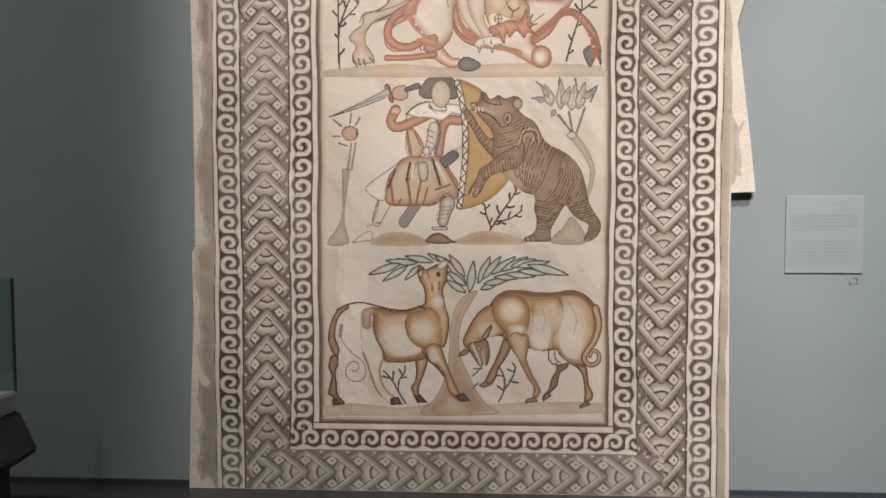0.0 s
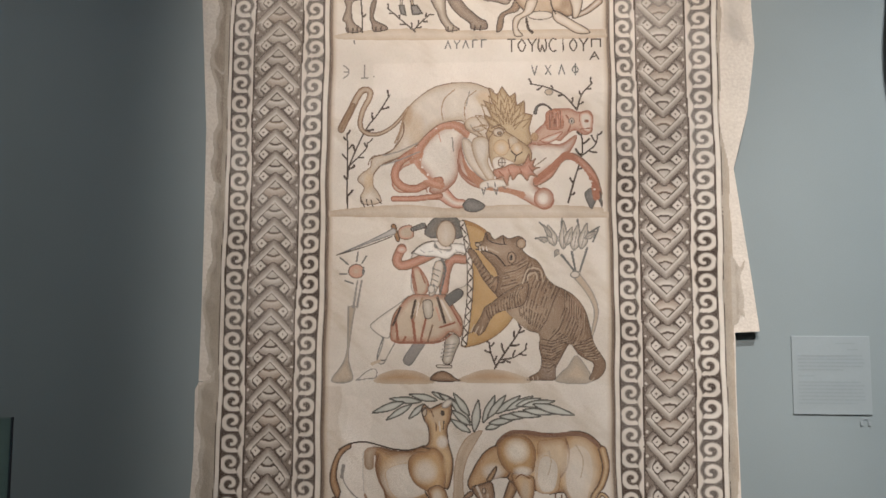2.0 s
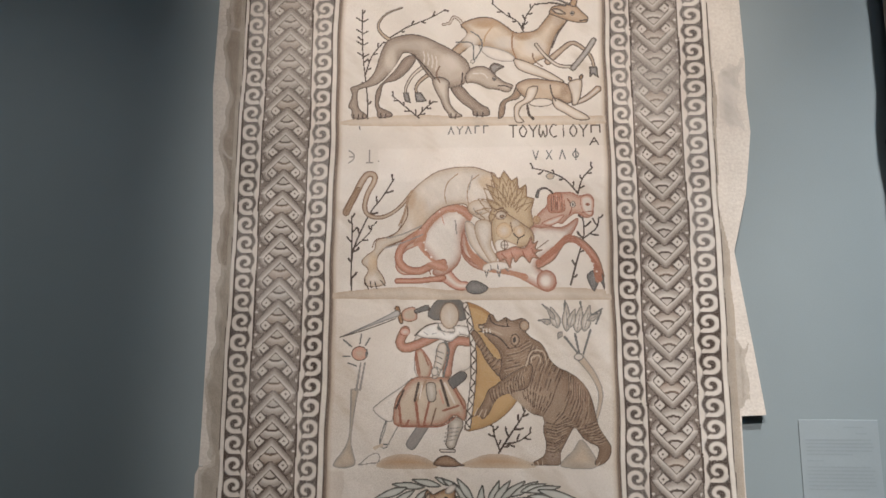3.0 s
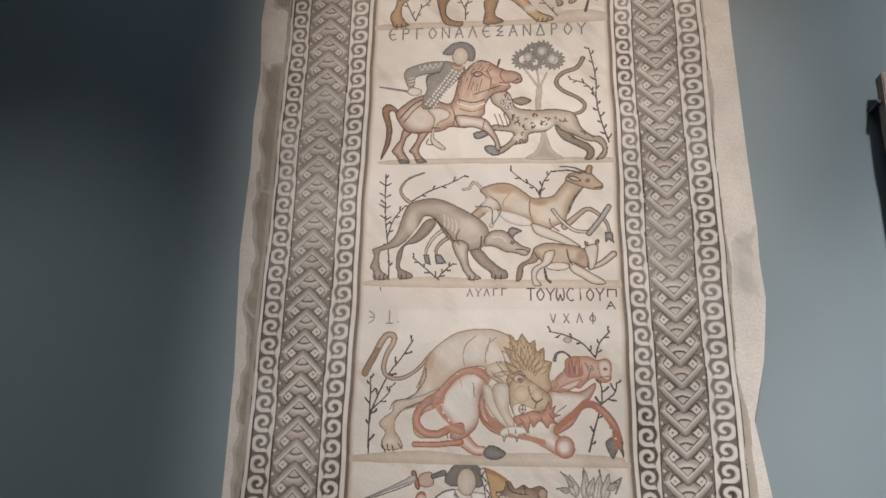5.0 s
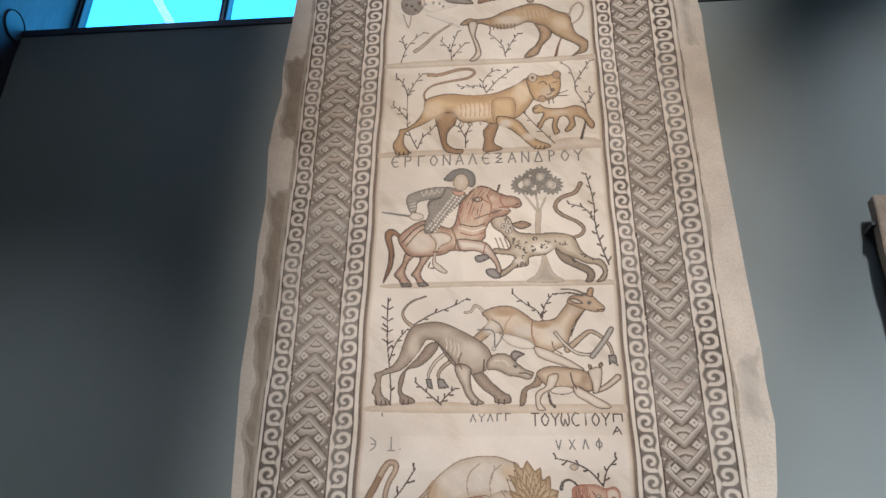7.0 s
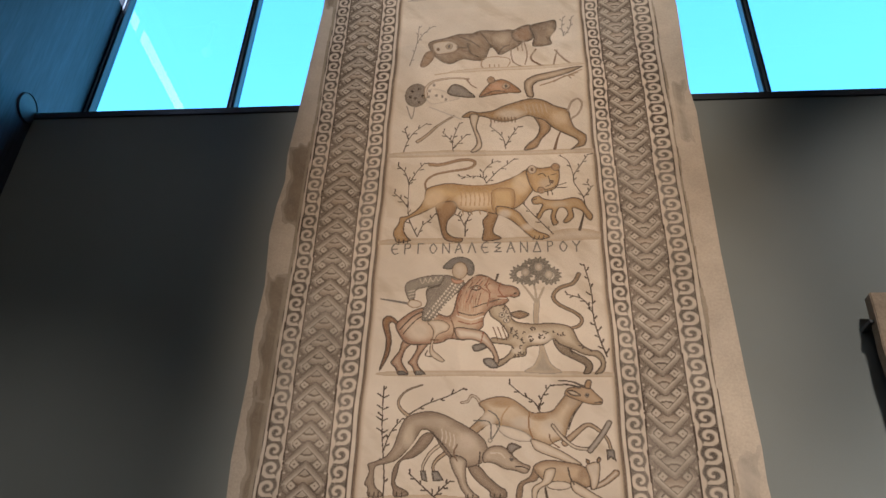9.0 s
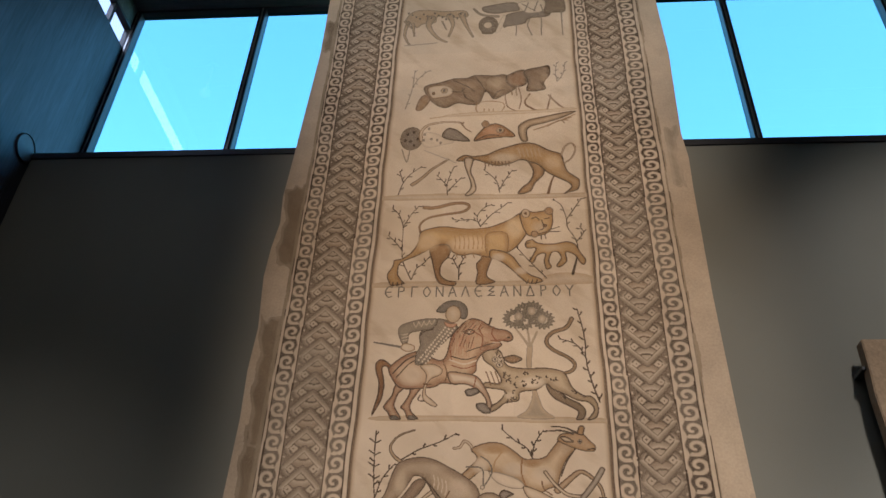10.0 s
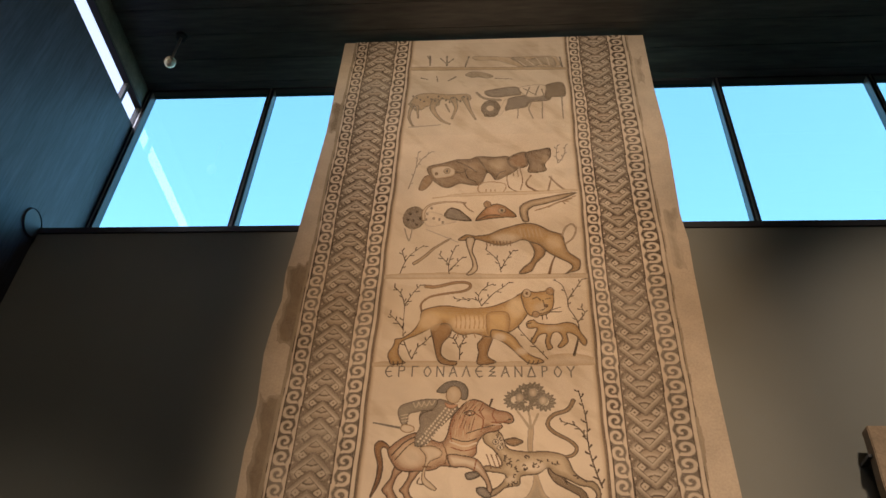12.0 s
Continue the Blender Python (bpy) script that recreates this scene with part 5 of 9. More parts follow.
fill('fruit_tree', [(482, 2101), (462, 2097), (457, 2079), (457, 2060), (475, 2070), (487, 2080)], 'slate', 'mortar', 'ivory', soft=16, rim=5)
stroke('fruit_tree', [(482, 2101), (464, 2072)], 4, 4, 'grey')
fill('fruit_tree', [(522, 2121), (556, 2146), (560, 2186), (557, 2229), (528, 2197), (509, 2160)], 'slate', 'mortar', 'ivory', soft=16, rim=5)
stroke('fruit_tree', [(522, 2121), (547, 2197)], 4, 4, 'grey')
fill('fruit_tree', [(449, 2162), (445, 2194), (423, 2220), (396, 2243), (406, 2209), (421, 2178)], 'slate', 'mortar', 'ivory', soft=16, rim=5)
stroke('fruit_tree', [(449, 2162), (412, 2219)], 4, 4, 'grey')

# lion on a fallen bull
fill('ground_strip#3', [(-758, 2323), (-377, 2353), (-105, 2332), (225, 2350), (670, 2336), (728, 2310), (727, 2275), (-757, 2288)], 'sand', 'sand', 'ivory', soft=60, rim=0)
sprig('sprig#3', [(-682, 2340), (-687, 2479), (-670, 2587), (-588, 2773), (-519, 2867), (-451, 2976)], w=9, twigs=8)
sprig('sprig#3', [(-687, 2510), (-686, 2650), (-691, 2759)], w=8, twigs=5)
sprig('sprig#3', [(-677, 2572), (-586, 2664), (-576, 2703)], w=7, twigs=3)
sprig('sprig#3', [(537, 2360), (570, 2480), (615, 2632), (613, 2740)], w=9, twigs=6)
sprig('sprig#3', [(610, 2617), (685, 2677), (702, 2738)], w=8, twigs=3)
sprig('sprig#3', [(590, 2876), (520, 2958), (430, 3004), (332, 3028)], w=8, twigs=5, size=30)
sprig('sprig#3', [(590, 2876), (618, 2964), (675, 3026)], w=8, twigs=4, size=30)
oval('sprig#3', (437, 2979), 24, 20, 'slate', 'sand')
stroke('bull', [(-303, 2605), (-389, 2567), (-422, 2503), (-411, 2448), (-357, 2433), (-230, 2463)], 33, 28, 'pink', rim='rust', light='sand')
stroke('bull', [(-137, 2395), (-257, 2386), (-417, 2377)], 38, 11, 'pink', rim='rust')
stroke('bull', [(-149, 2411), (-92, 2363), (-42, 2356)], 81, 50, 'pink', rim='rust', light='cream')
fill('bull', [(-42, 2350), (2, 2388), (82, 2349), (49, 2313), (-16, 2313)], 'umber', 'slate', 'grey')
fill('bull', [(-316, 2615), (-291, 2693), (-234, 2754), (-170, 2802), (-93, 2820), (-36, 2804), (-2, 2752), (-36, 2690), (-61, 2600), (-67, 2523), (-93, 2465), (-169, 2411), (-228, 2424), (-220, 2479), (-277, 2538), (-310, 2583)], 'rust', (0.33, 0.165, 0.105), 'cream', soft=58)
stroke('bull', [(-221, 2754), (-157, 2792), (-81, 2802), (-27, 2760)], 10, 28, 'rust', light=(0.33, 0.165, 0.105))
glow('bull', (-144, 2575), 89, 116, 'cream', 0.72)
stroke('bull', [(-100, 2729), (-93, 2652)], 7, 8, 'grey')
stroke('bull', [(-183, 2782), (-163, 2704)], 5, 5, 'pink')
stroke('bull', [(-258, 2486), (-238, 2422)], 8, 7, 'rust')
stroke('bull', [(-213, 2473), (-245, 2524), (-290, 2576)], 8, 15, 'rust', light=(0.33, 0.165, 0.105))
fill('bull', [(-68, 2626), (-49, 2664), (-17, 2574), (34, 2522), (97, 2483), (211, 2533), (287, 2635), (350, 2705), (488, 2684), (585, 2737), (569, 2671), (499, 2575), (417, 2519), (361, 2462), (441, 2404), (460, 2366), (435, 2328), (385, 2326), (285, 2380), (210, 2412), (34, 2445), (-42, 2497), (-67, 2549)], 'rust', (0.33, 0.165, 0.105), 'cream', soft=44)
stroke('bull', [(-61, 2574), (-42, 2523), (21, 2481), (110, 2455)], 10, 23, 'rust', light=(0.33, 0.165, 0.105))
glow('bull', (450, 2621), 87, 56, 'cream', 0.8)
glow('bull', (285, 2437), 75, 35, 'ivory', 0.72)
stroke('bull', [(380, 2513), (487, 2567)], 6, 7, 'brown')
stroke('bull', [(349, 2558), (418, 2608)], 5, 5, 'brown')
stroke('bull', [(363, 2466), (436, 2512), (493, 2595), (552, 2617), (618, 2578), (673, 2504), (699, 2409)], 35, 47, (0.33, 0.165, 0.105), rim='brown', light='pink')
oval('bull', (524, 2588), 6, 6, 'sand', 'cream', rim=0)
oval('bull', (587, 2579), 6, 6, 'sand', 'cream', rim=0)
oval('bull', (630, 2536), 6, 6, 'sand', 'cream', rim=0)
oval('bull', (654, 2491), 6, 6, 'sand', 'cream', rim=0)
oval('bull', (669, 2447), 6, 6, 'sand', 'cream', rim=0)
fill('bull', [(626, 2413), (666, 2441), (715, 2413), (720, 2327), (696, 2375), (664, 2322), (634, 2371)], 'umber', 'slate', 'grey')
oval('bull', (404, 2384), 55, 58, 'rust', (0.33, 0.165, 0.105), 'cream')
glow('bull', (398, 2382), 32, 35, 'cream', 0.72)
fill('bull', [(325, 2699), (371, 2770), (412, 2809), (420, 2864), (471, 2886), (550, 2885), (600, 2865), (650, 2874), (677, 2844), (676, 2792), (668, 2747), (627, 2735), (578, 2761), (533, 2736), (501, 2704), (467, 2704), (426, 2685), (375, 2679)], 'rust', (0.34, 0.17, 0.115), (0.48, 0.32, 0.23), soft=26, rim=4)
fill('bull', [(420, 2861), (471, 2883), (505, 2866), (516, 2781), (465, 2763), (421, 2776)], 'rust', (0.33, 0.15, 0.09), (0.37, 0.19, 0.12), soft=20, rim=2)
hatch('bull', [(439, 2867), (437, 2776)], [(508, 2866), (509, 2782)], 6, (0.21, 0.1, 0.065), 'pink')
fill('bull', [(382, 2705), (427, 2731), (509, 2756), (483, 2717), (432, 2692)], 'rust', 'pink', 'ivory', soft=12, rim=4)
stroke('bull', [(530, 2846), (554, 2800), (540, 2755)], 8, 7, 'rust')
oval('bull', (560, 2813), 16, 19, 'umber', 'ivory', 'ivory')
oval('bull', (560, 2813), 6, 9, 'black', 'black', 'black')
fill('bull', [(605, 2852), (644, 2864), (674, 2838), (672, 2780), (659, 2747), (622, 2761), (604, 2800)], 'rust', 'pink', 'ivory', soft=14, rim=3)
oval('bull', (642, 2812), 12, 9, 'rust', 'rust', 'rust')
stroke('bull', [(609, 2767), (666, 2773)], 6, 6, 'rust')
stroke('bull', [(360, 2862), (373, 2898), (411, 2910), (449, 2880)], 22, 10, 'slate', rim='umber')
stroke('lion', [(-344, 2902), (-408, 2818), (-478, 2766), (-542, 2750), (-597, 2768), (-618, 2814), (-602, 2892), (-568, 2957), (-565, 2997), (-597, 3008), (-629, 2978), (-674, 2887), (-724, 2789)], 20, 44, 'fawn', rim='brown', light='sand')
stroke('lion', [(-659, 2919), (-724, 2782)], 26, 42, 'fawn', rim='brown', light=(0.23, 0.15, 0.085))
fill('lion', [(-426, 2675), (-398, 2746), (-369, 2850), (-338, 2915), (-274, 2973), (-209, 3015), (-132, 3036), (-55, 3044), (21, 3038), (85, 3013), (136, 2980), (136, 2791), (85, 2721), (-17, 2767), (-42, 2817), (-93, 2820), (-170, 2802), (-234, 2754), (-291, 2693), (-348, 2635), (-425, 2606), (-489, 2578), (-533, 2527), (-537, 2462), (-510, 2423), (-492, 2372), (-538, 2353), (-602, 2357), (-613, 2398), (-593, 2450), (-629, 2489), (-611, 2527), (-560, 2566), (-547, 2618), (-477, 2643)], 'brown', 'sand', 'ivory', soft=46)
glow('lion', (-183, 2913), 141, 78, 'ivory', 0.64)
glow('lion', (-311, 2784), 64, 117, 'honey', 0.36)
glow('lion', (-565, 2488), 33, 77, 'honey', 0.48)
glow('lion', (-350, 2863), 33, 78, 'tan', 0.48)
glow('lion', (72, 2948), 63, 52, 'honey', 0.56)
stroke('lion', [(-378, 2850), (-372, 2759), (-419, 2678), (-470, 2640), (-547, 2623), (-569, 2579)], 6, 6, 'brown')
stroke('lion', [(-291, 2690), (-412, 2610), (-495, 2576), (-537, 2527)], 6, 7, 'brown')
stroke('lion', [(-87, 3000), (-142, 2951), (-160, 2886), (-151, 2827)], 7, 6, 'fawn')
stroke('lion', [(34, 2994), (-17, 2949), (-32, 2884), (-27, 2826)], 6, 6, 'fawn')
stroke('lion', [(-4, 2991), (-22, 2910)], 5, 6, 'grey')
glow('lion', (-94, 2911), 35, 78, 'cream', 0.4)
glow('lion', (21, 2897), 33, 65, 'cream', 0.48)
oval('lion', (34, 2803), 64, 44, 'fawn', 'sand', 'ivory', rim=4)
stroke('lion', [(2, 2799), (21, 2767), (49, 2773)], 6, 6, 'grey')
fill('lion', [(-49, 2703), (-32, 2726), (9, 2702), (47, 2625), (85, 2547), (120, 2493), (84, 2483), (21, 2535), (-29, 2613)], 'grey', 'sand', 'ivory', soft=20)
fill('lion', [(9, 2702), (34, 2730), (91, 2725), (113, 2663), (100, 2586), (135, 2508), (103, 2483), (49, 2560), (15, 2638)], 'fawn', 'sand', 'ivory', soft=26)
glow('lion', (59, 2650), 25, 64, 'cream', 0.64)
fill('lion', [(49, 2448), (62, 2477), (122, 2493), (192, 2485), (213, 2454), (160, 2444), (147, 2429), (110, 2445), (84, 2430), (62, 2435)], 'fawn', 'ivory', 'cream', soft=14)
stroke('lion', [(65, 2439), (74, 2407)], 7, 6, 'slate')
stroke('lion', [(84, 2445), (77, 2413)], 7, 6, 'slate')
stroke('lion', [(132, 2438), (145, 2406)], 6, 6, 'slate')
stroke('lion', [(152, 2444), (147, 2411)], 7, 6, 'slate')
stroke('lion', [(179, 2454), (195, 2438)], 6, 6, 'slate')
stroke('lion', [(97, 2470), (100, 2445)], 6, 7, 'slate')
stroke('lion', [(135, 2473), (140, 2445)], 6, 6, 'slate')
fill('lion', [(85, 2747), (104, 2792), (72, 2860), (117, 2841), (69, 2940), (121, 2919), (98, 3010), (149, 2970), (177, 3019), (219, 2959), (253, 2982), (260, 2909), (303, 2937), (305, 2864), (348, 2851), (328, 2776), (344, 2699), (287, 2648), (236, 2674), (161, 2701), (104, 2688)], 'brown', (0.33, 0.225, 0.125), (0.46, 0.34, 0.205), soft=26, sharp=True)
stroke('lion', [(160, 2761), (106, 2761)], 5, 5, (0.235, 0.15, 0.08), only='lion')
stroke('lion', [(157, 2741), (106, 2761)], 6, 5, (0.235, 0.15, 0.08), only='lion')
stroke('lion', [(166, 2778), (114, 2798)], 6, 5, (0.235, 0.15, 0.08), only='lion')
stroke('lion', [(160, 2759), (114, 2798)], 5, 5, (0.235, 0.15, 0.08), only='lion')
stroke('lion', [(175, 2791), (131, 2832)], 5, 5, (0.235, 0.15, 0.08), only='lion')
stroke('lion', [(165, 2777), (131, 2832)], 5, 5, (0.235, 0.15, 0.08), only='lion')
stroke('lion', [(188, 2801), (154, 2856)], 5, 5, (0.235, 0.15, 0.08), only='lion')
stroke('lion', [(174, 2790), (154, 2856)], 5, 5, (0.235, 0.15, 0.08), only='lion')
stroke('lion', [(202, 2805), (180, 2871)], 5, 5, (0.235, 0.15, 0.08), only='lion')
stroke('lion', [(186, 2800), (180, 2871)], 5, 5, (0.235, 0.15, 0.08), only='lion')
stroke('lion', [(215, 2803), (209, 2875)], 5, 5, (0.235, 0.15, 0.08), only='lion')
stroke('lion', [(200, 2805), (209, 2875)], 5, 5, (0.235, 0.15, 0.08), only='lion')
stroke('lion', [(228, 2797), (238, 2866)], 5, 5, (0.235, 0.15, 0.08), only='lion')
stroke('lion', [(214, 2805), (238, 2866)], 5, 5, (0.235, 0.15, 0.08), only='lion')
stroke('lion', [(239, 2786), (265, 2848)], 5, 5, (0.235, 0.15, 0.08), only='lion')
stroke('lion', [(227, 2798), (265, 2848)], 5, 5, (0.235, 0.15, 0.08), only='lion')
stroke('lion', [(247, 2771), (285, 2820)], 5, 5, (0.235, 0.15, 0.08), only='lion')
stroke('lion', [(238, 2786), (285, 2820)], 5, 5, (0.235, 0.15, 0.08), only='lion')
stroke('lion', [(122, 2793), (58, 2797)], 5, 5, (0.235, 0.15, 0.08), only='lion')
stroke('lion', [(114, 2757), (58, 2797)], 6, 5, (0.235, 0.15, 0.08), only='lion')
stroke('lion', [(136, 2820), (75, 2847)], 5, 5, (0.235, 0.15, 0.08), only='lion')
stroke('lion', [(120, 2788), (75, 2847)], 5, 5, (0.235, 0.15, 0.08), only='lion')
stroke('lion', [(153, 2842), (99, 2889)], 5, 6, (0.235, 0.15, 0.08), only='lion')
stroke('lion', [(132, 2815), (99, 2889)], 5, 6, (0.235, 0.15, 0.08), only='lion')
stroke('lion', [(175, 2857), (132, 2920)], 5, 5, (0.235, 0.15, 0.08), only='lion')
stroke('lion', [(150, 2838), (132, 2920)], 5, 5, (0.235, 0.15, 0.08), only='lion')
stroke('lion', [(198, 2863), (170, 2939)], 5, 5, (0.235, 0.15, 0.08), only='lion')
stroke('lion', [(170, 2854), (170, 2939)], 6, 5, (0.235, 0.15, 0.08), only='lion')
stroke('lion', [(222, 2860), (210, 2945)], 6, 5, (0.235, 0.15, 0.08), only='lion')
stroke('lion', [(193, 2862), (210, 2945)], 5, 5, (0.235, 0.15, 0.08), only='lion')
stroke('lion', [(246, 2851), (250, 2935)], 6, 5, (0.235, 0.15, 0.08), only='lion')
stroke('lion', [(218, 2861), (250, 2935)], 5, 5, (0.235, 0.15, 0.08), only='lion')
stroke('lion', [(266, 2832), (287, 2912)], 5, 5, (0.235, 0.15, 0.08), only='lion')
stroke('lion', [(241, 2853), (287, 2912)], 5, 5, (0.235, 0.15, 0.08), only='lion')
stroke('lion', [(281, 2808), (317, 2878)], 5, 5, (0.235, 0.15, 0.08), only='lion')
stroke('lion', [(262, 2836), (317, 2878)], 5, 5, (0.235, 0.15, 0.08), only='lion')
stroke('lion', [(292, 2779), (341, 2834)], 5, 5, (0.235, 0.15, 0.08), only='lion')
stroke('lion', [(279, 2813), (341, 2834)], 5, 5, (0.235, 0.15, 0.08), only='lion')
stroke('lion', [(72, 2797), (12, 2780)], 5, 5, (0.235, 0.15, 0.08), only='lion')
stroke('lion', [(66, 2739), (12, 2780)], 5, 5, (0.235, 0.15, 0.08), only='lion')
stroke('lion', [(90, 2846), (29, 2852)], 6, 6, (0.235, 0.15, 0.08), only='lion')
stroke('lion', [(71, 2793), (29, 2852)], 5, 6, (0.235, 0.15, 0.08), only='lion')
stroke('lion', [(118, 2886), (61, 2916)], 5, 5, (0.235, 0.15, 0.08), only='lion')
stroke('lion', [(87, 2842), (61, 2916)], 5, 5, (0.235, 0.15, 0.08), only='lion')
stroke('lion', [(152, 2914), (104, 2963)], 5, 5, (0.235, 0.15, 0.08), only='lion')
stroke('lion', [(116, 2884), (104, 2963)], 5, 5, (0.235, 0.15, 0.08), only='lion')
stroke('lion', [(193, 2927), (158, 2992)], 5, 5, (0.235, 0.15, 0.08), only='lion')
stroke('lion', [(150, 2912), (158, 2992)], 5, 5, (0.235, 0.15, 0.08), only='lion')
stroke('lion', [(234, 2922), (215, 2999)], 5, 5, (0.235, 0.15, 0.08), only='lion')
stroke('lion', [(189, 2925), (215, 2999)], 5, 5, (0.235, 0.15, 0.08), only='lion')
stroke('lion', [(273, 2904), (271, 2984)], 5, 5, (0.235, 0.15, 0.08), only='lion')
stroke('lion', [(230, 2924), (271, 2984)], 5, 5, (0.235, 0.15, 0.08), only='lion')
stroke('lion', [(304, 2871), (320, 2948)], 5, 5, (0.235, 0.15, 0.08), only='lion')
stroke('lion', [(269, 2906), (320, 2948)], 5, 5, (0.235, 0.15, 0.08), only='lion')
stroke('lion', [(328, 2826), (360, 2895)], 6, 6, (0.235, 0.15, 0.08), only='lion')
stroke('lion', [(302, 2873), (360, 2895)], 5, 6, (0.235, 0.15, 0.08), only='lion')
fill('lion', [(100, 2701), (120, 2750), (161, 2785), (218, 2749), (274, 2710), (334, 2660), (337, 2596), (286, 2574), (217, 2559), (192, 2534), (145, 2534), (110, 2592)], 'brown', (0.36, 0.25, 0.145), (0.48, 0.36, 0.225), soft=30)
oval('lion', (157, 2755), 32, 26, 'brown', 'sand', 'ivory')
oval('lion', (163, 2750), 14, 11, 'umber', 'fawn')
stroke('lion', [(120, 2779), (161, 2796), (196, 2770)], 7, 6, 'brown')
oval('lion', (173, 2668), 45, 46, 'fawn', 'honey', 'ivory', rim=3)
oval('lion', (259, 2661), 33, 36, 'fawn', 'honey', 'ivory', rim=3)
glow('lion', (237, 2706), 30, 28, 'ivory', 0.48)
stroke('lion', [(226, 2649), (255, 2625), (287, 2642)], 8, 7, 'umber')
stroke('lion', [(255, 2625), (246, 2591)], 6, 6, 'umber')
stroke('lion', [(211, 2713), (221, 2661)], 5, 5, 'brown')
oval('lion', (356, 2727), 22, 26, 'fawn', 'tan')
fill('lion', [(120, 2601), (160, 2621), (205, 2604), (249, 2582), (223, 2565), (179, 2546), (135, 2540)], 'fawn', 'ivory', 'cream', soft=12)
oval('lion', (175, 2585), 22, 26, 'brown', 'ivory')
stroke('lion', [(155, 2585), (196, 2585)], 5, 5, 'umber')
stroke('lion', [(176, 2608), (175, 2562)], 5, 5, 'umber')
fill('lion', [(125, 2540), (186, 2562), (230, 2578), (286, 2571), (324, 2635), (334, 2596), (362, 2606), (349, 2564), (389, 2557), (349, 2535), (376, 2500), (334, 2509), (313, 2481), (273, 2520), (236, 2482), (221, 2510), (204, 2454), (175, 2502), (148, 2493)], 'brown', (0.33, 0.165, 0.105), 'pink', soft=24)
stroke('lion', [(160, 2534), (185, 2508)], 5, 5, 'rust')
stroke('lion', [(211, 2546), (223, 2514)], 5, 5, 'rust')
stroke('lion', [(274, 2552), (286, 2520)], 5, 5, 'rust')
stroke('lion', [(324, 2564), (342, 2532)], 5, 5, 'rust')
stroke('lion', [(-602, 2373), (-586, 2340)], 6, 7, 'umber')
stroke('lion', [(-577, 2383), (-571, 2347)], 7, 6, 'umber')
stroke('lion', [(-551, 2379), (-540, 2344)], 6, 7, 'umber')
stroke('lion', [(-519, 2388), (-493, 2359)], 6, 6, 'umber')
stroke('lion', [(-609, 2398), (-605, 2366)], 6, 6, 'umber')
stroke('bull', [(-310, 2652), (-387, 2597), (-420, 2520), (-384, 2459), (-307, 2440), (-231, 2472), (-168, 2488)], 48, 42, (0.37, 0.185, 0.11), rim='rust', light='pink')
stroke('bull', [(-427, 2386), (-306, 2386), (-167, 2402)], 30, 34, (0.37, 0.185, 0.11), rim='rust', light='pink')
stroke('bull', [(-297, 2643), (-302, 2565), (-250, 2494), (-167, 2462)], 72, 50.4, (0.37, 0.185, 0.11), only='bull', light='pink')
stroke('bull', [(-310, 2636), (-238, 2740), (-151, 2799), (-68, 2789), (-10, 2739)], 66, 46.199999999999996, (0.37, 0.185, 0.11), only='bull', light='pink')
stroke('bull', [(-22, 2594), (10, 2514), (82, 2456), (191, 2425), (284, 2403)], 44, 40, (0.37, 0.185, 0.11), only='bull')
stroke('bull', [(363, 2482), (458, 2561), (537, 2625), (603, 2545), (672, 2467), (690, 2389)], 36, 40, (0.33, 0.145, 0.085), only='bull')
oval('bull', (-277, 2604), 6, 6, 'sand', 'cream', 'cream', rim=0)
oval('bull', (-267, 2562), 6, 6, 'sand', 'cream', 'cream', rim=0)
oval('bull', (-235, 2520), 6, 6, 'sand', 'cream', 'cream', rim=0)
oval('bull', (-190, 2780), 6, 6, 'sand', 'cream', 'cream', rim=0)
oval('bull', (-93, 2772), 6, 6, 'sand', 'cream', 'cream', rim=0)
oval('bull', (627, 2514), 6, 6, 'sand', 'cream', 'cream', rim=0)
oval('bull', (663, 2476), 6, 6, 'sand', 'cream', 'cream', rim=0)
oval('bull', (680, 2432), 6, 6, 'sand', 'cream', 'cream', rim=0)
stroke('lion', [(-369, 2867), (-390, 2774), (-421, 2702)], 13, 10, 'fawn')
stroke('lion', [(-484, 2630), (-388, 2656), (-292, 2701)], 8, 7, 'grey')
stroke('lion', [(-502, 2572), (-396, 2604), (-285, 2649)], 8, 7, 'grey')

# hound, gazelle and fox
fill('ground_strip#4', [(-714, 3339), (-355, 3360), (70, 3337), (736, 3332), (732, 3283), (69, 3284), (-712, 3301)], 'sand', 'sand', 'ivory', soft=60, rim=0)
sprig('sprig#4', [(-612, 3341), (-615, 3453), (-628, 3574), (-646, 3716), (-654, 3862), (-656, 4025)], colour='umber', w=8, twigs=5, size=26, seed=0)
stroke('sprig#4', [(-659, 3952), (-692, 3976)], 9, 9, 'umber')
stroke('sprig#4', [(-659, 3945), (-624, 3963)], 9, 9, 'umber')
stroke('sprig#4', [(-655, 3877), (-688, 3900)], 9, 9, 'umber')
stroke('sprig#4', [(-655, 3870), (-620, 3888)], 9, 9, 'umber')
stroke('sprig#4', [(-654, 3803), (-687, 3826)], 9, 9, 'umber')
stroke('sprig#4', [(-654, 3796), (-620, 3814)], 9, 9, 'umber')
stroke('sprig#4', [(-647, 3730), (-680, 3753)], 9, 9, 'umber')
stroke('sprig#4', [(-647, 3723), (-613, 3741)], 9, 9, 'umber')
sprig('sprig#4', [(-630, 3616), (-595, 3726), (-526, 3816)], colour='umber', w=8, twigs=5, size=26, seed=0)
sprig('sprig#4', [(-485, 3845), (-393, 3903), (-323, 3932), (-236, 3968), (-160, 4012)], colour='umber', w=8, twigs=5, size=26, seed=1)
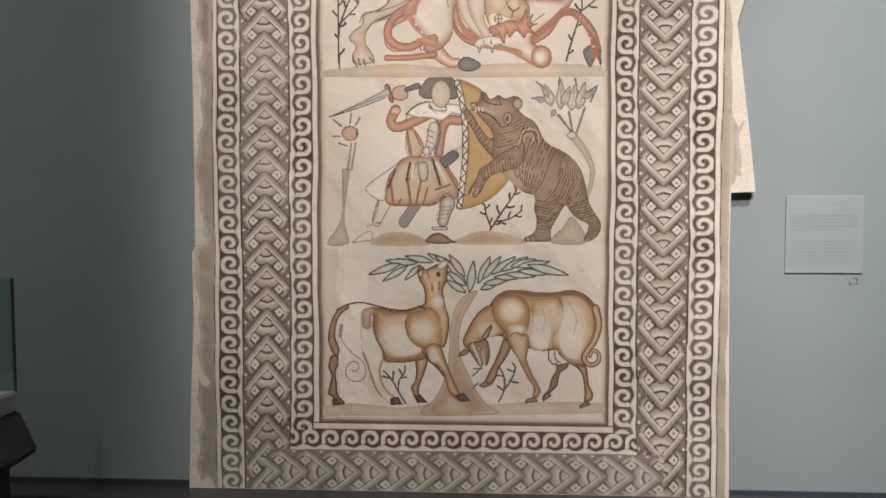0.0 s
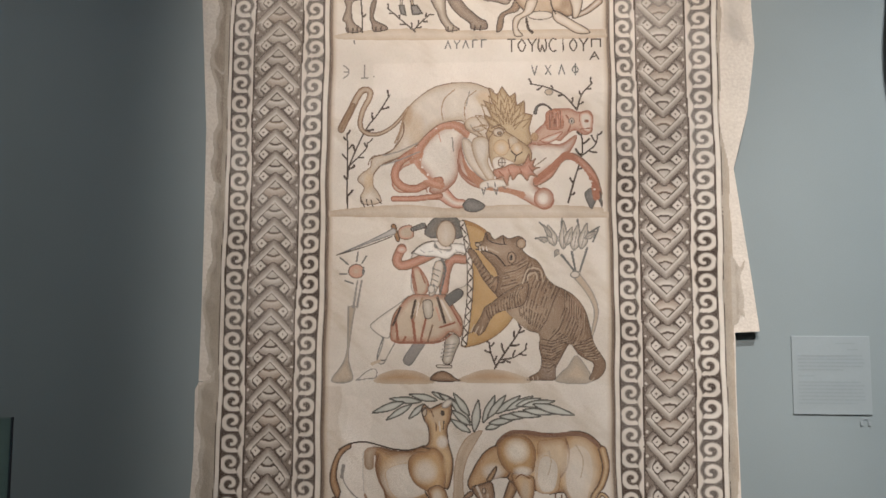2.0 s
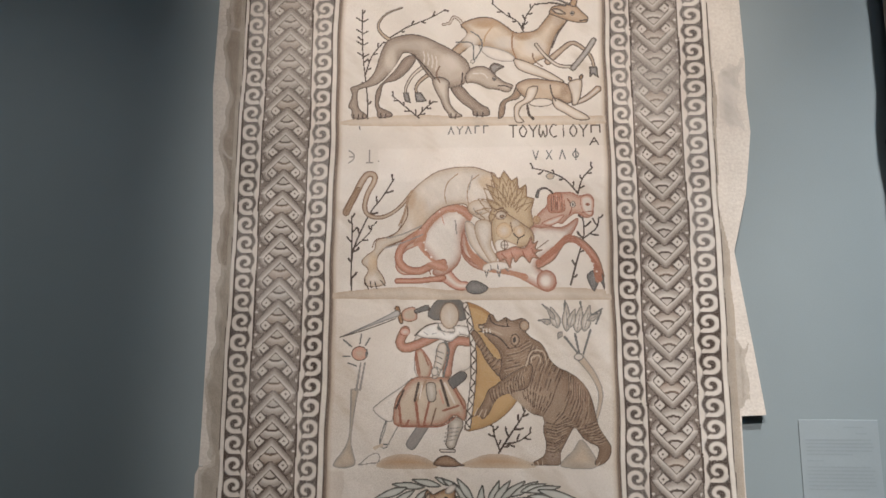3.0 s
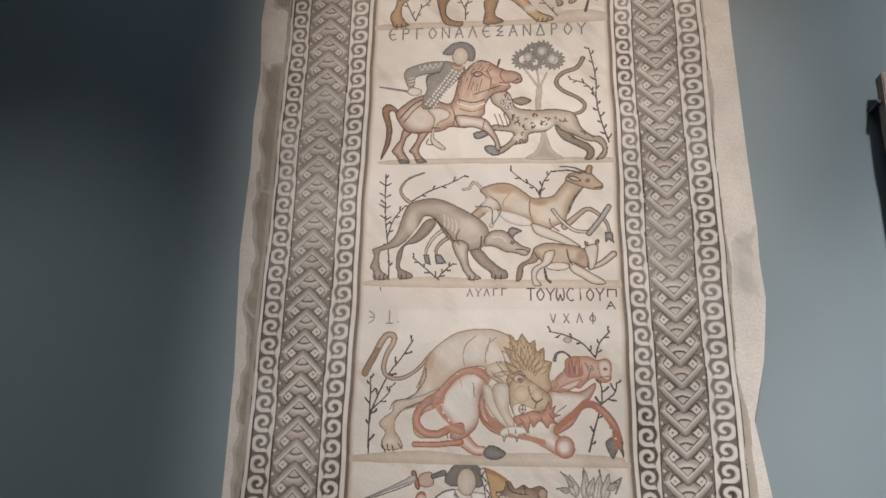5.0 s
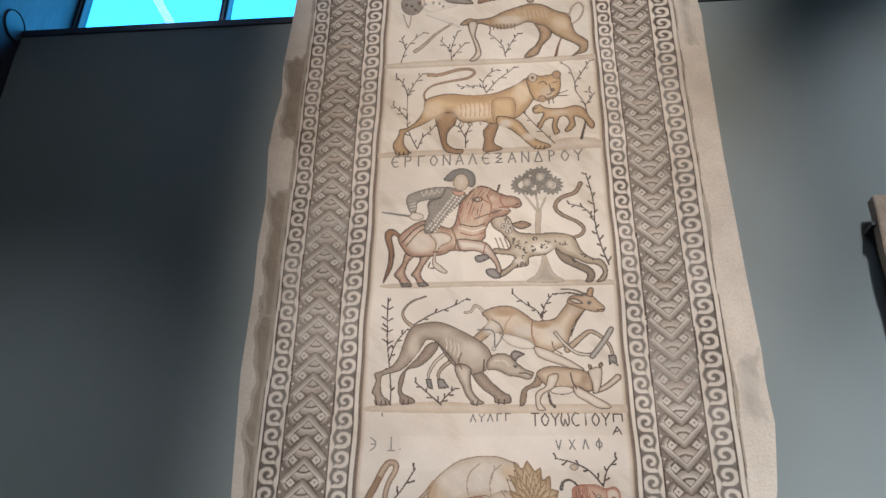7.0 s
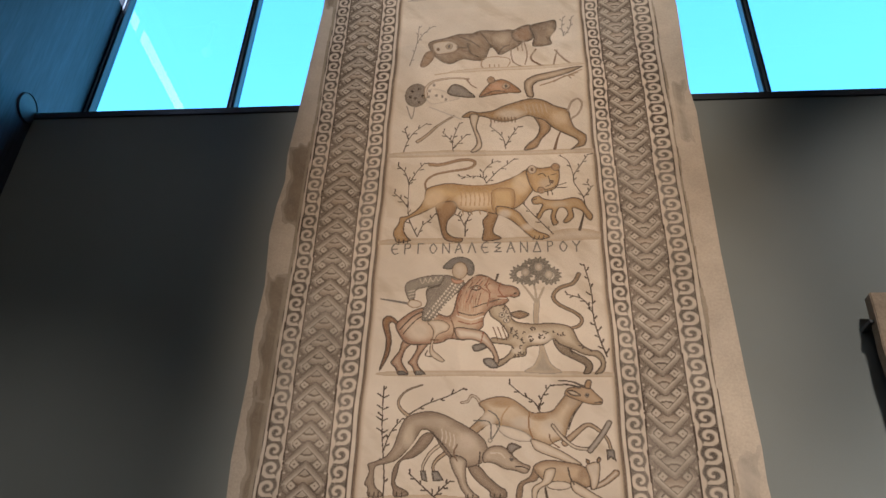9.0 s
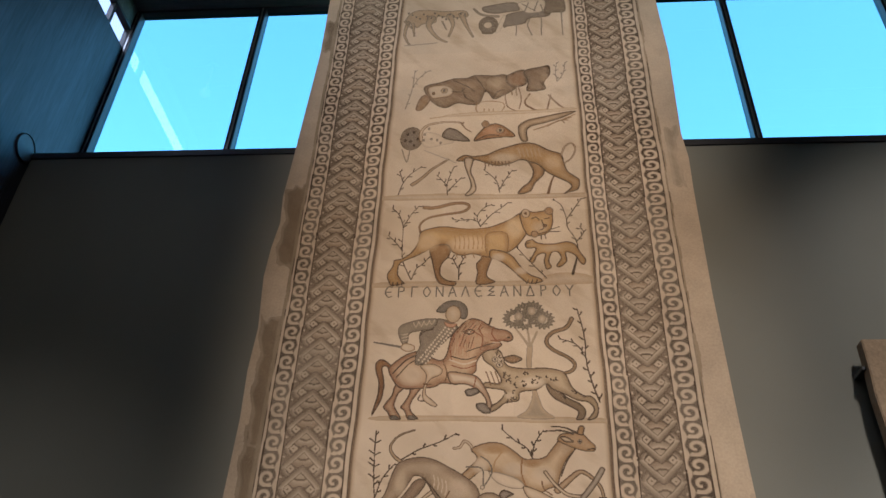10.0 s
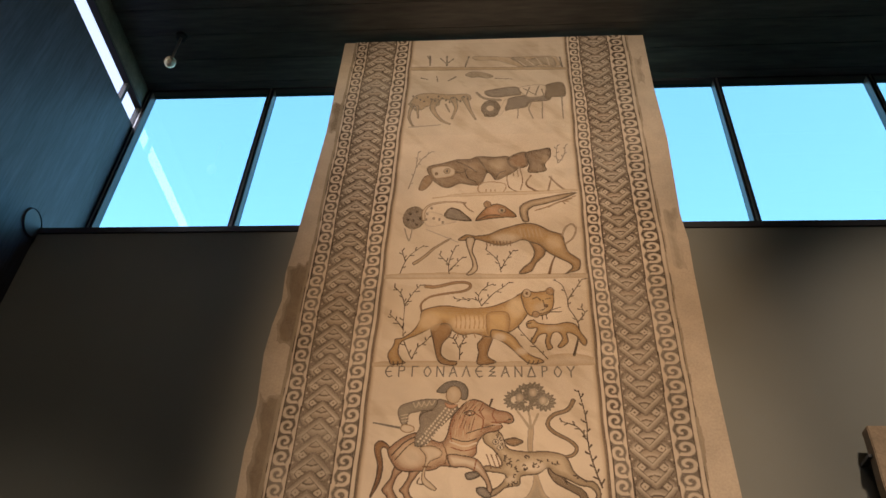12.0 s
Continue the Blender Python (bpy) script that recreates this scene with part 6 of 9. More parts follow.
sprig('sprig#4', [(-311, 3340), (-389, 3407), (-471, 3482)], colour='umber', w=8, twigs=5, size=26, seed=2)
sprig('sprig#4', [(-314, 3353), (-279, 3393), (-226, 3440)], colour='umber', w=8, twigs=5, size=26, seed=3)
sprig('sprig#4', [(301, 3856), (266, 3923), (198, 3968), (114, 4045)], colour='umber', w=8, twigs=5, size=26, seed=4)
sprig('sprig#4', [(298, 3878), (319, 3959), (370, 4033)], colour='umber', w=8, twigs=5, size=26, seed=5)
stroke('gazelle', [(-260, 3676), (-347, 3606), (-389, 3530), (-391, 3482)], 30, 17, 'sand', rim='umber', light='ivory')
stroke('gazelle', [(-225, 3626), (-302, 3571), (-331, 3522), (-320, 3481)], 32, 18, 'fawn', rim='umber', light='sand')
fill('gazelle', [(-408, 3499), (-374, 3499), (-359, 3430), (-396, 3441)], 'umber', 'slate', 'grey', soft=10, rim=7, sharp=True)
fill('gazelle', [(-341, 3495), (-301, 3498), (-263, 3440), (-329, 3434)], 'umber', 'slate', 'grey', soft=10, rim=7, sharp=True)
stroke('gazelle', [(-55, 3898), (-76, 3943), (-111, 3962), (-135, 3925), (-173, 3918)], 20, 18, 'ivory', rim='brown')
fill('gazelle', [(-69, 3913), (-10, 3946), (60, 3959), (129, 3947), (196, 3901), (246, 3860), (297, 3856), (366, 3866), (401, 3902), (438, 3949), (467, 3982), (518, 3970), (563, 3925), (526, 3882), (489, 3828), (461, 3756), (441, 3696), (390, 3675), (346, 3651), (306, 3662), (257, 3677), (234, 3705), (174, 3735), (90, 3761), (6, 3780), (-46, 3745), (-97, 3709), (-138, 3739), (-69, 3810), (-35, 3861)], 'umber', (0.33, 0.215, 0.125), (0.55, 0.44, 0.32), soft=48, rim=6)
glow('gazelle', (-11, 3809), 54, 58, 'ivory', 0.9)
glow('gazelle', (193, 3792), 82, 50, 'ivory', 0.8)
glow('gazelle', (361, 3757), 80, 64, 'ivory', 0.75)
glow('gazelle', (494, 3919), 34, 37, 'sand', 0.8)
glow('gazelle', (76, 3911), 97, 33, (0.37, 0.235, 0.13), 0.8)
glow('gazelle', (296, 3827), 61, 29, (0.36, 0.23, 0.13), 0.8)
fill('gazelle', [(40, 3776), (141, 3760), (225, 3723), (250, 3677), (156, 3678), (73, 3718)], 'grey', 'ivory', 'cream', soft=16, rim=6)
stroke('gazelle', [(239, 3857), (230, 3777), (254, 3691)], 9, 8, 'russet')
stroke('gazelle', [(117, 3895), (75, 3834), (67, 3772)], 8, 8, 'tan')
stroke('gazelle', [(-97, 3803), (-1, 3791), (5, 3680)], 9, 8, 'slate')
stroke('gazelle', [(-7, 3868), (41, 3830), (57, 3772), (25, 3708), (1, 3680)], 9, 8, 'slate')
oval('gazelle', (1, 3680), 14, 14, 'slate', 'ivory', 'ivory')
stroke('gazelle', [(349, 3722), (360, 3676), (405, 3640)], 8, 8, 'brown')
stroke('gazelle', [(555, 3918), (500, 3838), (464, 3752)], 8, 8, 'umber')
stroke('gazelle', [(439, 3668), (517, 3738), (580, 3780), (644, 3743), (689, 3686), (703, 3616)], 44, 20, 'fawn', rim='umber', light='sand')
fill('gazelle', [(675, 3630), (721, 3633), (727, 3558), (697, 3582), (676, 3565)], 'umber', 'slate', 'grey', soft=10, rim=7, sharp=True)
stroke('gazelle', [(372, 3775), (425, 3703), (498, 3643), (589, 3631)], 24, 24, 'sand', rim='umber', light='ivory')
stroke('gazelle', [(582, 3624), (655, 3715), (704, 3792)], 36, 36, (0.23, 0.19, 0.15), rim='umber', light='pale_grey')
fill('gazelle', [(240, 3691), (307, 3676), (388, 3637), (462, 3595), (531, 3542), (481, 3536), (401, 3568), (304, 3603), (255, 3635)], 'umber', 'sand', 'ivory', soft=18, rim=6)
fill('gazelle', [(450, 3972), (472, 4012), (528, 4023), (597, 4025), (644, 3976), (679, 3938), (666, 3905), (609, 3906), (549, 3922), (496, 3945)], 'umber', (0.33, 0.215, 0.125), (0.45, 0.32, 0.21), soft=24, rim=6)
leaf('gazelle', (465, 3994), (552, 3962), 34, edge='umber', mid='sand', light='ivory')
fill('gazelle', [(572, 4018), (589, 4067), (620, 4059), (606, 4006)], 'umber', 'fawn', 'tan', soft=9, rim=7)
stroke('gazelle', [(548, 4015), (470, 4035), (391, 4029)], 16, 8, 'slate', rim='umber')
stroke('gazelle', [(569, 4022), (502, 4053), (420, 4062)], 16, 8, 'slate', rim='umber')
oval('gazelle', (586, 3966), 14, 15, 'umber', 'ivory', 'ivory')
oval('gazelle', (586, 3966), 7, 7, 'black', 'black', 'black')
stroke('gazelle', [(630, 3917), (671, 3923)], 8, 8, 'umber')
stroke('hound', [(-449, 3808), (-517, 3849), (-558, 3902), (-549, 3954), (-498, 4003), (-418, 4032)], 30, 13, 'fawn', rim='umber', light='sand')
fill('hound', [(-353, 3730), (-332, 3698), (-381, 3624), (-448, 3572), (-518, 3552), (-536, 3486), (-543, 3418), (-474, 3377), (-473, 3350), (-549, 3344), (-562, 3394), (-574, 3435), (-561, 3521), (-503, 3590), (-454, 3642), (-404, 3713)], 'umber', (0.18, 0.13, 0.095), (0.28, 0.21, 0.155), soft=26, rim=6)
fill('hound', [(-130, 3531), (-64, 3530), (-11, 3472), (54, 3414), (93, 3391), (92, 3344), (7, 3345), (-5, 3381), (-64, 3425), (-110, 3479)], 'umber', (0.18, 0.13, 0.095), (0.29, 0.22, 0.16), soft=26, rim=6)
fill('hound', [(-495, 3831), (-426, 3855), (-357, 3862), (-287, 3846), (-217, 3812), (-131, 3764), (-63, 3716), (-23, 3670), (-10, 3603), (-37, 3551), (-97, 3524), (-164, 3514), (-214, 3528), (-235, 3570), (-266, 3605), (-318, 3683), (-353, 3730), (-405, 3742), (-445, 3678), (-497, 3607), (-552, 3555), (-619, 3532), (-669, 3515), (-671, 3436), (-655, 3395), (-620, 3368), (-626, 3341), (-703, 3345), (-709, 3395), (-728, 3419), (-708, 3487), (-718, 3533), (-671, 3553), (-612, 3584), (-573, 3644), (-553, 3715), (-528, 3787)], 'umber', (0.235, 0.175, 0.128), (0.41, 0.33, 0.25), soft=48, rim=6)
fill('hound', [(-238, 3570), (-191, 3590), (-137, 3562), (-137, 3500), (-130, 3432), (-100, 3382), (-58, 3345), (-130, 3335), (-143, 3359), (-170, 3399), (-190, 3450), (-214, 3494)], 'umber', (0.235, 0.175, 0.128), (0.5, 0.42, 0.33), soft=24, rim=6)
glow('hound', (-141, 3667), 75, 71, (0.5, 0.42, 0.34), 0.8)
glow('hound', (-483, 3696), 41, 86, (0.48, 0.4, 0.31), 0.75)
glow('hound', (-338, 3792), 138, 36, (0.43, 0.35, 0.27), 0.7)
stroke('hound', [(-289, 3748), (-281, 3712), (-287, 3676)], 9, 8, 'ivory')
stroke('hound', [(-264, 3737), (-257, 3701), (-263, 3662)], 9, 8, 'ivory')
stroke('hound', [(-240, 3725), (-233, 3690), (-239, 3647)], 9, 8, 'ivory')
stroke('hound', [(-216, 3714), (-209, 3679), (-215, 3633)], 9, 8, 'ivory')
stroke('hound', [(-343, 3727), (-284, 3662), (-225, 3584)], 9, 8, 'umber')
stroke('hound', [(-192, 3654), (-212, 3605), (-191, 3556)], 8, 8, 'brown')
stroke('hound', [(-57, 3610), (-64, 3527)], 9, 9, 'umber')
stroke('hound', [(-37, 3603), (-40, 3527)], 8, 8, 'ivory')
fill('hound', [(-43, 3596), (-3, 3641), (55, 3651), (105, 3629), (144, 3584), (189, 3549), (235, 3528), (207, 3484), (141, 3501), (85, 3509), (36, 3536), (-4, 3547), (-37, 3547)], 'umber', (0.235, 0.175, 0.128), (0.43, 0.345, 0.26), soft=22, rim=6)
fill('hound', [(98, 3637), (126, 3668), (185, 3643), (151, 3622), (124, 3598)], 'umber', (0.13, 0.1, 0.075), 'grey', soft=10, rim=7)
stroke('hound', [(4, 3603), (54, 3606), (87, 3577)], 9, 8, 'ivory')
oval('hound', (127, 3570), 13, 14, 'umber', 'ivory', 'ivory')
oval('hound', (127, 3570), 7, 7, 'black', 'black', 'black')
stroke('hound', [(149, 3525), (188, 3525), (221, 3511)], 8, 8, 'umber')
stroke('hound', [(-694, 3368), (-696, 3342)], 8, 8, 'umber')
stroke('hound', [(-667, 3365), (-669, 3338)], 8, 8, 'umber')
stroke('hound', [(-640, 3368), (-642, 3341)], 8, 8, 'umber')
stroke('hound', [(-534, 3371), (-536, 3344)], 8, 8, 'umber')
stroke('hound', [(-504, 3371), (-506, 3344)], 8, 8, 'umber')
stroke('hound', [(-123, 3362), (-127, 3335)], 8, 8, 'umber')
stroke('hound', [(-97, 3358), (-101, 3332)], 8, 8, 'umber')
stroke('hound', [(27, 3368), (24, 3341)], 8, 8, 'umber')
stroke('hound', [(60, 3367), (56, 3341)], 8, 8, 'umber')
fill('fox', [(254, 3524), (286, 3490), (264, 3443), (198, 3420), (183, 3347), (147, 3327), (152, 3397), (173, 3437), (226, 3470)], 'umber', (0.2, 0.14, 0.095), 'fawn', soft=20, rim=6)
stroke('fox', [(315, 3403), (325, 3346), (346, 3323)], 14, 18, 'umber')
fill('fox', [(247, 3518), (285, 3555), (352, 3568), (433, 3557), (514, 3543), (564, 3508), (575, 3427), (541, 3408), (491, 3435), (458, 3418), (386, 3405), (329, 3436), (291, 3456)], 'umber', (0.26, 0.17, 0.105), (0.46, 0.345, 0.235), soft=32, rim=6)
oval('fox', (393, 3419), 72, 27, 'umber', 'ivory', 'cream')
fill('fox', [(319, 3510), (379, 3516), (352, 3436), (285, 3396), (270, 3347), (297, 3304), (249, 3301), (235, 3363), (247, 3413), (297, 3446)], 'umber', 'sand', 'ivory', soft=16, rim=6)
fill('fox', [(460, 3448), (510, 3428), (584, 3381), (654, 3338), (665, 3309), (595, 3309), (534, 3345), (469, 3388)], 'umber', 'sand', 'ivory', soft=16, rim=6)
glow('fox', (527, 3481), 32, 40, (0.24, 0.155, 0.095), 0.6)
glow('fox', (431, 3516), 53, 27, 'sand', 0.6)
stroke('fox', [(448, 3523), (458, 3468), (478, 3428)], 9, 8, 'umber')
stroke('fox', [(580, 3407), (653, 3440), (719, 3493)], 28, 44, 'fawn', rim='umber', light='ivory')
fill('fox', [(549, 3529), (577, 3552), (630, 3555), (627, 3477), (605, 3407), (573, 3401), (567, 3461)], 'umber', 'sand', 'ivory', soft=16, rim=6)
leaf('fox', (573, 3542), (553, 3576), 26, edge='umber', mid='fawn', light='tan')
leaf('fox', (619, 3548), (635, 3589), 26, edge='umber', mid='fawn', light='tan')

# rider as plain shapes, horse, leopard and tree
fill('ground_strip#5', [(-647, 4123), (-57, 4127), (748, 4117), (746, 4082), (-57, 4090), (-645, 4092)], 'mortar', 'sand', 'ivory', soft=40, rim=0)
fill('oak_tree', [(288, 4623), (324, 4622), (312, 4455), (340, 4305), (379, 4177), (441, 4113), (218, 4117), (278, 4176), (310, 4289), (280, 4456)], 'grey', 'sand', 'mortar', soft=24)
stroke('oak_tree', [(298, 4618), (248, 4698), (218, 4743)], 21, 13, 'mortar')
stroke('oak_tree', [(306, 4618), (294, 4731)], 21, 14, 'mortar')
stroke('oak_tree', [(313, 4626), (354, 4721)], 18, 14, 'mortar')
leaf('oak_tree', (227, 4809), (271, 4775), 26, edge=(0.16, 0.14, 0.115), mid=(0.23, 0.2, 0.16), light=(0.27, 0.24, 0.19))
leaf('oak_tree', (219, 4802), (245, 4753), 26, edge=(0.16, 0.14, 0.115), mid=(0.23, 0.2, 0.16), light=(0.27, 0.24, 0.19))
leaf('oak_tree', (208, 4799), (212, 4743), 26, edge=(0.16, 0.14, 0.115), mid=(0.23, 0.2, 0.16), light=(0.27, 0.24, 0.19))
leaf('oak_tree', (198, 4800), (178, 4748), 26, edge=(0.16, 0.14, 0.115), mid=(0.23, 0.2, 0.16), light=(0.27, 0.24, 0.19))
leaf('oak_tree', (189, 4806), (149, 4765), 26, edge=(0.16, 0.14, 0.115), mid=(0.23, 0.2, 0.16), light=(0.27, 0.24, 0.19))
leaf('oak_tree', (182, 4814), (130, 4793), 26, edge=(0.16, 0.14, 0.115), mid=(0.23, 0.2, 0.16), light=(0.27, 0.24, 0.19))
leaf('oak_tree', (181, 4825), (124, 4826), 26, edge=(0.16, 0.14, 0.115), mid=(0.23, 0.2, 0.16), light=(0.27, 0.24, 0.19))
leaf('oak_tree', (183, 4836), (133, 4860), 26, edge=(0.16, 0.14, 0.115), mid=(0.23, 0.2, 0.16), light=(0.27, 0.24, 0.19))
leaf('oak_tree', (190, 4844), (154, 4887), 26, edge=(0.16, 0.14, 0.115), mid=(0.23, 0.2, 0.16), light=(0.27, 0.24, 0.19))
leaf('oak_tree', (200, 4849), (185, 4904), 26, edge=(0.16, 0.14, 0.115), mid=(0.23, 0.2, 0.16), light=(0.27, 0.24, 0.19))
leaf('oak_tree', (211, 4850), (219, 4907), 26, edge=(0.16, 0.14, 0.115), mid=(0.23, 0.2, 0.16), light=(0.27, 0.24, 0.19))
leaf('oak_tree', (221, 4847), (252, 4895), 26, edge=(0.16, 0.14, 0.115), mid=(0.23, 0.2, 0.16), light=(0.27, 0.24, 0.19))
leaf('oak_tree', (229, 4839), (276, 4871), 26, edge=(0.16, 0.14, 0.115), mid=(0.23, 0.2, 0.16), light=(0.27, 0.24, 0.19))
leaf('oak_tree', (233, 4829), (288, 4839), 26, edge=(0.16, 0.14, 0.115), mid=(0.23, 0.2, 0.16), light=(0.27, 0.24, 0.19))
leaf('oak_tree', (232, 4818), (287, 4805), 26, edge=(0.16, 0.14, 0.115), mid=(0.23, 0.2, 0.16), light=(0.27, 0.24, 0.19))
leaf('oak_tree', (297, 4807), (347, 4817), 26, edge=(0.16, 0.14, 0.115), mid=(0.23, 0.2, 0.16), light=(0.27, 0.24, 0.19))
leaf('oak_tree', (296, 4796), (344, 4782), 26, edge=(0.16, 0.14, 0.115), mid=(0.23, 0.2, 0.16), light=(0.27, 0.24, 0.19))
leaf('oak_tree', (290, 4787), (325, 4752), 26, edge=(0.16, 0.14, 0.115), mid=(0.23, 0.2, 0.16), light=(0.27, 0.24, 0.19))
leaf('oak_tree', (281, 4781), (295, 4734), 26, edge=(0.16, 0.14, 0.115), mid=(0.23, 0.2, 0.16), light=(0.27, 0.24, 0.19))
leaf('oak_tree', (269, 4780), (260, 4731), 26, edge=(0.16, 0.14, 0.115), mid=(0.23, 0.2, 0.16), light=(0.27, 0.24, 0.19))
leaf('oak_tree', (259, 4784), (228, 4745), 26, edge=(0.16, 0.14, 0.115), mid=(0.23, 0.2, 0.16), light=(0.27, 0.24, 0.19))
leaf('oak_tree', (252, 4793), (206, 4772), 26, edge=(0.16, 0.14, 0.115), mid=(0.23, 0.2, 0.16), light=(0.27, 0.24, 0.19))
leaf('oak_tree', (250, 4804), (200, 4806), 26, edge=(0.16, 0.14, 0.115), mid=(0.23, 0.2, 0.16), light=(0.27, 0.24, 0.19))
leaf('oak_tree', (254, 4815), (211, 4840), 26, edge=(0.16, 0.14, 0.115), mid=(0.23, 0.2, 0.16), light=(0.27, 0.24, 0.19))
leaf('oak_tree', (262, 4823), (236, 4866), 26, edge=(0.16, 0.14, 0.115), mid=(0.23, 0.2, 0.16), light=(0.27, 0.24, 0.19))
leaf('oak_tree', (273, 4826), (270, 4877), 26, edge=(0.16, 0.14, 0.115), mid=(0.23, 0.2, 0.16), light=(0.27, 0.24, 0.19))
leaf('oak_tree', (284, 4824), (305, 4871), 26, edge=(0.16, 0.14, 0.115), mid=(0.23, 0.2, 0.16), light=(0.27, 0.24, 0.19))
leaf('oak_tree', (293, 4818), (333, 4849), 26, edge=(0.16, 0.14, 0.115), mid=(0.23, 0.2, 0.16), light=(0.27, 0.24, 0.19))
leaf('oak_tree', (336, 4862), (352, 4811), 26, edge=(0.16, 0.14, 0.115), mid=(0.23, 0.2, 0.16), light=(0.27, 0.24, 0.19))
leaf('oak_tree', (325, 4861), (317, 4808), 26, edge=(0.16, 0.14, 0.115), mid=(0.23, 0.2, 0.16), light=(0.27, 0.24, 0.19))
leaf('oak_tree', (315, 4864), (285, 4819), 26, edge=(0.16, 0.14, 0.115), mid=(0.23, 0.2, 0.16), light=(0.27, 0.24, 0.19))
leaf('oak_tree', (307, 4872), (261, 4844), 26, edge=(0.16, 0.14, 0.115), mid=(0.23, 0.2, 0.16), light=(0.27, 0.24, 0.19))
leaf('oak_tree', (304, 4883), (250, 4877), 26, edge=(0.16, 0.14, 0.115), mid=(0.23, 0.2, 0.16), light=(0.27, 0.24, 0.19))
leaf('oak_tree', (305, 4894), (255, 4912), 26, edge=(0.16, 0.14, 0.115), mid=(0.23, 0.2, 0.16), light=(0.27, 0.24, 0.19))
leaf('oak_tree', (312, 4903), (275, 4942), 26, edge=(0.16, 0.14, 0.115), mid=(0.23, 0.2, 0.16), light=(0.27, 0.24, 0.19))
leaf('oak_tree', (321, 4909), (305, 4961), 26, edge=(0.16, 0.14, 0.115), mid=(0.23, 0.2, 0.16), light=(0.27, 0.24, 0.19))
leaf('oak_tree', (332, 4910), (341, 4965), 26, edge=(0.16, 0.14, 0.115), mid=(0.23, 0.2, 0.16), light=(0.27, 0.24, 0.19))
leaf('oak_tree', (343, 4907), (373, 4953), 26, edge=(0.16, 0.14, 0.115), mid=(0.23, 0.2, 0.16), light=(0.27, 0.24, 0.19))
leaf('oak_tree', (350, 4899), (397, 4927), 26, edge=(0.16, 0.14, 0.115), mid=(0.23, 0.2, 0.16), light=(0.27, 0.24, 0.19))
leaf('oak_tree', (354, 4888), (407, 4894), 26, edge=(0.16, 0.14, 0.115), mid=(0.23, 0.2, 0.16), light=(0.27, 0.24, 0.19))
leaf('oak_tree', (352, 4877), (402, 4859), 26, edge=(0.16, 0.14, 0.115), mid=(0.23, 0.2, 0.16), light=(0.27, 0.24, 0.19))
leaf('oak_tree', (346, 4868), (382, 4830), 26, edge=(0.16, 0.14, 0.115), mid=(0.23, 0.2, 0.16), light=(0.27, 0.24, 0.19))
leaf('oak_tree', (382, 4795), (342, 4759), 26, edge=(0.16, 0.14, 0.115), mid=(0.23, 0.2, 0.16), light=(0.27, 0.24, 0.19))
leaf('oak_tree', (377, 4804), (326, 4789), 26, edge=(0.16, 0.14, 0.115), mid=(0.23, 0.2, 0.16), light=(0.27, 0.24, 0.19))
leaf('oak_tree', (377, 4815), (324, 4823), 26, edge=(0.16, 0.14, 0.115), mid=(0.23, 0.2, 0.16), light=(0.27, 0.24, 0.19))
leaf('oak_tree', (381, 4826), (338, 4855), 26, edge=(0.16, 0.14, 0.115), mid=(0.23, 0.2, 0.16), light=(0.27, 0.24, 0.19))
leaf('oak_tree', (389, 4833), (364, 4879), 26, edge=(0.16, 0.14, 0.115), mid=(0.23, 0.2, 0.16), light=(0.27, 0.24, 0.19))
leaf('oak_tree', (400, 4836), (398, 4890), 26, edge=(0.16, 0.14, 0.115), mid=(0.23, 0.2, 0.16), light=(0.27, 0.24, 0.19))
leaf('oak_tree', (411, 4835), (432, 4885), 26, edge=(0.16, 0.14, 0.115), mid=(0.23, 0.2, 0.16), light=(0.27, 0.24, 0.19))
leaf('oak_tree', (420, 4829), (460, 4865), 26, edge=(0.16, 0.14, 0.115), mid=(0.23, 0.2, 0.16), light=(0.27, 0.24, 0.19))
leaf('oak_tree', (425, 4819), (476, 4835), 26, edge=(0.16, 0.14, 0.115), mid=(0.23, 0.2, 0.16), light=(0.27, 0.24, 0.19))
leaf('oak_tree', (425, 4808), (477, 4801), 26, edge=(0.16, 0.14, 0.115), mid=(0.23, 0.2, 0.16), light=(0.27, 0.24, 0.19))
leaf('oak_tree', (421, 4798), (463, 4769), 26, edge=(0.16, 0.14, 0.115), mid=(0.23, 0.2, 0.16), light=(0.27, 0.24, 0.19))
leaf('oak_tree', (413, 4791), (437, 4745), 26, edge=(0.16, 0.14, 0.115), mid=(0.23, 0.2, 0.16), light=(0.27, 0.24, 0.19))
leaf('oak_tree', (402, 4787), (404, 4735), 26, edge=(0.16, 0.14, 0.115), mid=(0.23, 0.2, 0.16), light=(0.27, 0.24, 0.19))
leaf('oak_tree', (391, 4789), (370, 4740), 26, edge=(0.16, 0.14, 0.115), mid=(0.23, 0.2, 0.16), light=(0.27, 0.24, 0.19))
leaf('oak_tree', (280, 4905), (298, 4948), 26, edge=(0.16, 0.14, 0.115), mid=(0.23, 0.2, 0.16), light=(0.27, 0.24, 0.19))
leaf('oak_tree', (289, 4899), (325, 4927), 26, edge=(0.16, 0.14, 0.115), mid=(0.23, 0.2, 0.16), light=(0.27, 0.24, 0.19))
leaf('oak_tree', (293, 4889), (338, 4895), 26, edge=(0.16, 0.14, 0.115), mid=(0.23, 0.2, 0.16), light=(0.27, 0.24, 0.19))
leaf('oak_tree', (292, 4878), (333, 4861), 26, edge=(0.16, 0.14, 0.115), mid=(0.23, 0.2, 0.16), light=(0.27, 0.24, 0.19))
leaf('oak_tree', (285, 4869), (312, 4834), 26, edge=(0.16, 0.14, 0.115), mid=(0.23, 0.2, 0.16), light=(0.27, 0.24, 0.19))
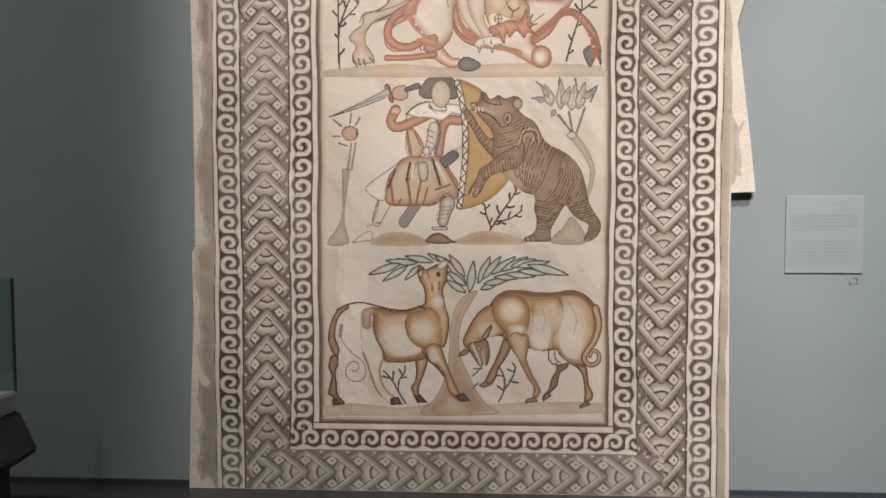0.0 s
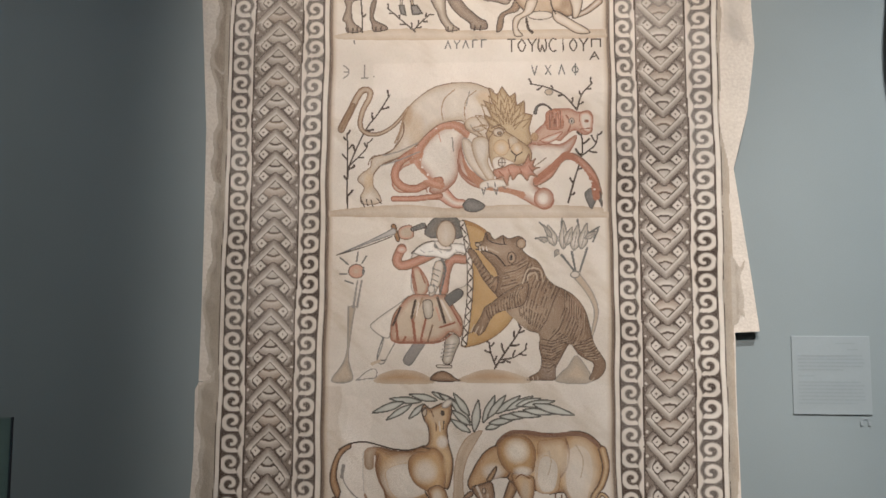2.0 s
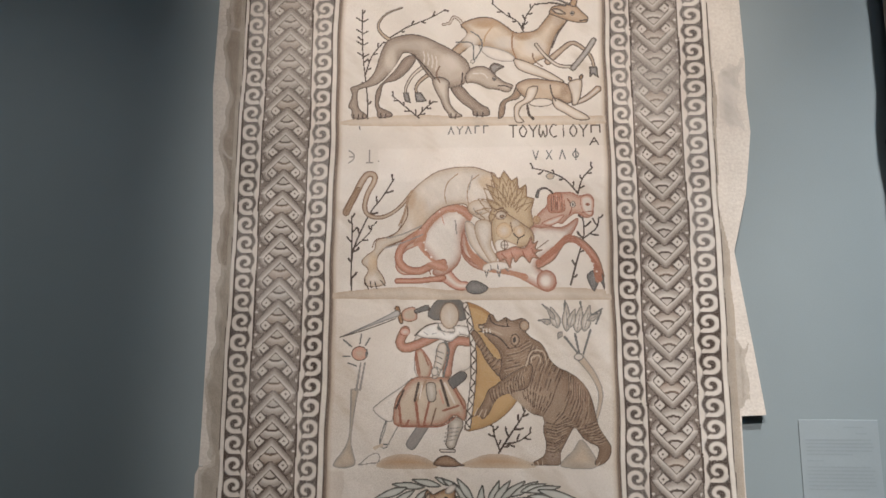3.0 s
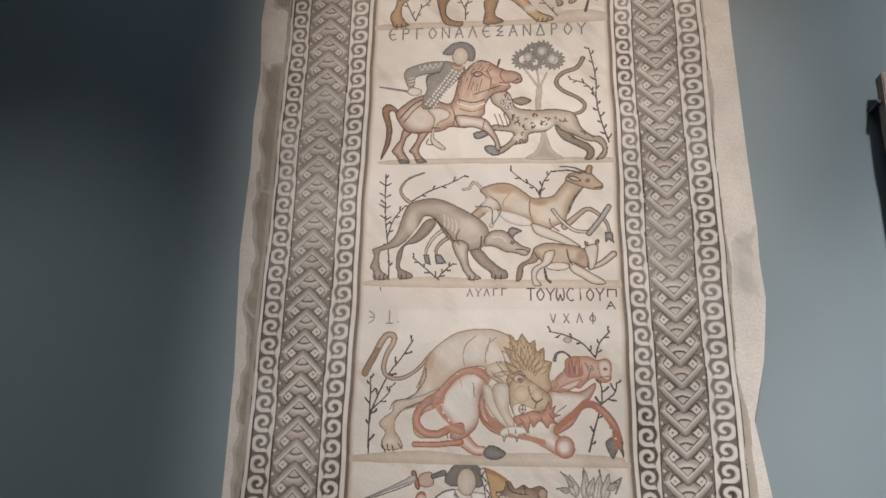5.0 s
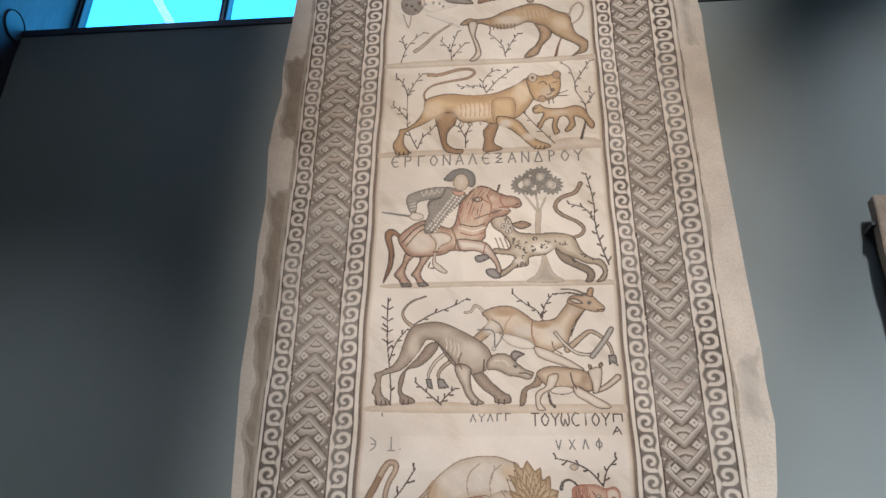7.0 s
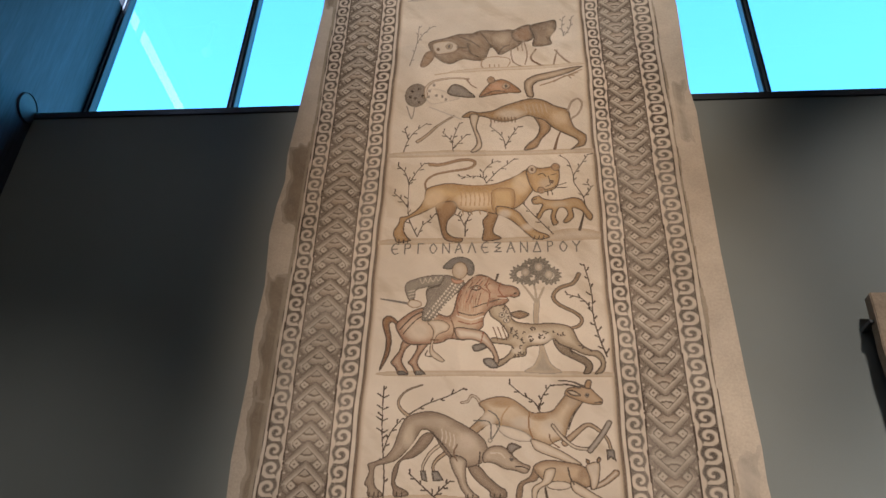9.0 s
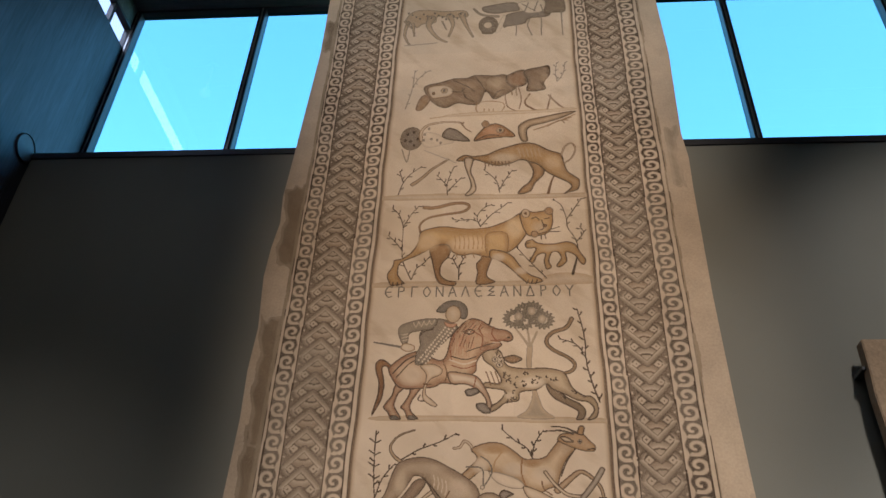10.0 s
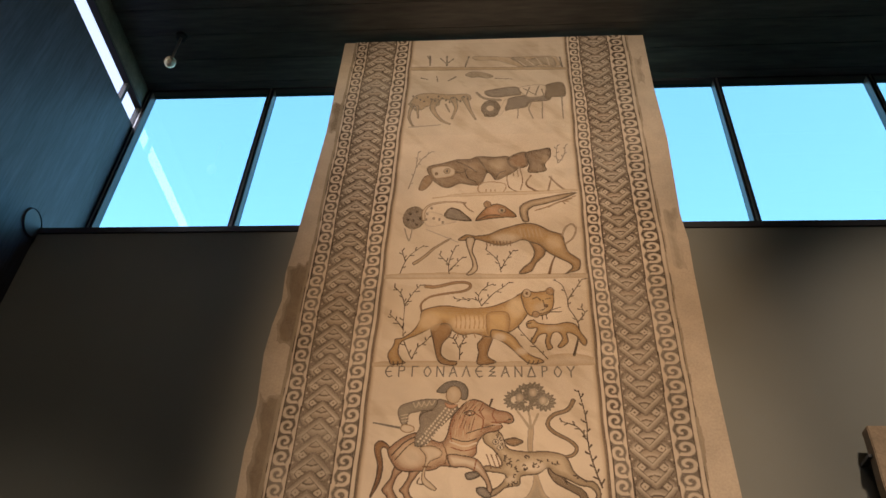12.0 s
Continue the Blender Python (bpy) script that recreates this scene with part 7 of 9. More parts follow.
leaf('oak_tree', (275, 4865), (280, 4820), 26, edge=(0.16, 0.14, 0.115), mid=(0.23, 0.2, 0.16), light=(0.27, 0.24, 0.19))
leaf('oak_tree', (264, 4866), (246, 4824), 26, edge=(0.16, 0.14, 0.115), mid=(0.23, 0.2, 0.16), light=(0.27, 0.24, 0.19))
leaf('oak_tree', (255, 4872), (219, 4844), 26, edge=(0.16, 0.14, 0.115), mid=(0.23, 0.2, 0.16), light=(0.27, 0.24, 0.19))
leaf('oak_tree', (251, 4882), (206, 4876), 26, edge=(0.16, 0.14, 0.115), mid=(0.23, 0.2, 0.16), light=(0.27, 0.24, 0.19))
leaf('oak_tree', (253, 4893), (211, 4910), 26, edge=(0.16, 0.14, 0.115), mid=(0.23, 0.2, 0.16), light=(0.27, 0.24, 0.19))
leaf('oak_tree', (259, 4902), (232, 4938), 26, edge=(0.16, 0.14, 0.115), mid=(0.23, 0.2, 0.16), light=(0.27, 0.24, 0.19))
leaf('oak_tree', (270, 4906), (264, 4952), 26, edge=(0.16, 0.14, 0.115), mid=(0.23, 0.2, 0.16), light=(0.27, 0.24, 0.19))
oval('oak_tree', (237, 4842), 30, 35, 'grey', 'mortar', 'ivory')
oval('oak_tree', (325, 4881), 30, 35, 'grey', 'mortar', 'ivory')
oval('oak_tree', (390, 4820), 30, 35, 'grey', 'mortar', 'ivory')
sprig('vine#5', [(726, 4222), (691, 4345), (663, 4496), (660, 4702), (626, 4897)], w=9, twigs=14, size=30)
sprig('vine#5', [(648, 4564), (597, 4634), (499, 4669)], w=8, twigs=5, size=28)
fill('leopard', [(400, 4348), (468, 4307), (535, 4251), (605, 4214), (639, 4160), (614, 4105), (570, 4108), (587, 4155), (531, 4195), (448, 4242), (408, 4295)], 'umber', (0.19, 0.14, 0.095), (0.25, 0.19, 0.135), soft=24, rim=8)
stroke('leopard', [(506, 4419), (563, 4435), (588, 4482), (551, 4530), (447, 4594), (413, 4652), (452, 4714), (546, 4753), (587, 4821)], 24, 32, (0.19, 0.145, 0.1), rim='umber', light='fawn')
fill('leopard', [(20, 4625), (64, 4625), (122, 4568), (158, 4479), (279, 4456), (387, 4461), (493, 4442), (533, 4404), (564, 4327), (623, 4274), (684, 4260), (717, 4197), (700, 4120), (641, 4105), (684, 4171), (653, 4219), (585, 4233), (518, 4269), (437, 4306), (400, 4341), (338, 4302), (240, 4286), (224, 4229), (140, 4209), (84, 4164), (35, 4149), (21, 4178), (98, 4227), (137, 4285), (109, 4303), (28, 4314), (-8, 4329), (21, 4360), (92, 4349), (113, 4377), (64, 4459), (5, 4510), (-10, 4583)], 'umber', (0.285, 0.215, 0.145), (0.46, 0.375, 0.275), soft=36, rim=8)
glow('leopard', (312, 4355), 94, 47, 'cream', 0.8)
glow('leopard', (100, 4519), 44, 49, 'ivory', 0.7)
glow('leopard', (169, 4266), 43, 30, 'ivory', 0.6)
stroke('leopard', [(221, 4320), (209, 4319), (206, 4332)], 8, 8, 'umber', only='leopard')
stroke('leopard', [(172, 4405), (167, 4397), (159, 4402)], 8, 8, 'umber', only='leopard')
stroke('leopard', [(355, 4381), (360, 4391), (370, 4389)], 8, 8, 'umber', only='leopard')
stroke('leopard', [(208, 4338), (200, 4335), (196, 4343)], 8, 8, 'umber', only='leopard')
stroke('leopard', [(134, 4396), (135, 4411), (149, 4411)], 8, 8, 'umber', only='leopard')
stroke('leopard', [(270, 4409), (260, 4419), (268, 4431)], 8, 8, 'umber', only='leopard')
stroke('leopard', [(151, 4357), (150, 4370), (161, 4373)], 8, 8, 'umber', only='leopard')
stroke('leopard', [(246, 4357), (253, 4367), (263, 4360)], 8, 8, 'umber', only='leopard')
stroke('leopard', [(458, 4366), (450, 4366), (449, 4374)], 8, 8, 'umber', only='leopard')
stroke('leopard', [(474, 4370), (461, 4375), (464, 4390)], 8, 8, 'umber', only='leopard')
stroke('leopard', [(345, 4359), (345, 4349), (336, 4347)], 8, 8, 'umber', only='leopard')
stroke('leopard', [(267, 4329), (255, 4329), (253, 4342)], 8, 8, 'umber', only='leopard')
stroke('leopard', [(167, 4367), (179, 4362), (175, 4347)], 8, 8, 'umber', only='leopard')
stroke('leopard', [(436, 4372), (428, 4376), (431, 4384)], 8, 8, 'umber', only='leopard')
stroke('leopard', [(332, 4373), (320, 4367), (313, 4378)], 8, 8, 'umber', only='leopard')
stroke('leopard', [(316, 4349), (308, 4354), (311, 4363)], 8, 8, 'umber', only='leopard')
stroke('leopard', [(138, 4385), (131, 4393), (138, 4402)], 8, 8, 'umber', only='leopard')
stroke('leopard', [(273, 4346), (273, 4337), (264, 4336)], 8, 8, 'umber', only='leopard')
stroke('leopard', [(272, 4424), (285, 4422), (285, 4407)], 8, 8, 'umber', only='leopard')
stroke('leopard', [(204, 4343), (201, 4349), (206, 4355)], 8, 8, 'umber', only='leopard')
stroke('leopard', [(410, 4389), (401, 4391), (401, 4402)], 8, 8, 'umber', only='leopard')
stroke('leopard', [(210, 4384), (214, 4395), (224, 4393)], 8, 8, 'umber', only='leopard')
stroke('leopard', [(350, 4398), (342, 4396), (339, 4403)], 8, 8, 'umber', only='leopard')
stroke('leopard', [(166, 4367), (164, 4380), (176, 4385)], 8, 8, 'umber', only='leopard')
stroke('leopard', [(320, 4357), (315, 4350), (308, 4353)], 8, 8, 'umber', only='leopard')
stroke('leopard', [(135, 4410), (135, 4422), (146, 4424)], 8, 8, 'umber', only='leopard')
stroke('leopard', [(121, 4510), (118, 4503), (111, 4505)], 8, 8, 'umber', only='leopard')
stroke('leopard', [(130, 4542), (131, 4534), (123, 4531)], 8, 8, 'umber', only='leopard')
stroke('leopard', [(147, 4428), (141, 4419), (131, 4424)], 8, 8, 'umber', only='leopard')
stroke('leopard', [(48, 4383), (51, 4392), (59, 4390)], 8, 8, 'umber', only='leopard')
stroke('leopard', [(94, 4478), (98, 4486), (106, 4483)], 8, 8, 'umber', only='leopard')
stroke('leopard', [(42, 4460), (45, 4469), (53, 4467)], 8, 8, 'umber', only='leopard')
stroke('leopard', [(81, 4443), (90, 4437), (86, 4427)], 8, 8, 'umber', only='leopard')
stroke('leopard', [(78, 4499), (71, 4504), (74, 4513)], 8, 8, 'umber', only='leopard')
stroke('leopard', [(82, 4568), (92, 4561), (88, 4549)], 8, 8, 'umber', only='leopard')
stroke('leopard', [(96, 4569), (95, 4580), (105, 4584)], 8, 8, 'umber', only='leopard')
stroke('leopard', [(45, 4395), (53, 4387), (47, 4378)], 8, 8, 'umber', only='leopard')
stroke('leopard', [(113, 4530), (103, 4536), (108, 4548)], 8, 8, 'umber', only='leopard')
stroke('leopard', [(195, 4255), (188, 4246), (178, 4252)], 8, 8, 'umber', only='leopard')
stroke('leopard', [(212, 4253), (208, 4239), (195, 4240)], 8, 8, 'umber', only='leopard')
stroke('leopard', [(128, 4284), (139, 4292), (148, 4281)], 8, 8, 'umber', only='leopard')
stroke('leopard', [(156, 4239), (158, 4229), (148, 4224)], 8, 8, 'umber', only='leopard')
stroke('leopard', [(177, 4239), (182, 4231), (176, 4224)], 8, 8, 'umber', only='leopard')
stroke('leopard', [(190, 4281), (188, 4295), (201, 4300)], 8, 8, 'umber', only='leopard')
stroke('leopard', [(633, 4302), (628, 4312), (636, 4320)], 8, 8, 'umber', only='leopard')
stroke('leopard', [(641, 4272), (637, 4260), (625, 4262)], 8, 8, 'umber', only='leopard')
stroke('leopard', [(624, 4271), (624, 4282), (633, 4285)], 8, 8, 'umber', only='leopard')
stroke('leopard', [(583, 4292), (585, 4283), (577, 4278)], 8, 8, 'umber', only='leopard')
stroke('leopard', [(510, 4254), (504, 4262), (510, 4270)], 8, 8, 'umber', only='leopard')
stroke('leopard', [(517, 4244), (511, 4251), (517, 4259)], 8, 8, 'umber', only='leopard')
stroke('leopard', [(626, 4278), (618, 4289), (627, 4300)], 8, 8, 'umber', only='leopard')
stroke('leopard', [(577, 4307), (570, 4295), (559, 4299)], 8, 8, 'umber', only='leopard')
fill('leopard', [(136, 4536), (202, 4552), (256, 4520), (194, 4488), (143, 4507)], 'umber', (0.19, 0.135, 0.09), 'fawn', soft=16, rim=8)
oval('leopard', (78, 4519), 22, 20, 'umber', 'ivory', 'ivory')
oval('leopard', (107, 4479), 22, 20, 'umber', 'ivory', 'ivory')
oval('leopard', (78, 4519), 7, 8, 'black', 'black', 'black')
oval('leopard', (107, 4479), 7, 8, 'black', 'black', 'black')
stroke('leopard', [(20, 4431), (42, 4368), (49, 4337)], 8, 8, 'brown')
stroke('leopard', [(49, 4431), (71, 4368), (78, 4338)], 8, 8, 'brown')
stroke('leopard', [(78, 4431), (99, 4369), (106, 4338)], 8, 8, 'brown')
fill('red_horse', [(-569, 4442), (-618, 4498), (-668, 4522), (-702, 4489), (-697, 4433), (-672, 4354), (-671, 4269), (-699, 4136), (-681, 4144), (-640, 4238), (-631, 4347), (-651, 4450), (-630, 4466), (-589, 4418)], 'umber', (0.2, 0.11, 0.07), 'russet', soft=18, rim=8)
fill('red_horse', [(-561, 4336), (-488, 4325), (-532, 4278), (-552, 4220), (-550, 4183), (-509, 4105), (-575, 4101), (-596, 4145), (-628, 4182), (-610, 4220), (-578, 4270)], 'umber', (0.27, 0.15, 0.098), (0.47, 0.335, 0.235), soft=22, rim=8)
fill('red_horse', [(-456, 4325), (-387, 4326), (-413, 4279), (-446, 4222), (-449, 4165), (-403, 4107), (-466, 4102), (-491, 4154), (-518, 4183), (-495, 4221), (-470, 4271)], 'umber', (0.27, 0.15, 0.098), (0.47, 0.335, 0.235), soft=22, rim=8)
fill('red_horse', [(-614, 4450), (-560, 4515), (-489, 4564), (-416, 4577), (-265, 4517), (-215, 4682), (-180, 4742), (-125, 4802), (-68, 4828), (-11, 4811), (34, 4781), (86, 4751), (150, 4739), (190, 4709), (197, 4667), (167, 4646), (112, 4654), (126, 4625), (86, 4592), (20, 4575), (-20, 4535), (-38, 4494), (-41, 4438), (-80, 4395), (-151, 4339), (-259, 4346), (-311, 4319), (-436, 4306), (-527, 4313), (-578, 4363)], 'umber', (0.27, 0.15, 0.098), (0.47, 0.335, 0.235), soft=48, rim=8)
glow('red_horse', (-457, 4411), 102, 88, 'ivory', 0.8)
glow('red_horse', (-171, 4429), 86, 56, 'sand', 0.8)
glow('red_horse', (-128, 4620), 59, 91, (0.37, 0.2, 0.13), 0.6)
glow('red_horse', (108, 4692), 68, 29, (0.4, 0.26, 0.18), 0.7)
fill('red_horse', [(-225, 4429), (-117, 4422), (-37, 4399), (6, 4341), (42, 4265), (60, 4190), (28, 4156), (4, 4178), (21, 4215), (0, 4264), (-50, 4313), (-115, 4340), (-205, 4347)], 'umber', (0.34, 0.215, 0.145), 'ivory', soft=26, rim=8)
fill('red_horse', [(-42, 4207), (11, 4215), (56, 4156), (15, 4141), (-34, 4170)], 'umber', 'slate', 'grey', soft=12, rim=8)
fill('red_horse', [(-114, 4301), (-43, 4317), (-22, 4283), (-92, 4256)], 'umber', 'slate', 'grey', soft=12, rim=8)
hatch('red_horse', [(-102, 4819), (-154, 4750), (-188, 4657), (-200, 4558)], [(-4, 4802), (-55, 4717), (-84, 4624), (-75, 4534)], 7, (0.36, 0.225, 0.15), 'sand')
glow('red_horse', (56, 4692), 60, 34, (0.42, 0.27, 0.19), 0.8)
glow('red_horse', (20, 4625), 37, 33, (0.24, 0.13, 0.085), 0.7)
hatch('red_horse', [(-117, 4811), (-175, 4725), (-210, 4620)], [(19, 4751), (-40, 4683), (-61, 4591)], 6, (0.17, 0.085, 0.055), 'pink')
stroke('red_horse', [(-582, 4418), (-508, 4507), (-436, 4552)], 10, 10, 'umber')
stroke('red_horse', [(-558, 4387), (-484, 4483), (-420, 4524)], 8, 8, 'umber')
stroke('red_horse', [(-214, 4517), (-125, 4485), (-46, 4510)], 12, 12, 'ivory')
stroke('red_horse', [(-205, 4477), (-125, 4453), (-52, 4474)], 8, 8, 'rust')
stroke('red_horse', [(-207, 4541), (-119, 4518), (-46, 4538)], 8, 8, 'umber')
stroke('red_horse', [(-206, 4517), (-217, 4620), (-190, 4703)], 8, 8, 'rust')
stroke('red_horse', [(-112, 4575), (-25, 4608), (79, 4642)], 8, 8, 'umber')
stroke('red_horse', [(71, 4760), (56, 4709), (79, 4667)], 8, 8, 'rust')
stroke('red_horse', [(-4, 4802), (-26, 4742), (4, 4683)], 8, 8, 'rust')
stroke('red_horse', [(41, 4785), (53, 4828)], 14, 14, 'umber')
stroke('red_horse', [(-130, 4725), (-93, 4742), (-56, 4725), (-93, 4704), (-130, 4725)], 8, 8, 'umber')
stroke('red_horse', [(49, 4658), (123, 4659), (160, 4675)], 8, 8, 'rust')
stroke('red_horse', [(64, 4642), (108, 4642)], 8, 8, 'cream')
stroke('red_horse', [(-63, 4725), (-3, 4675), (-17, 4592)], 8, 8, 'rust')
stroke('red_horse', [(-265, 4517), (-233, 4429), (-244, 4350)], 8, 8, 'brown')
stroke('red_horse', [(-44, 4391), (-57, 4321)], 8, 8, 'rust')
oval('red_horse', (-93, 4721), 15, 13, 'umber', 'ivory', 'ivory')
oval('red_horse', (167, 4680), 11, 8, 'umber', 'umber', 'umber')
fill('red_horse', [(-577, 4127), (-546, 4131), (-505, 4102), (-575, 4097)], 'umber', 'slate', 'grey', sharp=True)
fill('red_horse', [(-468, 4128), (-436, 4132), (-396, 4103), (-466, 4098)], 'umber', 'slate', 'grey', sharp=True)
fill('rider', [(-407, 4473), (-326, 4486), (-264, 4453), (-271, 4408), (-337, 4372), (-362, 4283), (-321, 4237), (-285, 4200), (-307, 4186), (-375, 4231), (-383, 4298), (-365, 4403)], 'umber', 'sand', 'ivory', soft=18)
stroke('rider', [(-396, 4269), (-408, 4232), (-368, 4224)], 7, 7, 'umber')
stroke('rider', [(-377, 4343), (-330, 4342)], 11, 10, 'brown')
fill('rider', [(-332, 4816), (-269, 4822), (-172, 4771), (-199, 4708), (-267, 4631), (-314, 4570), (-347, 4509), (-407, 4477), (-444, 4489), (-441, 4559), (-418, 4620), (-426, 4692), (-407, 4739)], 'umber', (0.19, 0.165, 0.14), (0.25, 0.215, 0.175), soft=30)
fill('rider', [(-570, 4720), (-558, 4771), (-506, 4798), (-409, 4824), (-311, 4824), (-331, 4752), (-421, 4731), (-489, 4710), (-499, 4646), (-535, 4632)], 'umber', (0.21, 0.185, 0.155), (0.27, 0.235, 0.19), soft=24)
stroke('rider', [(-471, 4797), (-452, 4761), (-435, 4802)], 6, 6, 'ivory')
stroke('rider', [(-435, 4802), (-416, 4768), (-399, 4807)], 6, 6, 'ivory')
stroke('rider', [(-399, 4807), (-380, 4775), (-363, 4813)], 6, 5, 'ivory')
stroke('rider', [(-363, 4813), (-344, 4781), (-326, 4818)], 5, 5, 'ivory')
stroke('rider', [(-542, 4700), (-501, 4710)], 6, 5, 'ivory')
stroke('rider', [(-541, 4678), (-500, 4688)], 6, 6, 'ivory')
stroke('rider', [(-540, 4656), (-499, 4665)], 5, 6, 'ivory')
oval('rider', (-240, 4776), 7, 8, 'ivory', 'cream', rim=0)
oval('rider', (-216, 4764), 7, 8, 'ivory', 'cream', rim=0)
oval('rider', (-192, 4752), 6, 8, 'ivory', 'cream', rim=0)
oval('rider', (-253, 4757), 7, 8, 'ivory', 'cream', rim=0)
oval('rider', (-229, 4745), 7, 8, 'ivory', 'cream', rim=0)
oval('rider', (-205, 4733), 6, 8, 'ivory', 'cream', rim=0)
oval('rider', (-266, 4738), 6, 8, 'ivory', 'cream', rim=0)
oval('rider', (-242, 4726), 7, 8, 'ivory', 'cream', rim=0)
oval('rider', (-218, 4715), 7, 7, 'ivory', 'cream', rim=0)
oval('rider', (-278, 4719), 7, 7, 'ivory', 'cream', rim=0)
oval('rider', (-255, 4708), 7, 7, 'ivory', 'cream', rim=0)
oval('rider', (-231, 4696), 7, 8, 'ivory', 'cream', rim=0)
oval('rider', (-291, 4701), 7, 8, 'ivory', 'cream', rim=0)
oval('rider', (-268, 4689), 7, 8, 'ivory', 'cream', rim=0)
oval('rider', (-244, 4677), 7, 8, 'ivory', 'cream', rim=0)
oval('rider', (-304, 4682), 7, 8, 'ivory', 'cream', rim=0)
oval('rider', (-280, 4670), 6, 8, 'ivory', 'cream', rim=0)
oval('rider', (-257, 4658), 7, 8, 'ivory', 'cream', rim=0)
oval('rider', (-317, 4663), 7, 8, 'ivory', 'cream', rim=0)
oval('rider', (-293, 4651), 7, 8, 'ivory', 'cream', rim=0)
oval('rider', (-270, 4640), 7, 7, 'ivory', 'cream', rim=0)
oval('rider', (-330, 4644), 6, 8, 'ivory', 'cream', rim=0)
oval('rider', (-306, 4633), 7, 7, 'ivory', 'cream', rim=0)
oval('rider', (-282, 4621), 6, 8, 'ivory', 'cream', rim=0)
oval('rider', (-342, 4626), 7, 8, 'ivory', 'cream', rim=0)
oval('rider', (-319, 4614), 7, 8, 'ivory', 'cream', rim=0)
oval('rider', (-295, 4602), 7, 7, 'ivory', 'cream', rim=0)
oval('rider', (-355, 4607), 7, 8, 'ivory', 'cream', rim=0)
oval('rider', (-331, 4595), 6, 7, 'ivory', 'cream', rim=0)
oval('rider', (-308, 4584), 7, 8, 'ivory', 'cream', rim=0)
oval('rider', (-368, 4588), 6, 7, 'ivory', 'cream', rim=0)
oval('rider', (-344, 4577), 7, 8, 'ivory', 'cream', rim=0)
oval('rider', (-321, 4565), 6, 8, 'ivory', 'cream', rim=0)
oval('rider', (-380, 4570), 7, 8, 'ivory', 'cream', rim=0)
oval('rider', (-357, 4558), 7, 7, 'ivory', 'cream', rim=0)
oval('rider', (-333, 4547), 7, 8, 'ivory', 'cream', rim=0)
oval('rider', (-393, 4551), 7, 7, 'ivory', 'cream', rim=0)
oval('rider', (-369, 4540), 7, 8, 'ivory', 'cream', rim=0)
oval('rider', (-346, 4528), 7, 7, 'ivory', 'cream', rim=0)
oval('rider', (-405, 4533), 7, 8, 'ivory', 'cream', rim=0)
oval('rider', (-382, 4521), 7, 7, 'ivory', 'cream', rim=0)
oval('rider', (-358, 4510), 6, 8, 'ivory', 'cream', rim=0)
oval('rider', (-418, 4515), 7, 7, 'ivory', 'cream', rim=0)
oval('rider', (-394, 4503), 6, 8, 'ivory', 'cream', rim=0)
oval('rider', (-371, 4492), 7, 7, 'ivory', 'cream', rim=0)
fill('rider', [(-544, 4601), (-522, 4639), (-459, 4625), (-451, 4590), (-499, 4573)], 'brown', 'sand', 'ivory', soft=10)
stroke('rider', [(-723, 4646), (-549, 4612)], 11, 17, 'slate')
fill('rider', [(-319, 4881), (-285, 4937), (-229, 4968), (-159, 4962), (-110, 4914), (-110, 4833), (-151, 4826), (-187, 4909), (-242, 4894), (-263, 4871)], 'umber', 'slate', 'grey')
oval('rider', (-203, 4860), 53, 68, 'brown', 'sand', 'ivory')
fill('rider', [(-262, 4806), (-227, 4789), (-172, 4787), (-199, 4756), (-248, 4765)], 'brown', 'pink', 'sand')
stroke('rider', [(-420, 4691), (-400, 4722), (-331, 4744)], 7, 7, 'umber')
stroke('rider', [(-428, 4489), (-382, 4557), (-403, 4573)], 6, 6, 'slate')

# lioness with cub
fill('ground_strip#6', [(-712, 5122), (-249, 5125), (336, 5129), (435, 5170), (572, 5193), (724, 5169), (719, 5096), (-708, 5075)], 'sand', 'sand', 'ivory', soft=60, rim=0)
sprig('sprig#6', [(-507, 5140), (-544, 5221), (-579, 5317), (-589, 5466), (-591, 5620)], colour='umber', w=7, twigs=5, size=30, seed=0)
sprig('sprig#6', [(-591, 5610), (-627, 5715), (-683, 5780)], colour='umber', w=7, twigs=5, size=30, seed=1)
sprig('sprig#6', [(-591, 5610), (-535, 5725), (-484, 5800)], colour='umber', w=7, twigs=5, size=30, seed=2)
sprig('sprig#6', [(-584, 5391), (-638, 5467), (-697, 5528)], colour='umber', w=7, twigs=5, size=30, seed=3)
sprig('sprig#6', [(-507, 5140), (-473, 5235), (-427, 5278), (-385, 5336)], colour='umber', w=7, twigs=5, size=30, seed=4)
sprig('sprig#6', [(-171, 5139), (-173, 5219), (-155, 5291), (-116, 5364)], colour='umber', w=7, twigs=5, size=30, seed=5)
sprig('sprig#6', [(-173, 5219), (-207, 5291), (-224, 5325)], colour='umber', w=7, twigs=5, size=30, seed=6)
sprig('sprig#6', [(-26, 5600), (3, 5641), (65, 5719), (128, 5771), (179, 5824)], colour='umber', w=7, twigs=5, size=30, seed=7)
sprig('sprig#6', [(-26, 5600), (-51, 5688), (-2, 5772), (57, 5804)], colour='umber', w=7, twigs=5, size=30, seed=8)
sprig('sprig#6', [(-38, 5641), (-101, 5668), (-163, 5658), (-226, 5669)], colour='umber', w=7, twigs=5, size=30, seed=9)
sprig('sprig#6', [(434, 5147), (360, 5241), (303, 5313), (233, 5411)], colour='umber', w=7, twigs=5, size=30, seed=10)
sprig('sprig#6', [(626, 5193), (658, 5335), (659, 5457), (602, 5584), (599, 5661), (565, 5792), (505, 5841)], colour='umber', w=7, twigs=5, size=30, seed=11)
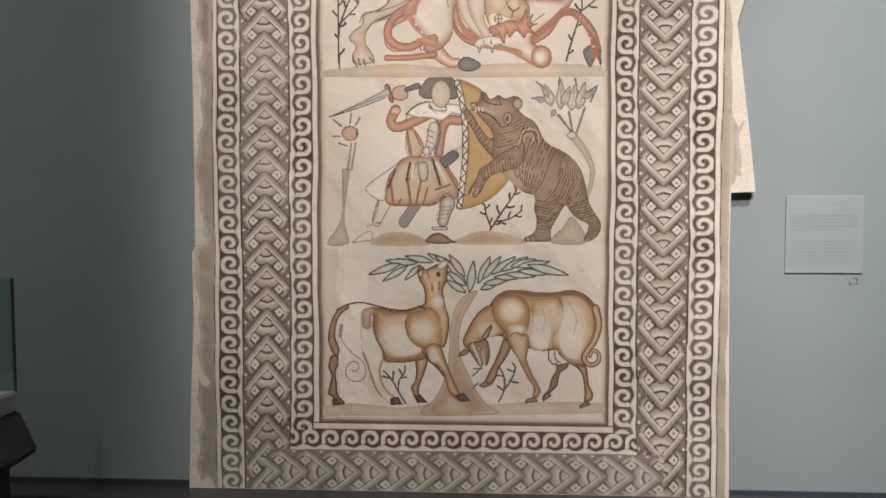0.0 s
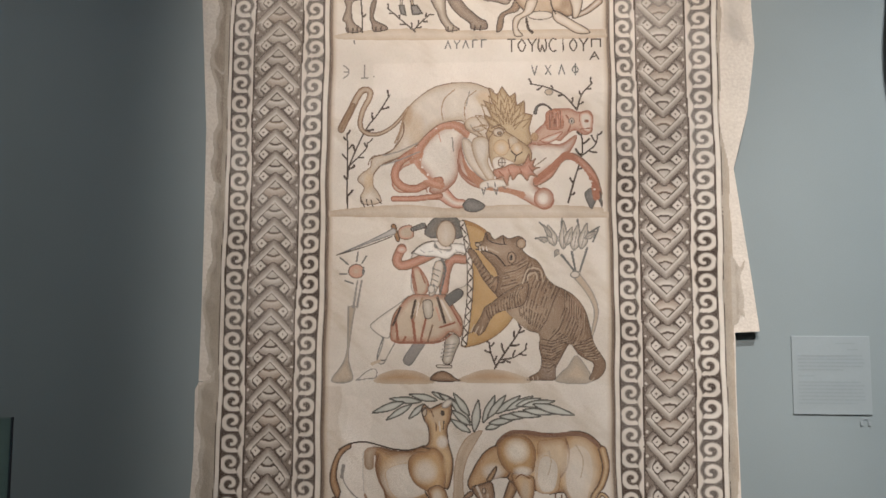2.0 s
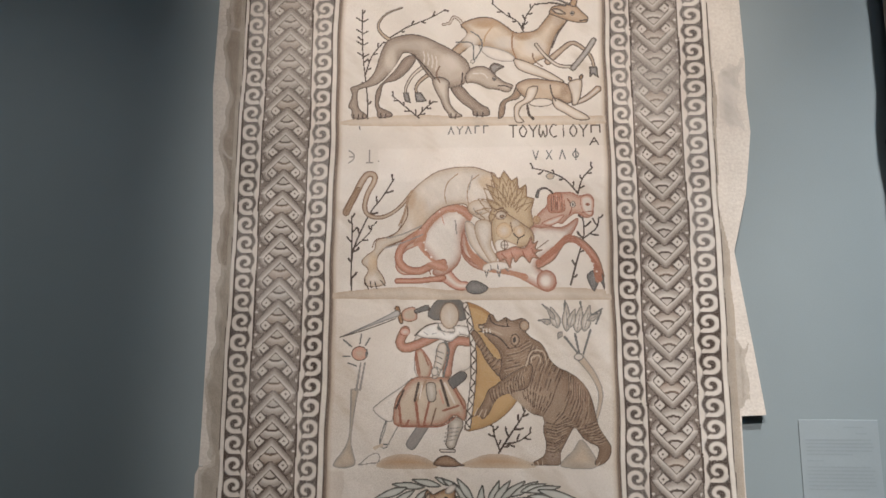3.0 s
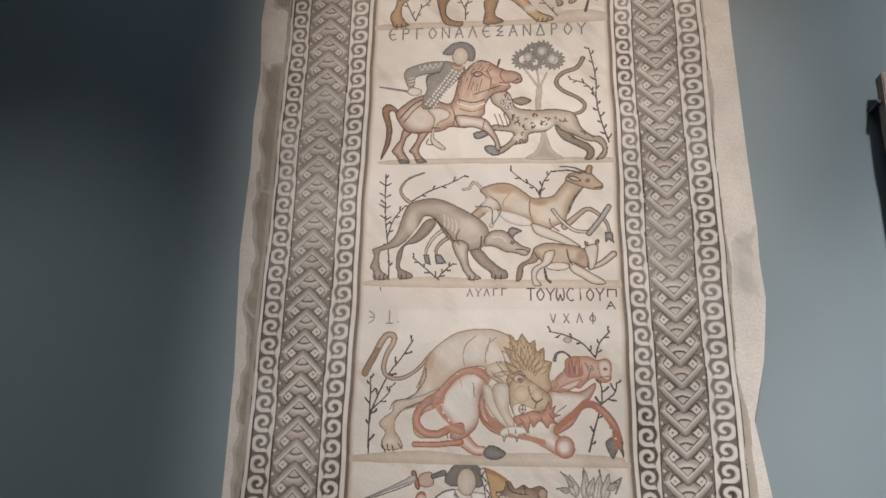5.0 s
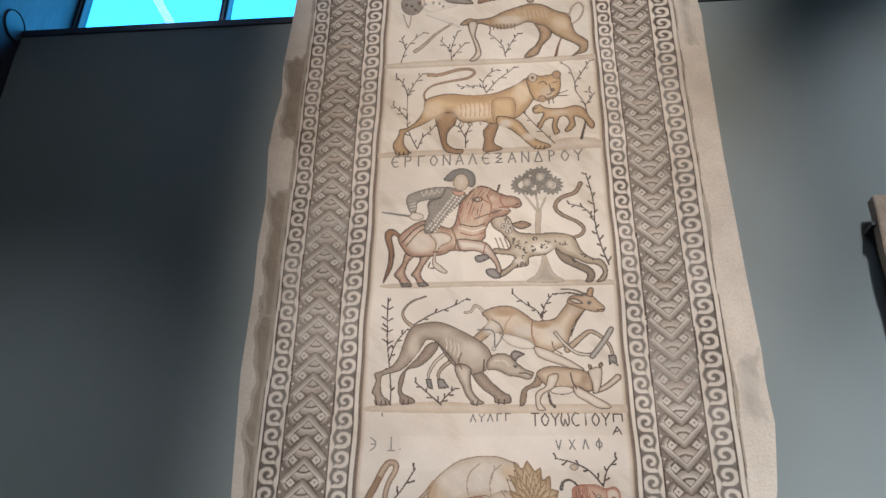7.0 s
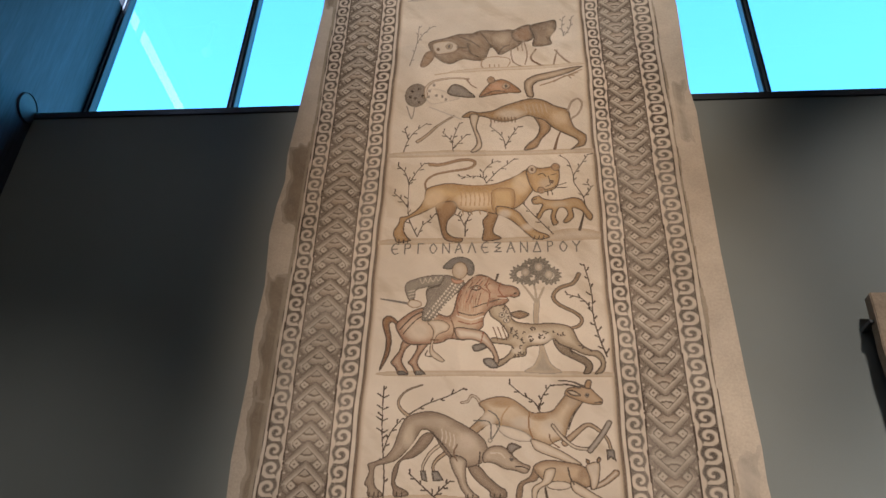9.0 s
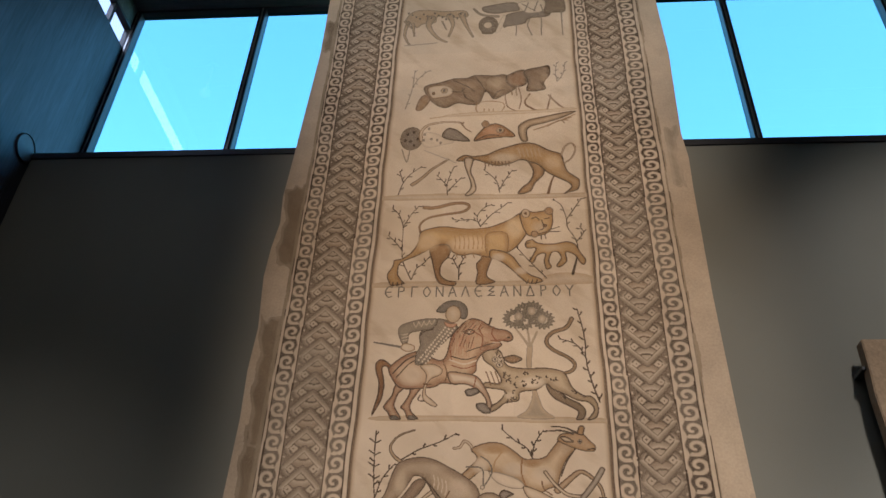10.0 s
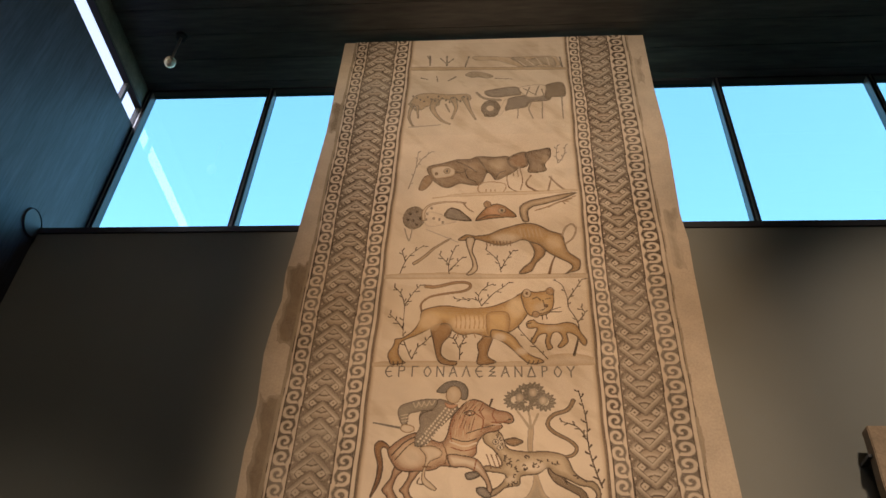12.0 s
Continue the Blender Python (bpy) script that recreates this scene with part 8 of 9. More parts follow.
sprig('sprig#6', [(603, 5661), (666, 5765), (717, 5850)], colour='umber', w=7, twigs=5, size=30, seed=12)
sprig('sprig#6', [(659, 5457), (712, 5532), (691, 5588)], colour='umber', w=7, twigs=5, size=30, seed=13)
stroke('sprig#6', [(617, 5179), (654, 5321)], 22, 12, 'umber')
fill('lioness', [(-389, 5415), (-301, 5454), (-235, 5424), (-244, 5340), (-294, 5268), (-299, 5182), (-249, 5135), (-190, 5125), (-201, 5088), (-287, 5097), (-328, 5135), (-352, 5220), (-367, 5292)], 'umber', (0.235, 0.135, 0.068), (0.34, 0.21, 0.11), soft=34, rim=8)
fill('lioness', [(-8, 5363), (73, 5363), (45, 5266), (25, 5171), (84, 5120), (25, 5097), (-53, 5102), (-46, 5195), (-55, 5267), (-23, 5315)], 'umber', (0.235, 0.135, 0.068), (0.34, 0.21, 0.11), soft=34, rim=8)
stroke('lioness', [(-462, 5547), (-470, 5619), (-415, 5681), (-311, 5712), (-165, 5737), (-111, 5779), (-137, 5817), (-230, 5818), (-356, 5782), (-441, 5783)], 14, 34, 'fawn', rim='brown')
fill('lioness', [(-462, 5557), (-389, 5592), (-286, 5607), (-141, 5585), (3, 5589), (86, 5614), (189, 5665), (272, 5716), (335, 5601), (300, 5510), (233, 5411), (169, 5362), (104, 5333), (25, 5324), (-76, 5354), (-156, 5340), (-225, 5374), (-260, 5434), (-341, 5430), (-400, 5390), (-479, 5341), (-557, 5303), (-595, 5269), (-602, 5197), (-574, 5140), (-548, 5107), (-642, 5093), (-665, 5126), (-681, 5183), (-647, 5259), (-639, 5308), (-579, 5327), (-510, 5391), (-474, 5476)], 'umber', (0.33, 0.2, 0.098), (0.5, 0.345, 0.185), soft=55, rim=8)
glow('lioness', (-113, 5438), 172, 86, (0.6, 0.47, 0.33), 0.95)
glow('lioness', (-404, 5465), 98, 102, (0.56, 0.42, 0.27), 0.85)
glow('lioness', (-107, 5554), 246, 52, (0.36, 0.22, 0.1), 0.6)
glow('lioness', (220, 5587), 74, 113, (0.58, 0.45, 0.3), 0.85)
stroke('lioness', [(-213, 5524), (-203, 5464), (-206, 5404)], 8, 8, 'tan')
stroke('lioness', [(-180, 5524), (-171, 5463), (-173, 5404)], 8, 8, 'tan')
stroke('lioness', [(-148, 5524), (-138, 5463), (-141, 5403)], 8, 8, 'tan')
stroke('lioness', [(-115, 5524), (-106, 5463), (-109, 5403)], 8, 8, 'tan')
stroke('lioness', [(-82, 5523), (-73, 5463), (-76, 5403)], 8, 8, 'tan')
stroke('lioness', [(-49, 5523), (-41, 5462), (-44, 5403)], 8, 8, 'tan')
stroke('lioness', [(-17, 5523), (-8, 5462), (-12, 5403)], 8, 8, 'tan')
stroke('lioness', [(-197, 5364), (-188, 5325)], 12, 8, 'fawn')
stroke('lioness', [(-136, 5364), (-127, 5325)], 12, 8, 'fawn')
stroke('lioness', [(-76, 5364), (-67, 5325)], 12, 8, 'fawn')
stroke('lioness', [(-24, 5363), (-15, 5324)], 12, 8, 'fawn')
fill('lioness', [(8, 5512), (65, 5553), (167, 5536), (177, 5411), (145, 5353), (65, 5324), (17, 5363)], 'brown', (0.33, 0.2, 0.098), (0.5, 0.345, 0.185), soft=34, rim=3)
fill('lioness', [(49, 5392), (145, 5377), (208, 5333), (262, 5246), (322, 5180), (391, 5147), (405, 5115), (316, 5101), (259, 5143), (202, 5208), (144, 5266), (84, 5304), (41, 5324)], 'umber', (0.33, 0.2, 0.098), (0.5, 0.345, 0.185), soft=30, rim=8)
glow('lioness', (104, 5324), 56, 44, 'ivory', 0.8)
glow('lioness', (261, 5208), 55, 38, 'ivory', 0.7)
stroke('lioness', [(297, 5101), (309, 5133)], 8, 8, 'umber')
stroke('lioness', [(328, 5101), (340, 5133)], 8, 8, 'umber')
stroke('lioness', [(359, 5101), (371, 5133)], 8, 8, 'umber')
stroke('lioness', [(-634, 5089), (-633, 5121)], 8, 8, 'umber')
stroke('lioness', [(-602, 5089), (-601, 5121)], 8, 8, 'umber')
stroke('lioness', [(-571, 5089), (-569, 5121)], 8, 8, 'umber')
fill('lioness', [(260, 5706), (294, 5753), (356, 5731), (418, 5736), (472, 5746), (503, 5703), (498, 5610), (471, 5544), (421, 5514), (369, 5510), (320, 5510), (285, 5571), (267, 5638)], 'umber', (0.33, 0.2, 0.098), (0.45, 0.3, 0.155), soft=36, rim=8)
glow('lioness', (400, 5585), 65, 62, 'sand', 0.7)
oval('lioness', (305, 5716), 33, 42, 'umber', 'sand', 'ivory')
oval('lioness', (305, 5716), 12, 16, 'brown', 'brown', 'brown')
oval('lioness', (475, 5735), 33, 37, 'umber', 'fawn', 'tan')
stroke('lioness', [(345, 5663), (379, 5679), (402, 5652)], 8, 8, 'umber')
stroke('lioness', [(443, 5662), (477, 5672)], 8, 8, 'umber')
stroke('lioness', [(419, 5652), (432, 5580), (399, 5560)], 8, 8, 'umber')
stroke('lioness', [(350, 5550), (398, 5530), (455, 5549)], 8, 8, 'umber')
oval('lioness', (365, 5525), 28, 31, 'umber', 'fawn', 'fawn')
oval('lioness', (441, 5600), 16, 16, 'umber', 'brown', 'brown')
stroke('lioness', [(464, 5559), (546, 5589)], 8, 8, 'umber')
stroke('lioness', [(463, 5544), (552, 5548)], 8, 8, 'umber')
stroke('lioness', [(409, 5519), (412, 5479)], 8, 8, 'umber')
stroke('lioness', [(438, 5524), (444, 5484)], 8, 8, 'umber')
fill('cub', [(295, 5455), (348, 5480), (387, 5449), (486, 5439), (587, 5458), (649, 5433), (684, 5359), (715, 5301), (700, 5254), (670, 5273), (639, 5335), (581, 5360), (585, 5288), (535, 5236), (505, 5250), (539, 5312), (522, 5360), (483, 5360), (460, 5288), (477, 5240), (437, 5217), (420, 5288), (431, 5351), (383, 5337), (349, 5274), (322, 5289), (352, 5361), (365, 5400), (305, 5401)], 'umber', (0.33, 0.2, 0.098), (0.42, 0.29, 0.16), soft=22, rim=8)
stroke('cub', [(298, 5440), (331, 5450)], 8, 8, 'umber')
glow('cub', (484, 5399), 80, 35, 'sand', 0.6)

# winged beast
fill('ground_strip#7', [(-749, 5901), (-276, 5917), (150, 5900), (738, 5903), (760, 5860), (-745, 5857)], 'sand', 'sand', 'ivory', soft=40, rim=0)
sprig('sprig#7', [(-650, 5911), (-619, 6029), (-568, 6114), (-484, 6193)], colour='umber', w=7, twigs=5, size=30, seed=0)
sprig('sprig#7', [(-620, 6034), (-654, 6144)], colour='umber', w=7, twigs=3, size=30, seed=1)
sprig('sprig#7', [(-276, 5906), (-280, 6023), (-232, 6189)], colour='umber', w=7, twigs=5, size=30, seed=2)
sprig('sprig#7', [(-279, 5995), (-361, 6099)], colour='umber', w=7, twigs=3, size=30, seed=3)
sprig('sprig#7', [(-268, 5950), (-173, 6073)], colour='umber', w=7, twigs=3, size=30, seed=4)
sprig('sprig#7', [(116, 5923), (91, 6035), (-4, 6150)], colour='umber', w=7, twigs=5, size=30, seed=5)
sprig('sprig#7', [(121, 5956), (160, 6045), (213, 6135)], colour='umber', w=7, twigs=5, size=30, seed=6)
stroke('sprig#7', [(479, 5907), (510, 6028), (566, 6141)], 24, 10, 'brown')
oval('winged_beast', (-582, 6491), 92, 126, 'umber', (0.2, 0.16, 0.125), 'grey')
oval('winged_beast', (-617, 6535), 12, 16, 'umber', 'umber', 'umber')
oval('winged_beast', (-564, 6559), 12, 16, 'umber', 'umber', 'umber')
oval('winged_beast', (-532, 6484), 12, 16, 'umber', 'umber', 'umber')
oval('winged_beast', (-589, 6460), 12, 16, 'umber', 'umber', 'umber')
oval('winged_beast', (-631, 6473), 12, 16, 'umber', 'umber', 'umber')
oval('winged_beast', (-560, 6416), 12, 16, 'umber', 'umber', 'umber')
stroke('winged_beast', [(-652, 6376), (-607, 6243), (-589, 6374)], 10, 10, 'grey')
fill('winged_beast', [(-507, 6533), (-444, 6557), (-365, 6530), (-295, 6479), (-240, 6440), (-338, 6412), (-450, 6390), (-502, 6446)], 'pale_grey', 'ivory', 'cream', soft=16, rim=4)
stroke('winged_beast', [(-504, 6471), (-508, 6558), (-466, 6627), (-384, 6657), (-278, 6667), (-172, 6652)], 34, 18, 'sand', rim='brown', light='ivory')
stroke('winged_beast', [(-190, 6652), (-152, 6588), (-106, 6549)], 16, 10, 'sand', rim='brown')
oval('winged_beast', (-479, 6532), 12, 16, 'grey', 'grey', 'grey')
oval('winged_beast', (-485, 6470), 11, 16, 'grey', 'grey', 'grey')
oval('winged_beast', (-446, 6595), 12, 16, 'grey', 'grey', 'grey')
oval('winged_beast', (-422, 6481), 12, 16, 'grey', 'grey', 'grey')
oval('winged_beast', (-376, 6468), 11, 16, 'grey', 'grey', 'grey')
oval('winged_beast', (-348, 6437), 11, 16, 'grey', 'grey', 'grey')
fill('winged_beast', [(-342, 6523), (-299, 6597), (-230, 6583), (-169, 6525), (-114, 6450), (-213, 6452), (-313, 6479)], 'umber', (0.17, 0.13, 0.1), 'grey', soft=16, rim=10)
fill('winged_beast', [(-87, 6449), (-43, 6547), (12, 6609), (94, 6639), (179, 6586), (246, 6491), (138, 6481), (21, 6466)], 'umber', 'russet', (0.36, 0.2, 0.12), soft=30, rim=10)
glow('winged_beast', (66, 6557), 82, 57, (0.46, 0.28, 0.18), 0.8)
oval('winged_beast', (7, 6634), 32, 39, 'umber', 'fawn', 'fawn')
oval('winged_beast', (125, 6562), 32, 32, 'umber', 'sand', 'sand')
oval('winged_beast', (125, 6562), 11, 16, 'black', 'black', 'black')
stroke('winged_beast', [(-78, 6449), (21, 6509), (111, 6507)], 10, 10, 'umber')
fill('winged_beast', [(289, 6441), (264, 6540), (275, 6615), (349, 6671), (477, 6706), (638, 6747), (739, 6757), (635, 6689), (483, 6629), (374, 6594), (336, 6539), (342, 6440)], 'umber', (0.2, 0.14, 0.09), 'sand', soft=24, rim=10)
stroke('winged_beast', [(391, 6556), (542, 6622), (723, 6719)], 10, 10, 'fawn')
stroke('winged_beast', [(427, 6568), (560, 6634), (694, 6688)], 10, 10, (0.22, 0.155, 0.1))
stroke('winged_beast', [(463, 6580), (579, 6646), (665, 6657)], 10, 10, 'fawn')
stroke('winged_beast', [(500, 6591), (598, 6658), (636, 6626)], 10, 10, (0.22, 0.155, 0.1))
fill('winged_beast', [(328, 6249), (440, 6212), (457, 6097), (390, 6008), (345, 5920), (251, 5899), (278, 5959), (344, 6031), (368, 6127)], 'umber', (0.22, 0.13, 0.068), 'tan', soft=28, rim=10)
fill('winged_beast', [(-221, 6248), (-156, 6306), (-84, 6292), (22, 6308), (92, 6349), (177, 6383), (311, 6423), (412, 6402), (498, 6341), (592, 6297), (613, 6209), (634, 6122), (690, 6065), (721, 6025), (703, 5937), (638, 5910), (587, 5895), (645, 5954), (635, 5998), (557, 6050), (475, 6108), (413, 6184), (362, 6208), (284, 6238), (205, 6205), (109, 6183), (22, 6208), (-66, 6245), (-154, 6235)], 'umber', (0.27, 0.165, 0.085), (0.42, 0.28, 0.15), soft=40, rim=10)
glow('winged_beast', (154, 6264), 132, 60, 'ivory', 0.75)
glow('winged_beast', (522, 6211), 78, 82, (0.5, 0.37, 0.24), 0.8)
stroke('winged_beast', [(265, 6357), (281, 6274)], 10, 10, 'sand')
stroke('winged_beast', [(296, 6357), (311, 6273)], 10, 10, 'sand')
stroke('winged_beast', [(327, 6356), (342, 6272)], 10, 10, 'sand')
stroke('winged_beast', [(358, 6355), (373, 6272)], 10, 10, 'sand')
stroke('winged_beast', [(388, 6355), (403, 6271)], 10, 10, 'sand')
stroke('winged_beast', [(419, 6354), (434, 6271)], 10, 10, 'sand')
stroke('winged_beast', [(4, 6232), (9, 6185)], 10, 10, 'brown')
stroke('winged_beast', [(31, 6231), (35, 6184)], 10, 10, 'brown')
stroke('winged_beast', [(57, 6231), (61, 6184)], 10, 10, 'brown')
stroke('winged_beast', [(83, 6230), (87, 6183)], 10, 10, 'brown')
stroke('winged_beast', [(109, 6230), (114, 6183)], 10, 10, 'brown')
stroke('winged_beast', [(136, 6229), (140, 6183)], 10, 10, 'brown')
stroke('winged_beast', [(162, 6229), (166, 6182)], 10, 10, 'brown')
stroke('winged_beast', [(188, 6228), (192, 6182)], 10, 10, 'brown')
fill('winged_beast', [(-155, 6270), (-84, 6263), (-100, 6135), (-73, 6048), (-58, 5947), (-105, 5893), (-147, 5899), (-102, 5981), (-130, 6106), (-153, 6188)], 'umber', 'sand', 'ivory', soft=16, rim=10)
stroke('winged_beast', [(-279, 6260), (-395, 6169), (-478, 6072), (-548, 6010)], 18, 34, 'fawn', rim='umber', light='sand')
stroke('winged_beast', [(591, 6279), (627, 6374), (677, 6403), (704, 6348), (672, 6254), (612, 6197)], 16, 14, 'ivory', rim='brown')
stroke('winged_beast', [(-471, 6360), (-333, 6285), (-220, 6224)], 10, 10, 'pale_grey')

# worn pictures near the top
sprig('sprig#8', [(-655, 6826), (-612, 7048), (-597, 7288)], colour='grey', w=7, twigs=5, size=24, seed=0)
sprig('sprig#8', [(-605, 7090), (-553, 7200), (-479, 7284)], colour='grey', w=7, twigs=5, size=24, seed=1)
sprig('sprig#8', [(602, 7108), (593, 7220), (609, 7340)], colour='grey', w=7, twigs=5, size=24, seed=2)
sprig('sprig#8', [(612, 7121), (660, 7218), (676, 7338)], colour='grey', w=7, twigs=5, size=24, seed=3)
stroke('ground_strip#8', [(-442, 6710), (-26, 6764), (736, 6783)], 14, 12, 'sand')
fill('boar', [(-508, 7087), (-366, 7138), (-261, 7177), (-150, 7180), (-78, 7213), (67, 7202), (187, 7205), (280, 7090), (232, 7010), (160, 6958), (76, 6913), (10, 7003), (-41, 6870), (-111, 6852), (-224, 6875), (-325, 6824), (-422, 6880), (-483, 6976)], 'umber', (0.15, 0.1, 0.066), (0.26, 0.185, 0.125), soft=45, rim=9)
fill('boar', [(177, 7177), (260, 7245), (337, 7257), (353, 7157), (341, 7075), (246, 7050), (190, 7093)], 'umber', (0.15, 0.1, 0.066), (0.3, 0.19, 0.12), soft=28, rim=9)
fill('boar', [(327, 7243), (477, 7295), (545, 7300), (545, 7193), (493, 7098), (499, 7015), (349, 6999), (357, 7116)], 'umber', (0.13, 0.09, 0.062), (0.25, 0.18, 0.125), soft=28, rim=9)
glow('boar', (91, 7110), 86, 84, (0.4, 0.31, 0.22), 0.8)
glow('boar', (496, 7167), 38, 70, (0.34, 0.25, 0.17), 0.7)
glow('boar', (-114, 7082), 58, 63, (0.36, 0.26, 0.18), 0.7)
fill('boar', [(-478, 7072), (-340, 7102), (-257, 7038), (-283, 6970), (-358, 6945), (-444, 6948)], 'brown', 'sand', 'ivory', soft=18, rim=9)
oval('boar', (-338, 7033), 29, 35, 'umber', 'sand', 'sand')
oval('boar', (-338, 7033), 12, 17, 'black', 'black', 'black')
oval('boar', (-427, 7002), 14, 21, 'brown', 'brown', 'brown')
fill('boar', [(-569, 6818), (-539, 6951), (-484, 6990), (-452, 6921), (-513, 6809)], 'brown', (0.22, 0.15, 0.1), 'fawn', soft=16, rim=9)
stroke('boar', [(-260, 7149), (-148, 7076), (-85, 7012)], 10, 10, 'umber')
stroke('boar', [(-190, 7063), (-159, 6946), (-93, 6898)], 10, 10, 'umber')
stroke('boar', [(-77, 7185), (-19, 7072), (10, 7003)], 10, 10, 'umber')
stroke('boar', [(67, 6920), (104, 7000), (161, 7025)], 10, 10, 'umber')
stroke('boar', [(-275, 7025), (-208, 7009), (-171, 7049)], 10, 10, 'umber')
stroke('worn_beast', [(-64, 6870), (-63, 6778), (43, 6736), (136, 6773), (155, 6864), (29, 6894), (-64, 6870)], 10, 10, 'fawn')
stroke('worn_beast', [(-3, 6803), (-3, 6750)], 10, 10, 'fawn')
stroke('worn_beast', [(34, 6802), (34, 6749)], 10, 10, 'fawn')
stroke('worn_beast', [(71, 6801), (71, 6748)], 10, 10, 'fawn')
stroke('worn_beast', [(170, 6998), (182, 6837), (260, 6769)], 10, 14, 'brown')
stroke('worn_beast', [(275, 7070), (300, 6913), (279, 6795)], 10, 10, 'brown')
stroke('worn_beast', [(371, 6965), (327, 6859), (416, 6772)], 13.2, 22, 'brown')
stroke('worn_beast', [(543, 6953), (508, 6789)], 10, 16, 'brown')
stroke('worn_beast', [(524, 6947), (585, 6852), (645, 6785)], 14.4, 24, 'brown')
stroke('worn_beast', [(218, 7051), (226, 6956)], 10, 10, 'brown')
stroke('worn_beast', [(256, 7050), (264, 6955)], 10, 10, 'brown')
fill('ground_strip#8', [(-292, 6752), (17, 6775), (417, 6775), (693, 6799), (721, 6770), (416, 6742), (17, 6732), (-292, 6725)], 'pale_grey', 'sand', 'ivory', soft=20, rim=0)
fill('antelope', [(-725, 7966), (-664, 8078), (-543, 8104), (-371, 8073), (-188, 8076), (-162, 7979), (-319, 7978), (-428, 7999), (-449, 7916), (-556, 7902), (-613, 7848), (-665, 7907), (-705, 7890)], 'slate', 'mortar', 'sand', soft=22)
stroke('antelope', [(-698, 7927), (-720, 7761), (-670, 7625)], 44, 19, 'mortar', rim='slate', light='sand')
stroke('antelope', [(-653, 7906), (-631, 7739)], 34, 17, 'mortar', rim='slate', light='sand')
stroke('antelope', [(-488, 7975), (-506, 7863), (-427, 7712), (-342, 7648)], 83, 23, 'mortar', rim='slate', light='sand')
stroke('antelope', [(-320, 8005), (-291, 7872), (-322, 7726)], 67, 21, 'mortar', rim='slate', light='sand')
stroke('antelope', [(-211, 8019), (-171, 7867), (-109, 7710)], 68, 21, 'mortar', rim='slate', light='sand')
stroke('antelope', [(-389, 7932), (-349, 7819)], 19, 14, 'mortar', rim='slate', light='sand')
stroke('antelope', [(-729, 7947), (-662, 7851)], 24, 19, 'mortar', rim='slate', light='sand')
oval('antelope', (-700, 8061), 10, 15, 'slate', 'slate', rim=0)
oval('antelope', (-664, 8032), 10, 15, 'slate', 'slate', rim=0)
oval('antelope', (-628, 8004), 10, 15, 'slate', 'slate', rim=0)
oval('antelope', (-592, 7975), 10, 15, 'slate', 'slate', rim=0)
oval('antelope', (-562, 8039), 9, 15, 'slate', 'slate', rim=0)
oval('antelope', (-526, 8011), 10, 15, 'slate', 'slate', rim=0)
oval('antelope', (-491, 7982), 9, 15, 'slate', 'slate', rim=0)
oval('antelope', (-460, 8046), 9, 15, 'slate', 'slate', rim=0)
oval('antelope', (-424, 8017), 9, 15, 'slate', 'slate', rim=0)
oval('antelope', (-389, 7989), 10, 15, 'slate', 'slate', rim=0)
oval('antelope', (-354, 7961), 10, 15, 'slate', 'slate', rim=0)
oval('antelope', (-323, 8024), 9, 15, 'slate', 'slate', rim=0)
oval('antelope', (-288, 7996), 9, 15, 'slate', 'slate', rim=0)
oval('antelope', (-253, 7968), 10, 15, 'slate', 'slate', rim=0)
oval('antelope', (-221, 8031), 10, 15, 'slate', 'slate', rim=0)
oval('antelope', (-187, 8003), 9, 15, 'slate', 'slate', rim=0)
stroke('antelope', [(-705, 7615), (-541, 7627), (-424, 7640)], 17, 16, 'pale_grey')
stroke('buffalo', [(-103, 8091), (-30, 8004), (114, 7974)], 25, 38, 'grey', light='mortar')
fill('buffalo', [(-31, 8107), (66, 8142), (212, 8170), (296, 8150), (307, 8053), (210, 8031), (90, 8013), (-6, 8041)], (0.165, 0.135, 0.105), (0.165, 0.135, 0.105), 'grey', soft=20)
fill('buffalo', [(181, 7983), (306, 8034), (451, 8066), (545, 8023), (594, 8059), (565, 7954), (399, 7935), (350, 7863), (208, 7832), (161, 7823)], (0.165, 0.135, 0.105), (0.165, 0.135, 0.105), 'grey', soft=24)
fill('buffalo', [(527, 8178), (697, 8217), (715, 8015), (591, 8002), (541, 7948), (527, 8062)], (0.165, 0.135, 0.105), (0.165, 0.135, 0.105), (0.24, 0.195, 0.15), soft=30)
fill('buffalo', [(297, 8158), (527, 8186), (526, 8043), (449, 8008), (354, 8024)], 'grey', 'ivory', 'cream', soft=16)
stroke('buffalo', [(333, 8141), (450, 8035)], 13, 12, 'grey')
stroke('buffalo', [(393, 8161), (354, 8032)], 12, 12, 'grey')
stroke('buffalo', [(478, 8173), (438, 8036)], 12, 12, 'grey')
stroke('buffalo', [(501, 8121), (521, 8024)], 12, 12, 'grey')
oval('buffalo', (28, 7858), 90, 118, (0.165, 0.135, 0.105), (0.165, 0.135, 0.105), 'grey')
oval('buffalo', (24, 7858), 40, 44, (0.165, 0.135, 0.105), 'ivory')
stroke('buffalo', [(-16, 7757), (66, 7754), (149, 7890)], 33, 24, (0.165, 0.135, 0.105))
fill('buffalo', [(90, 7745), (150, 7965), (186, 7971), (142, 7798)], 'pale_grey', 'cream')
stroke('buffalo', [(279, 7866), (272, 7709)], 12, 11, 'grey')
stroke('buffalo', [(399, 7935), (377, 7836), (411, 7703)], 12, 12, 'grey')
stroke('buffalo', [(499, 7957), (496, 7700)], 12, 11, 'grey')
stroke('buffalo', [(682, 8017), (681, 7692)], 12, 12, 'grey')
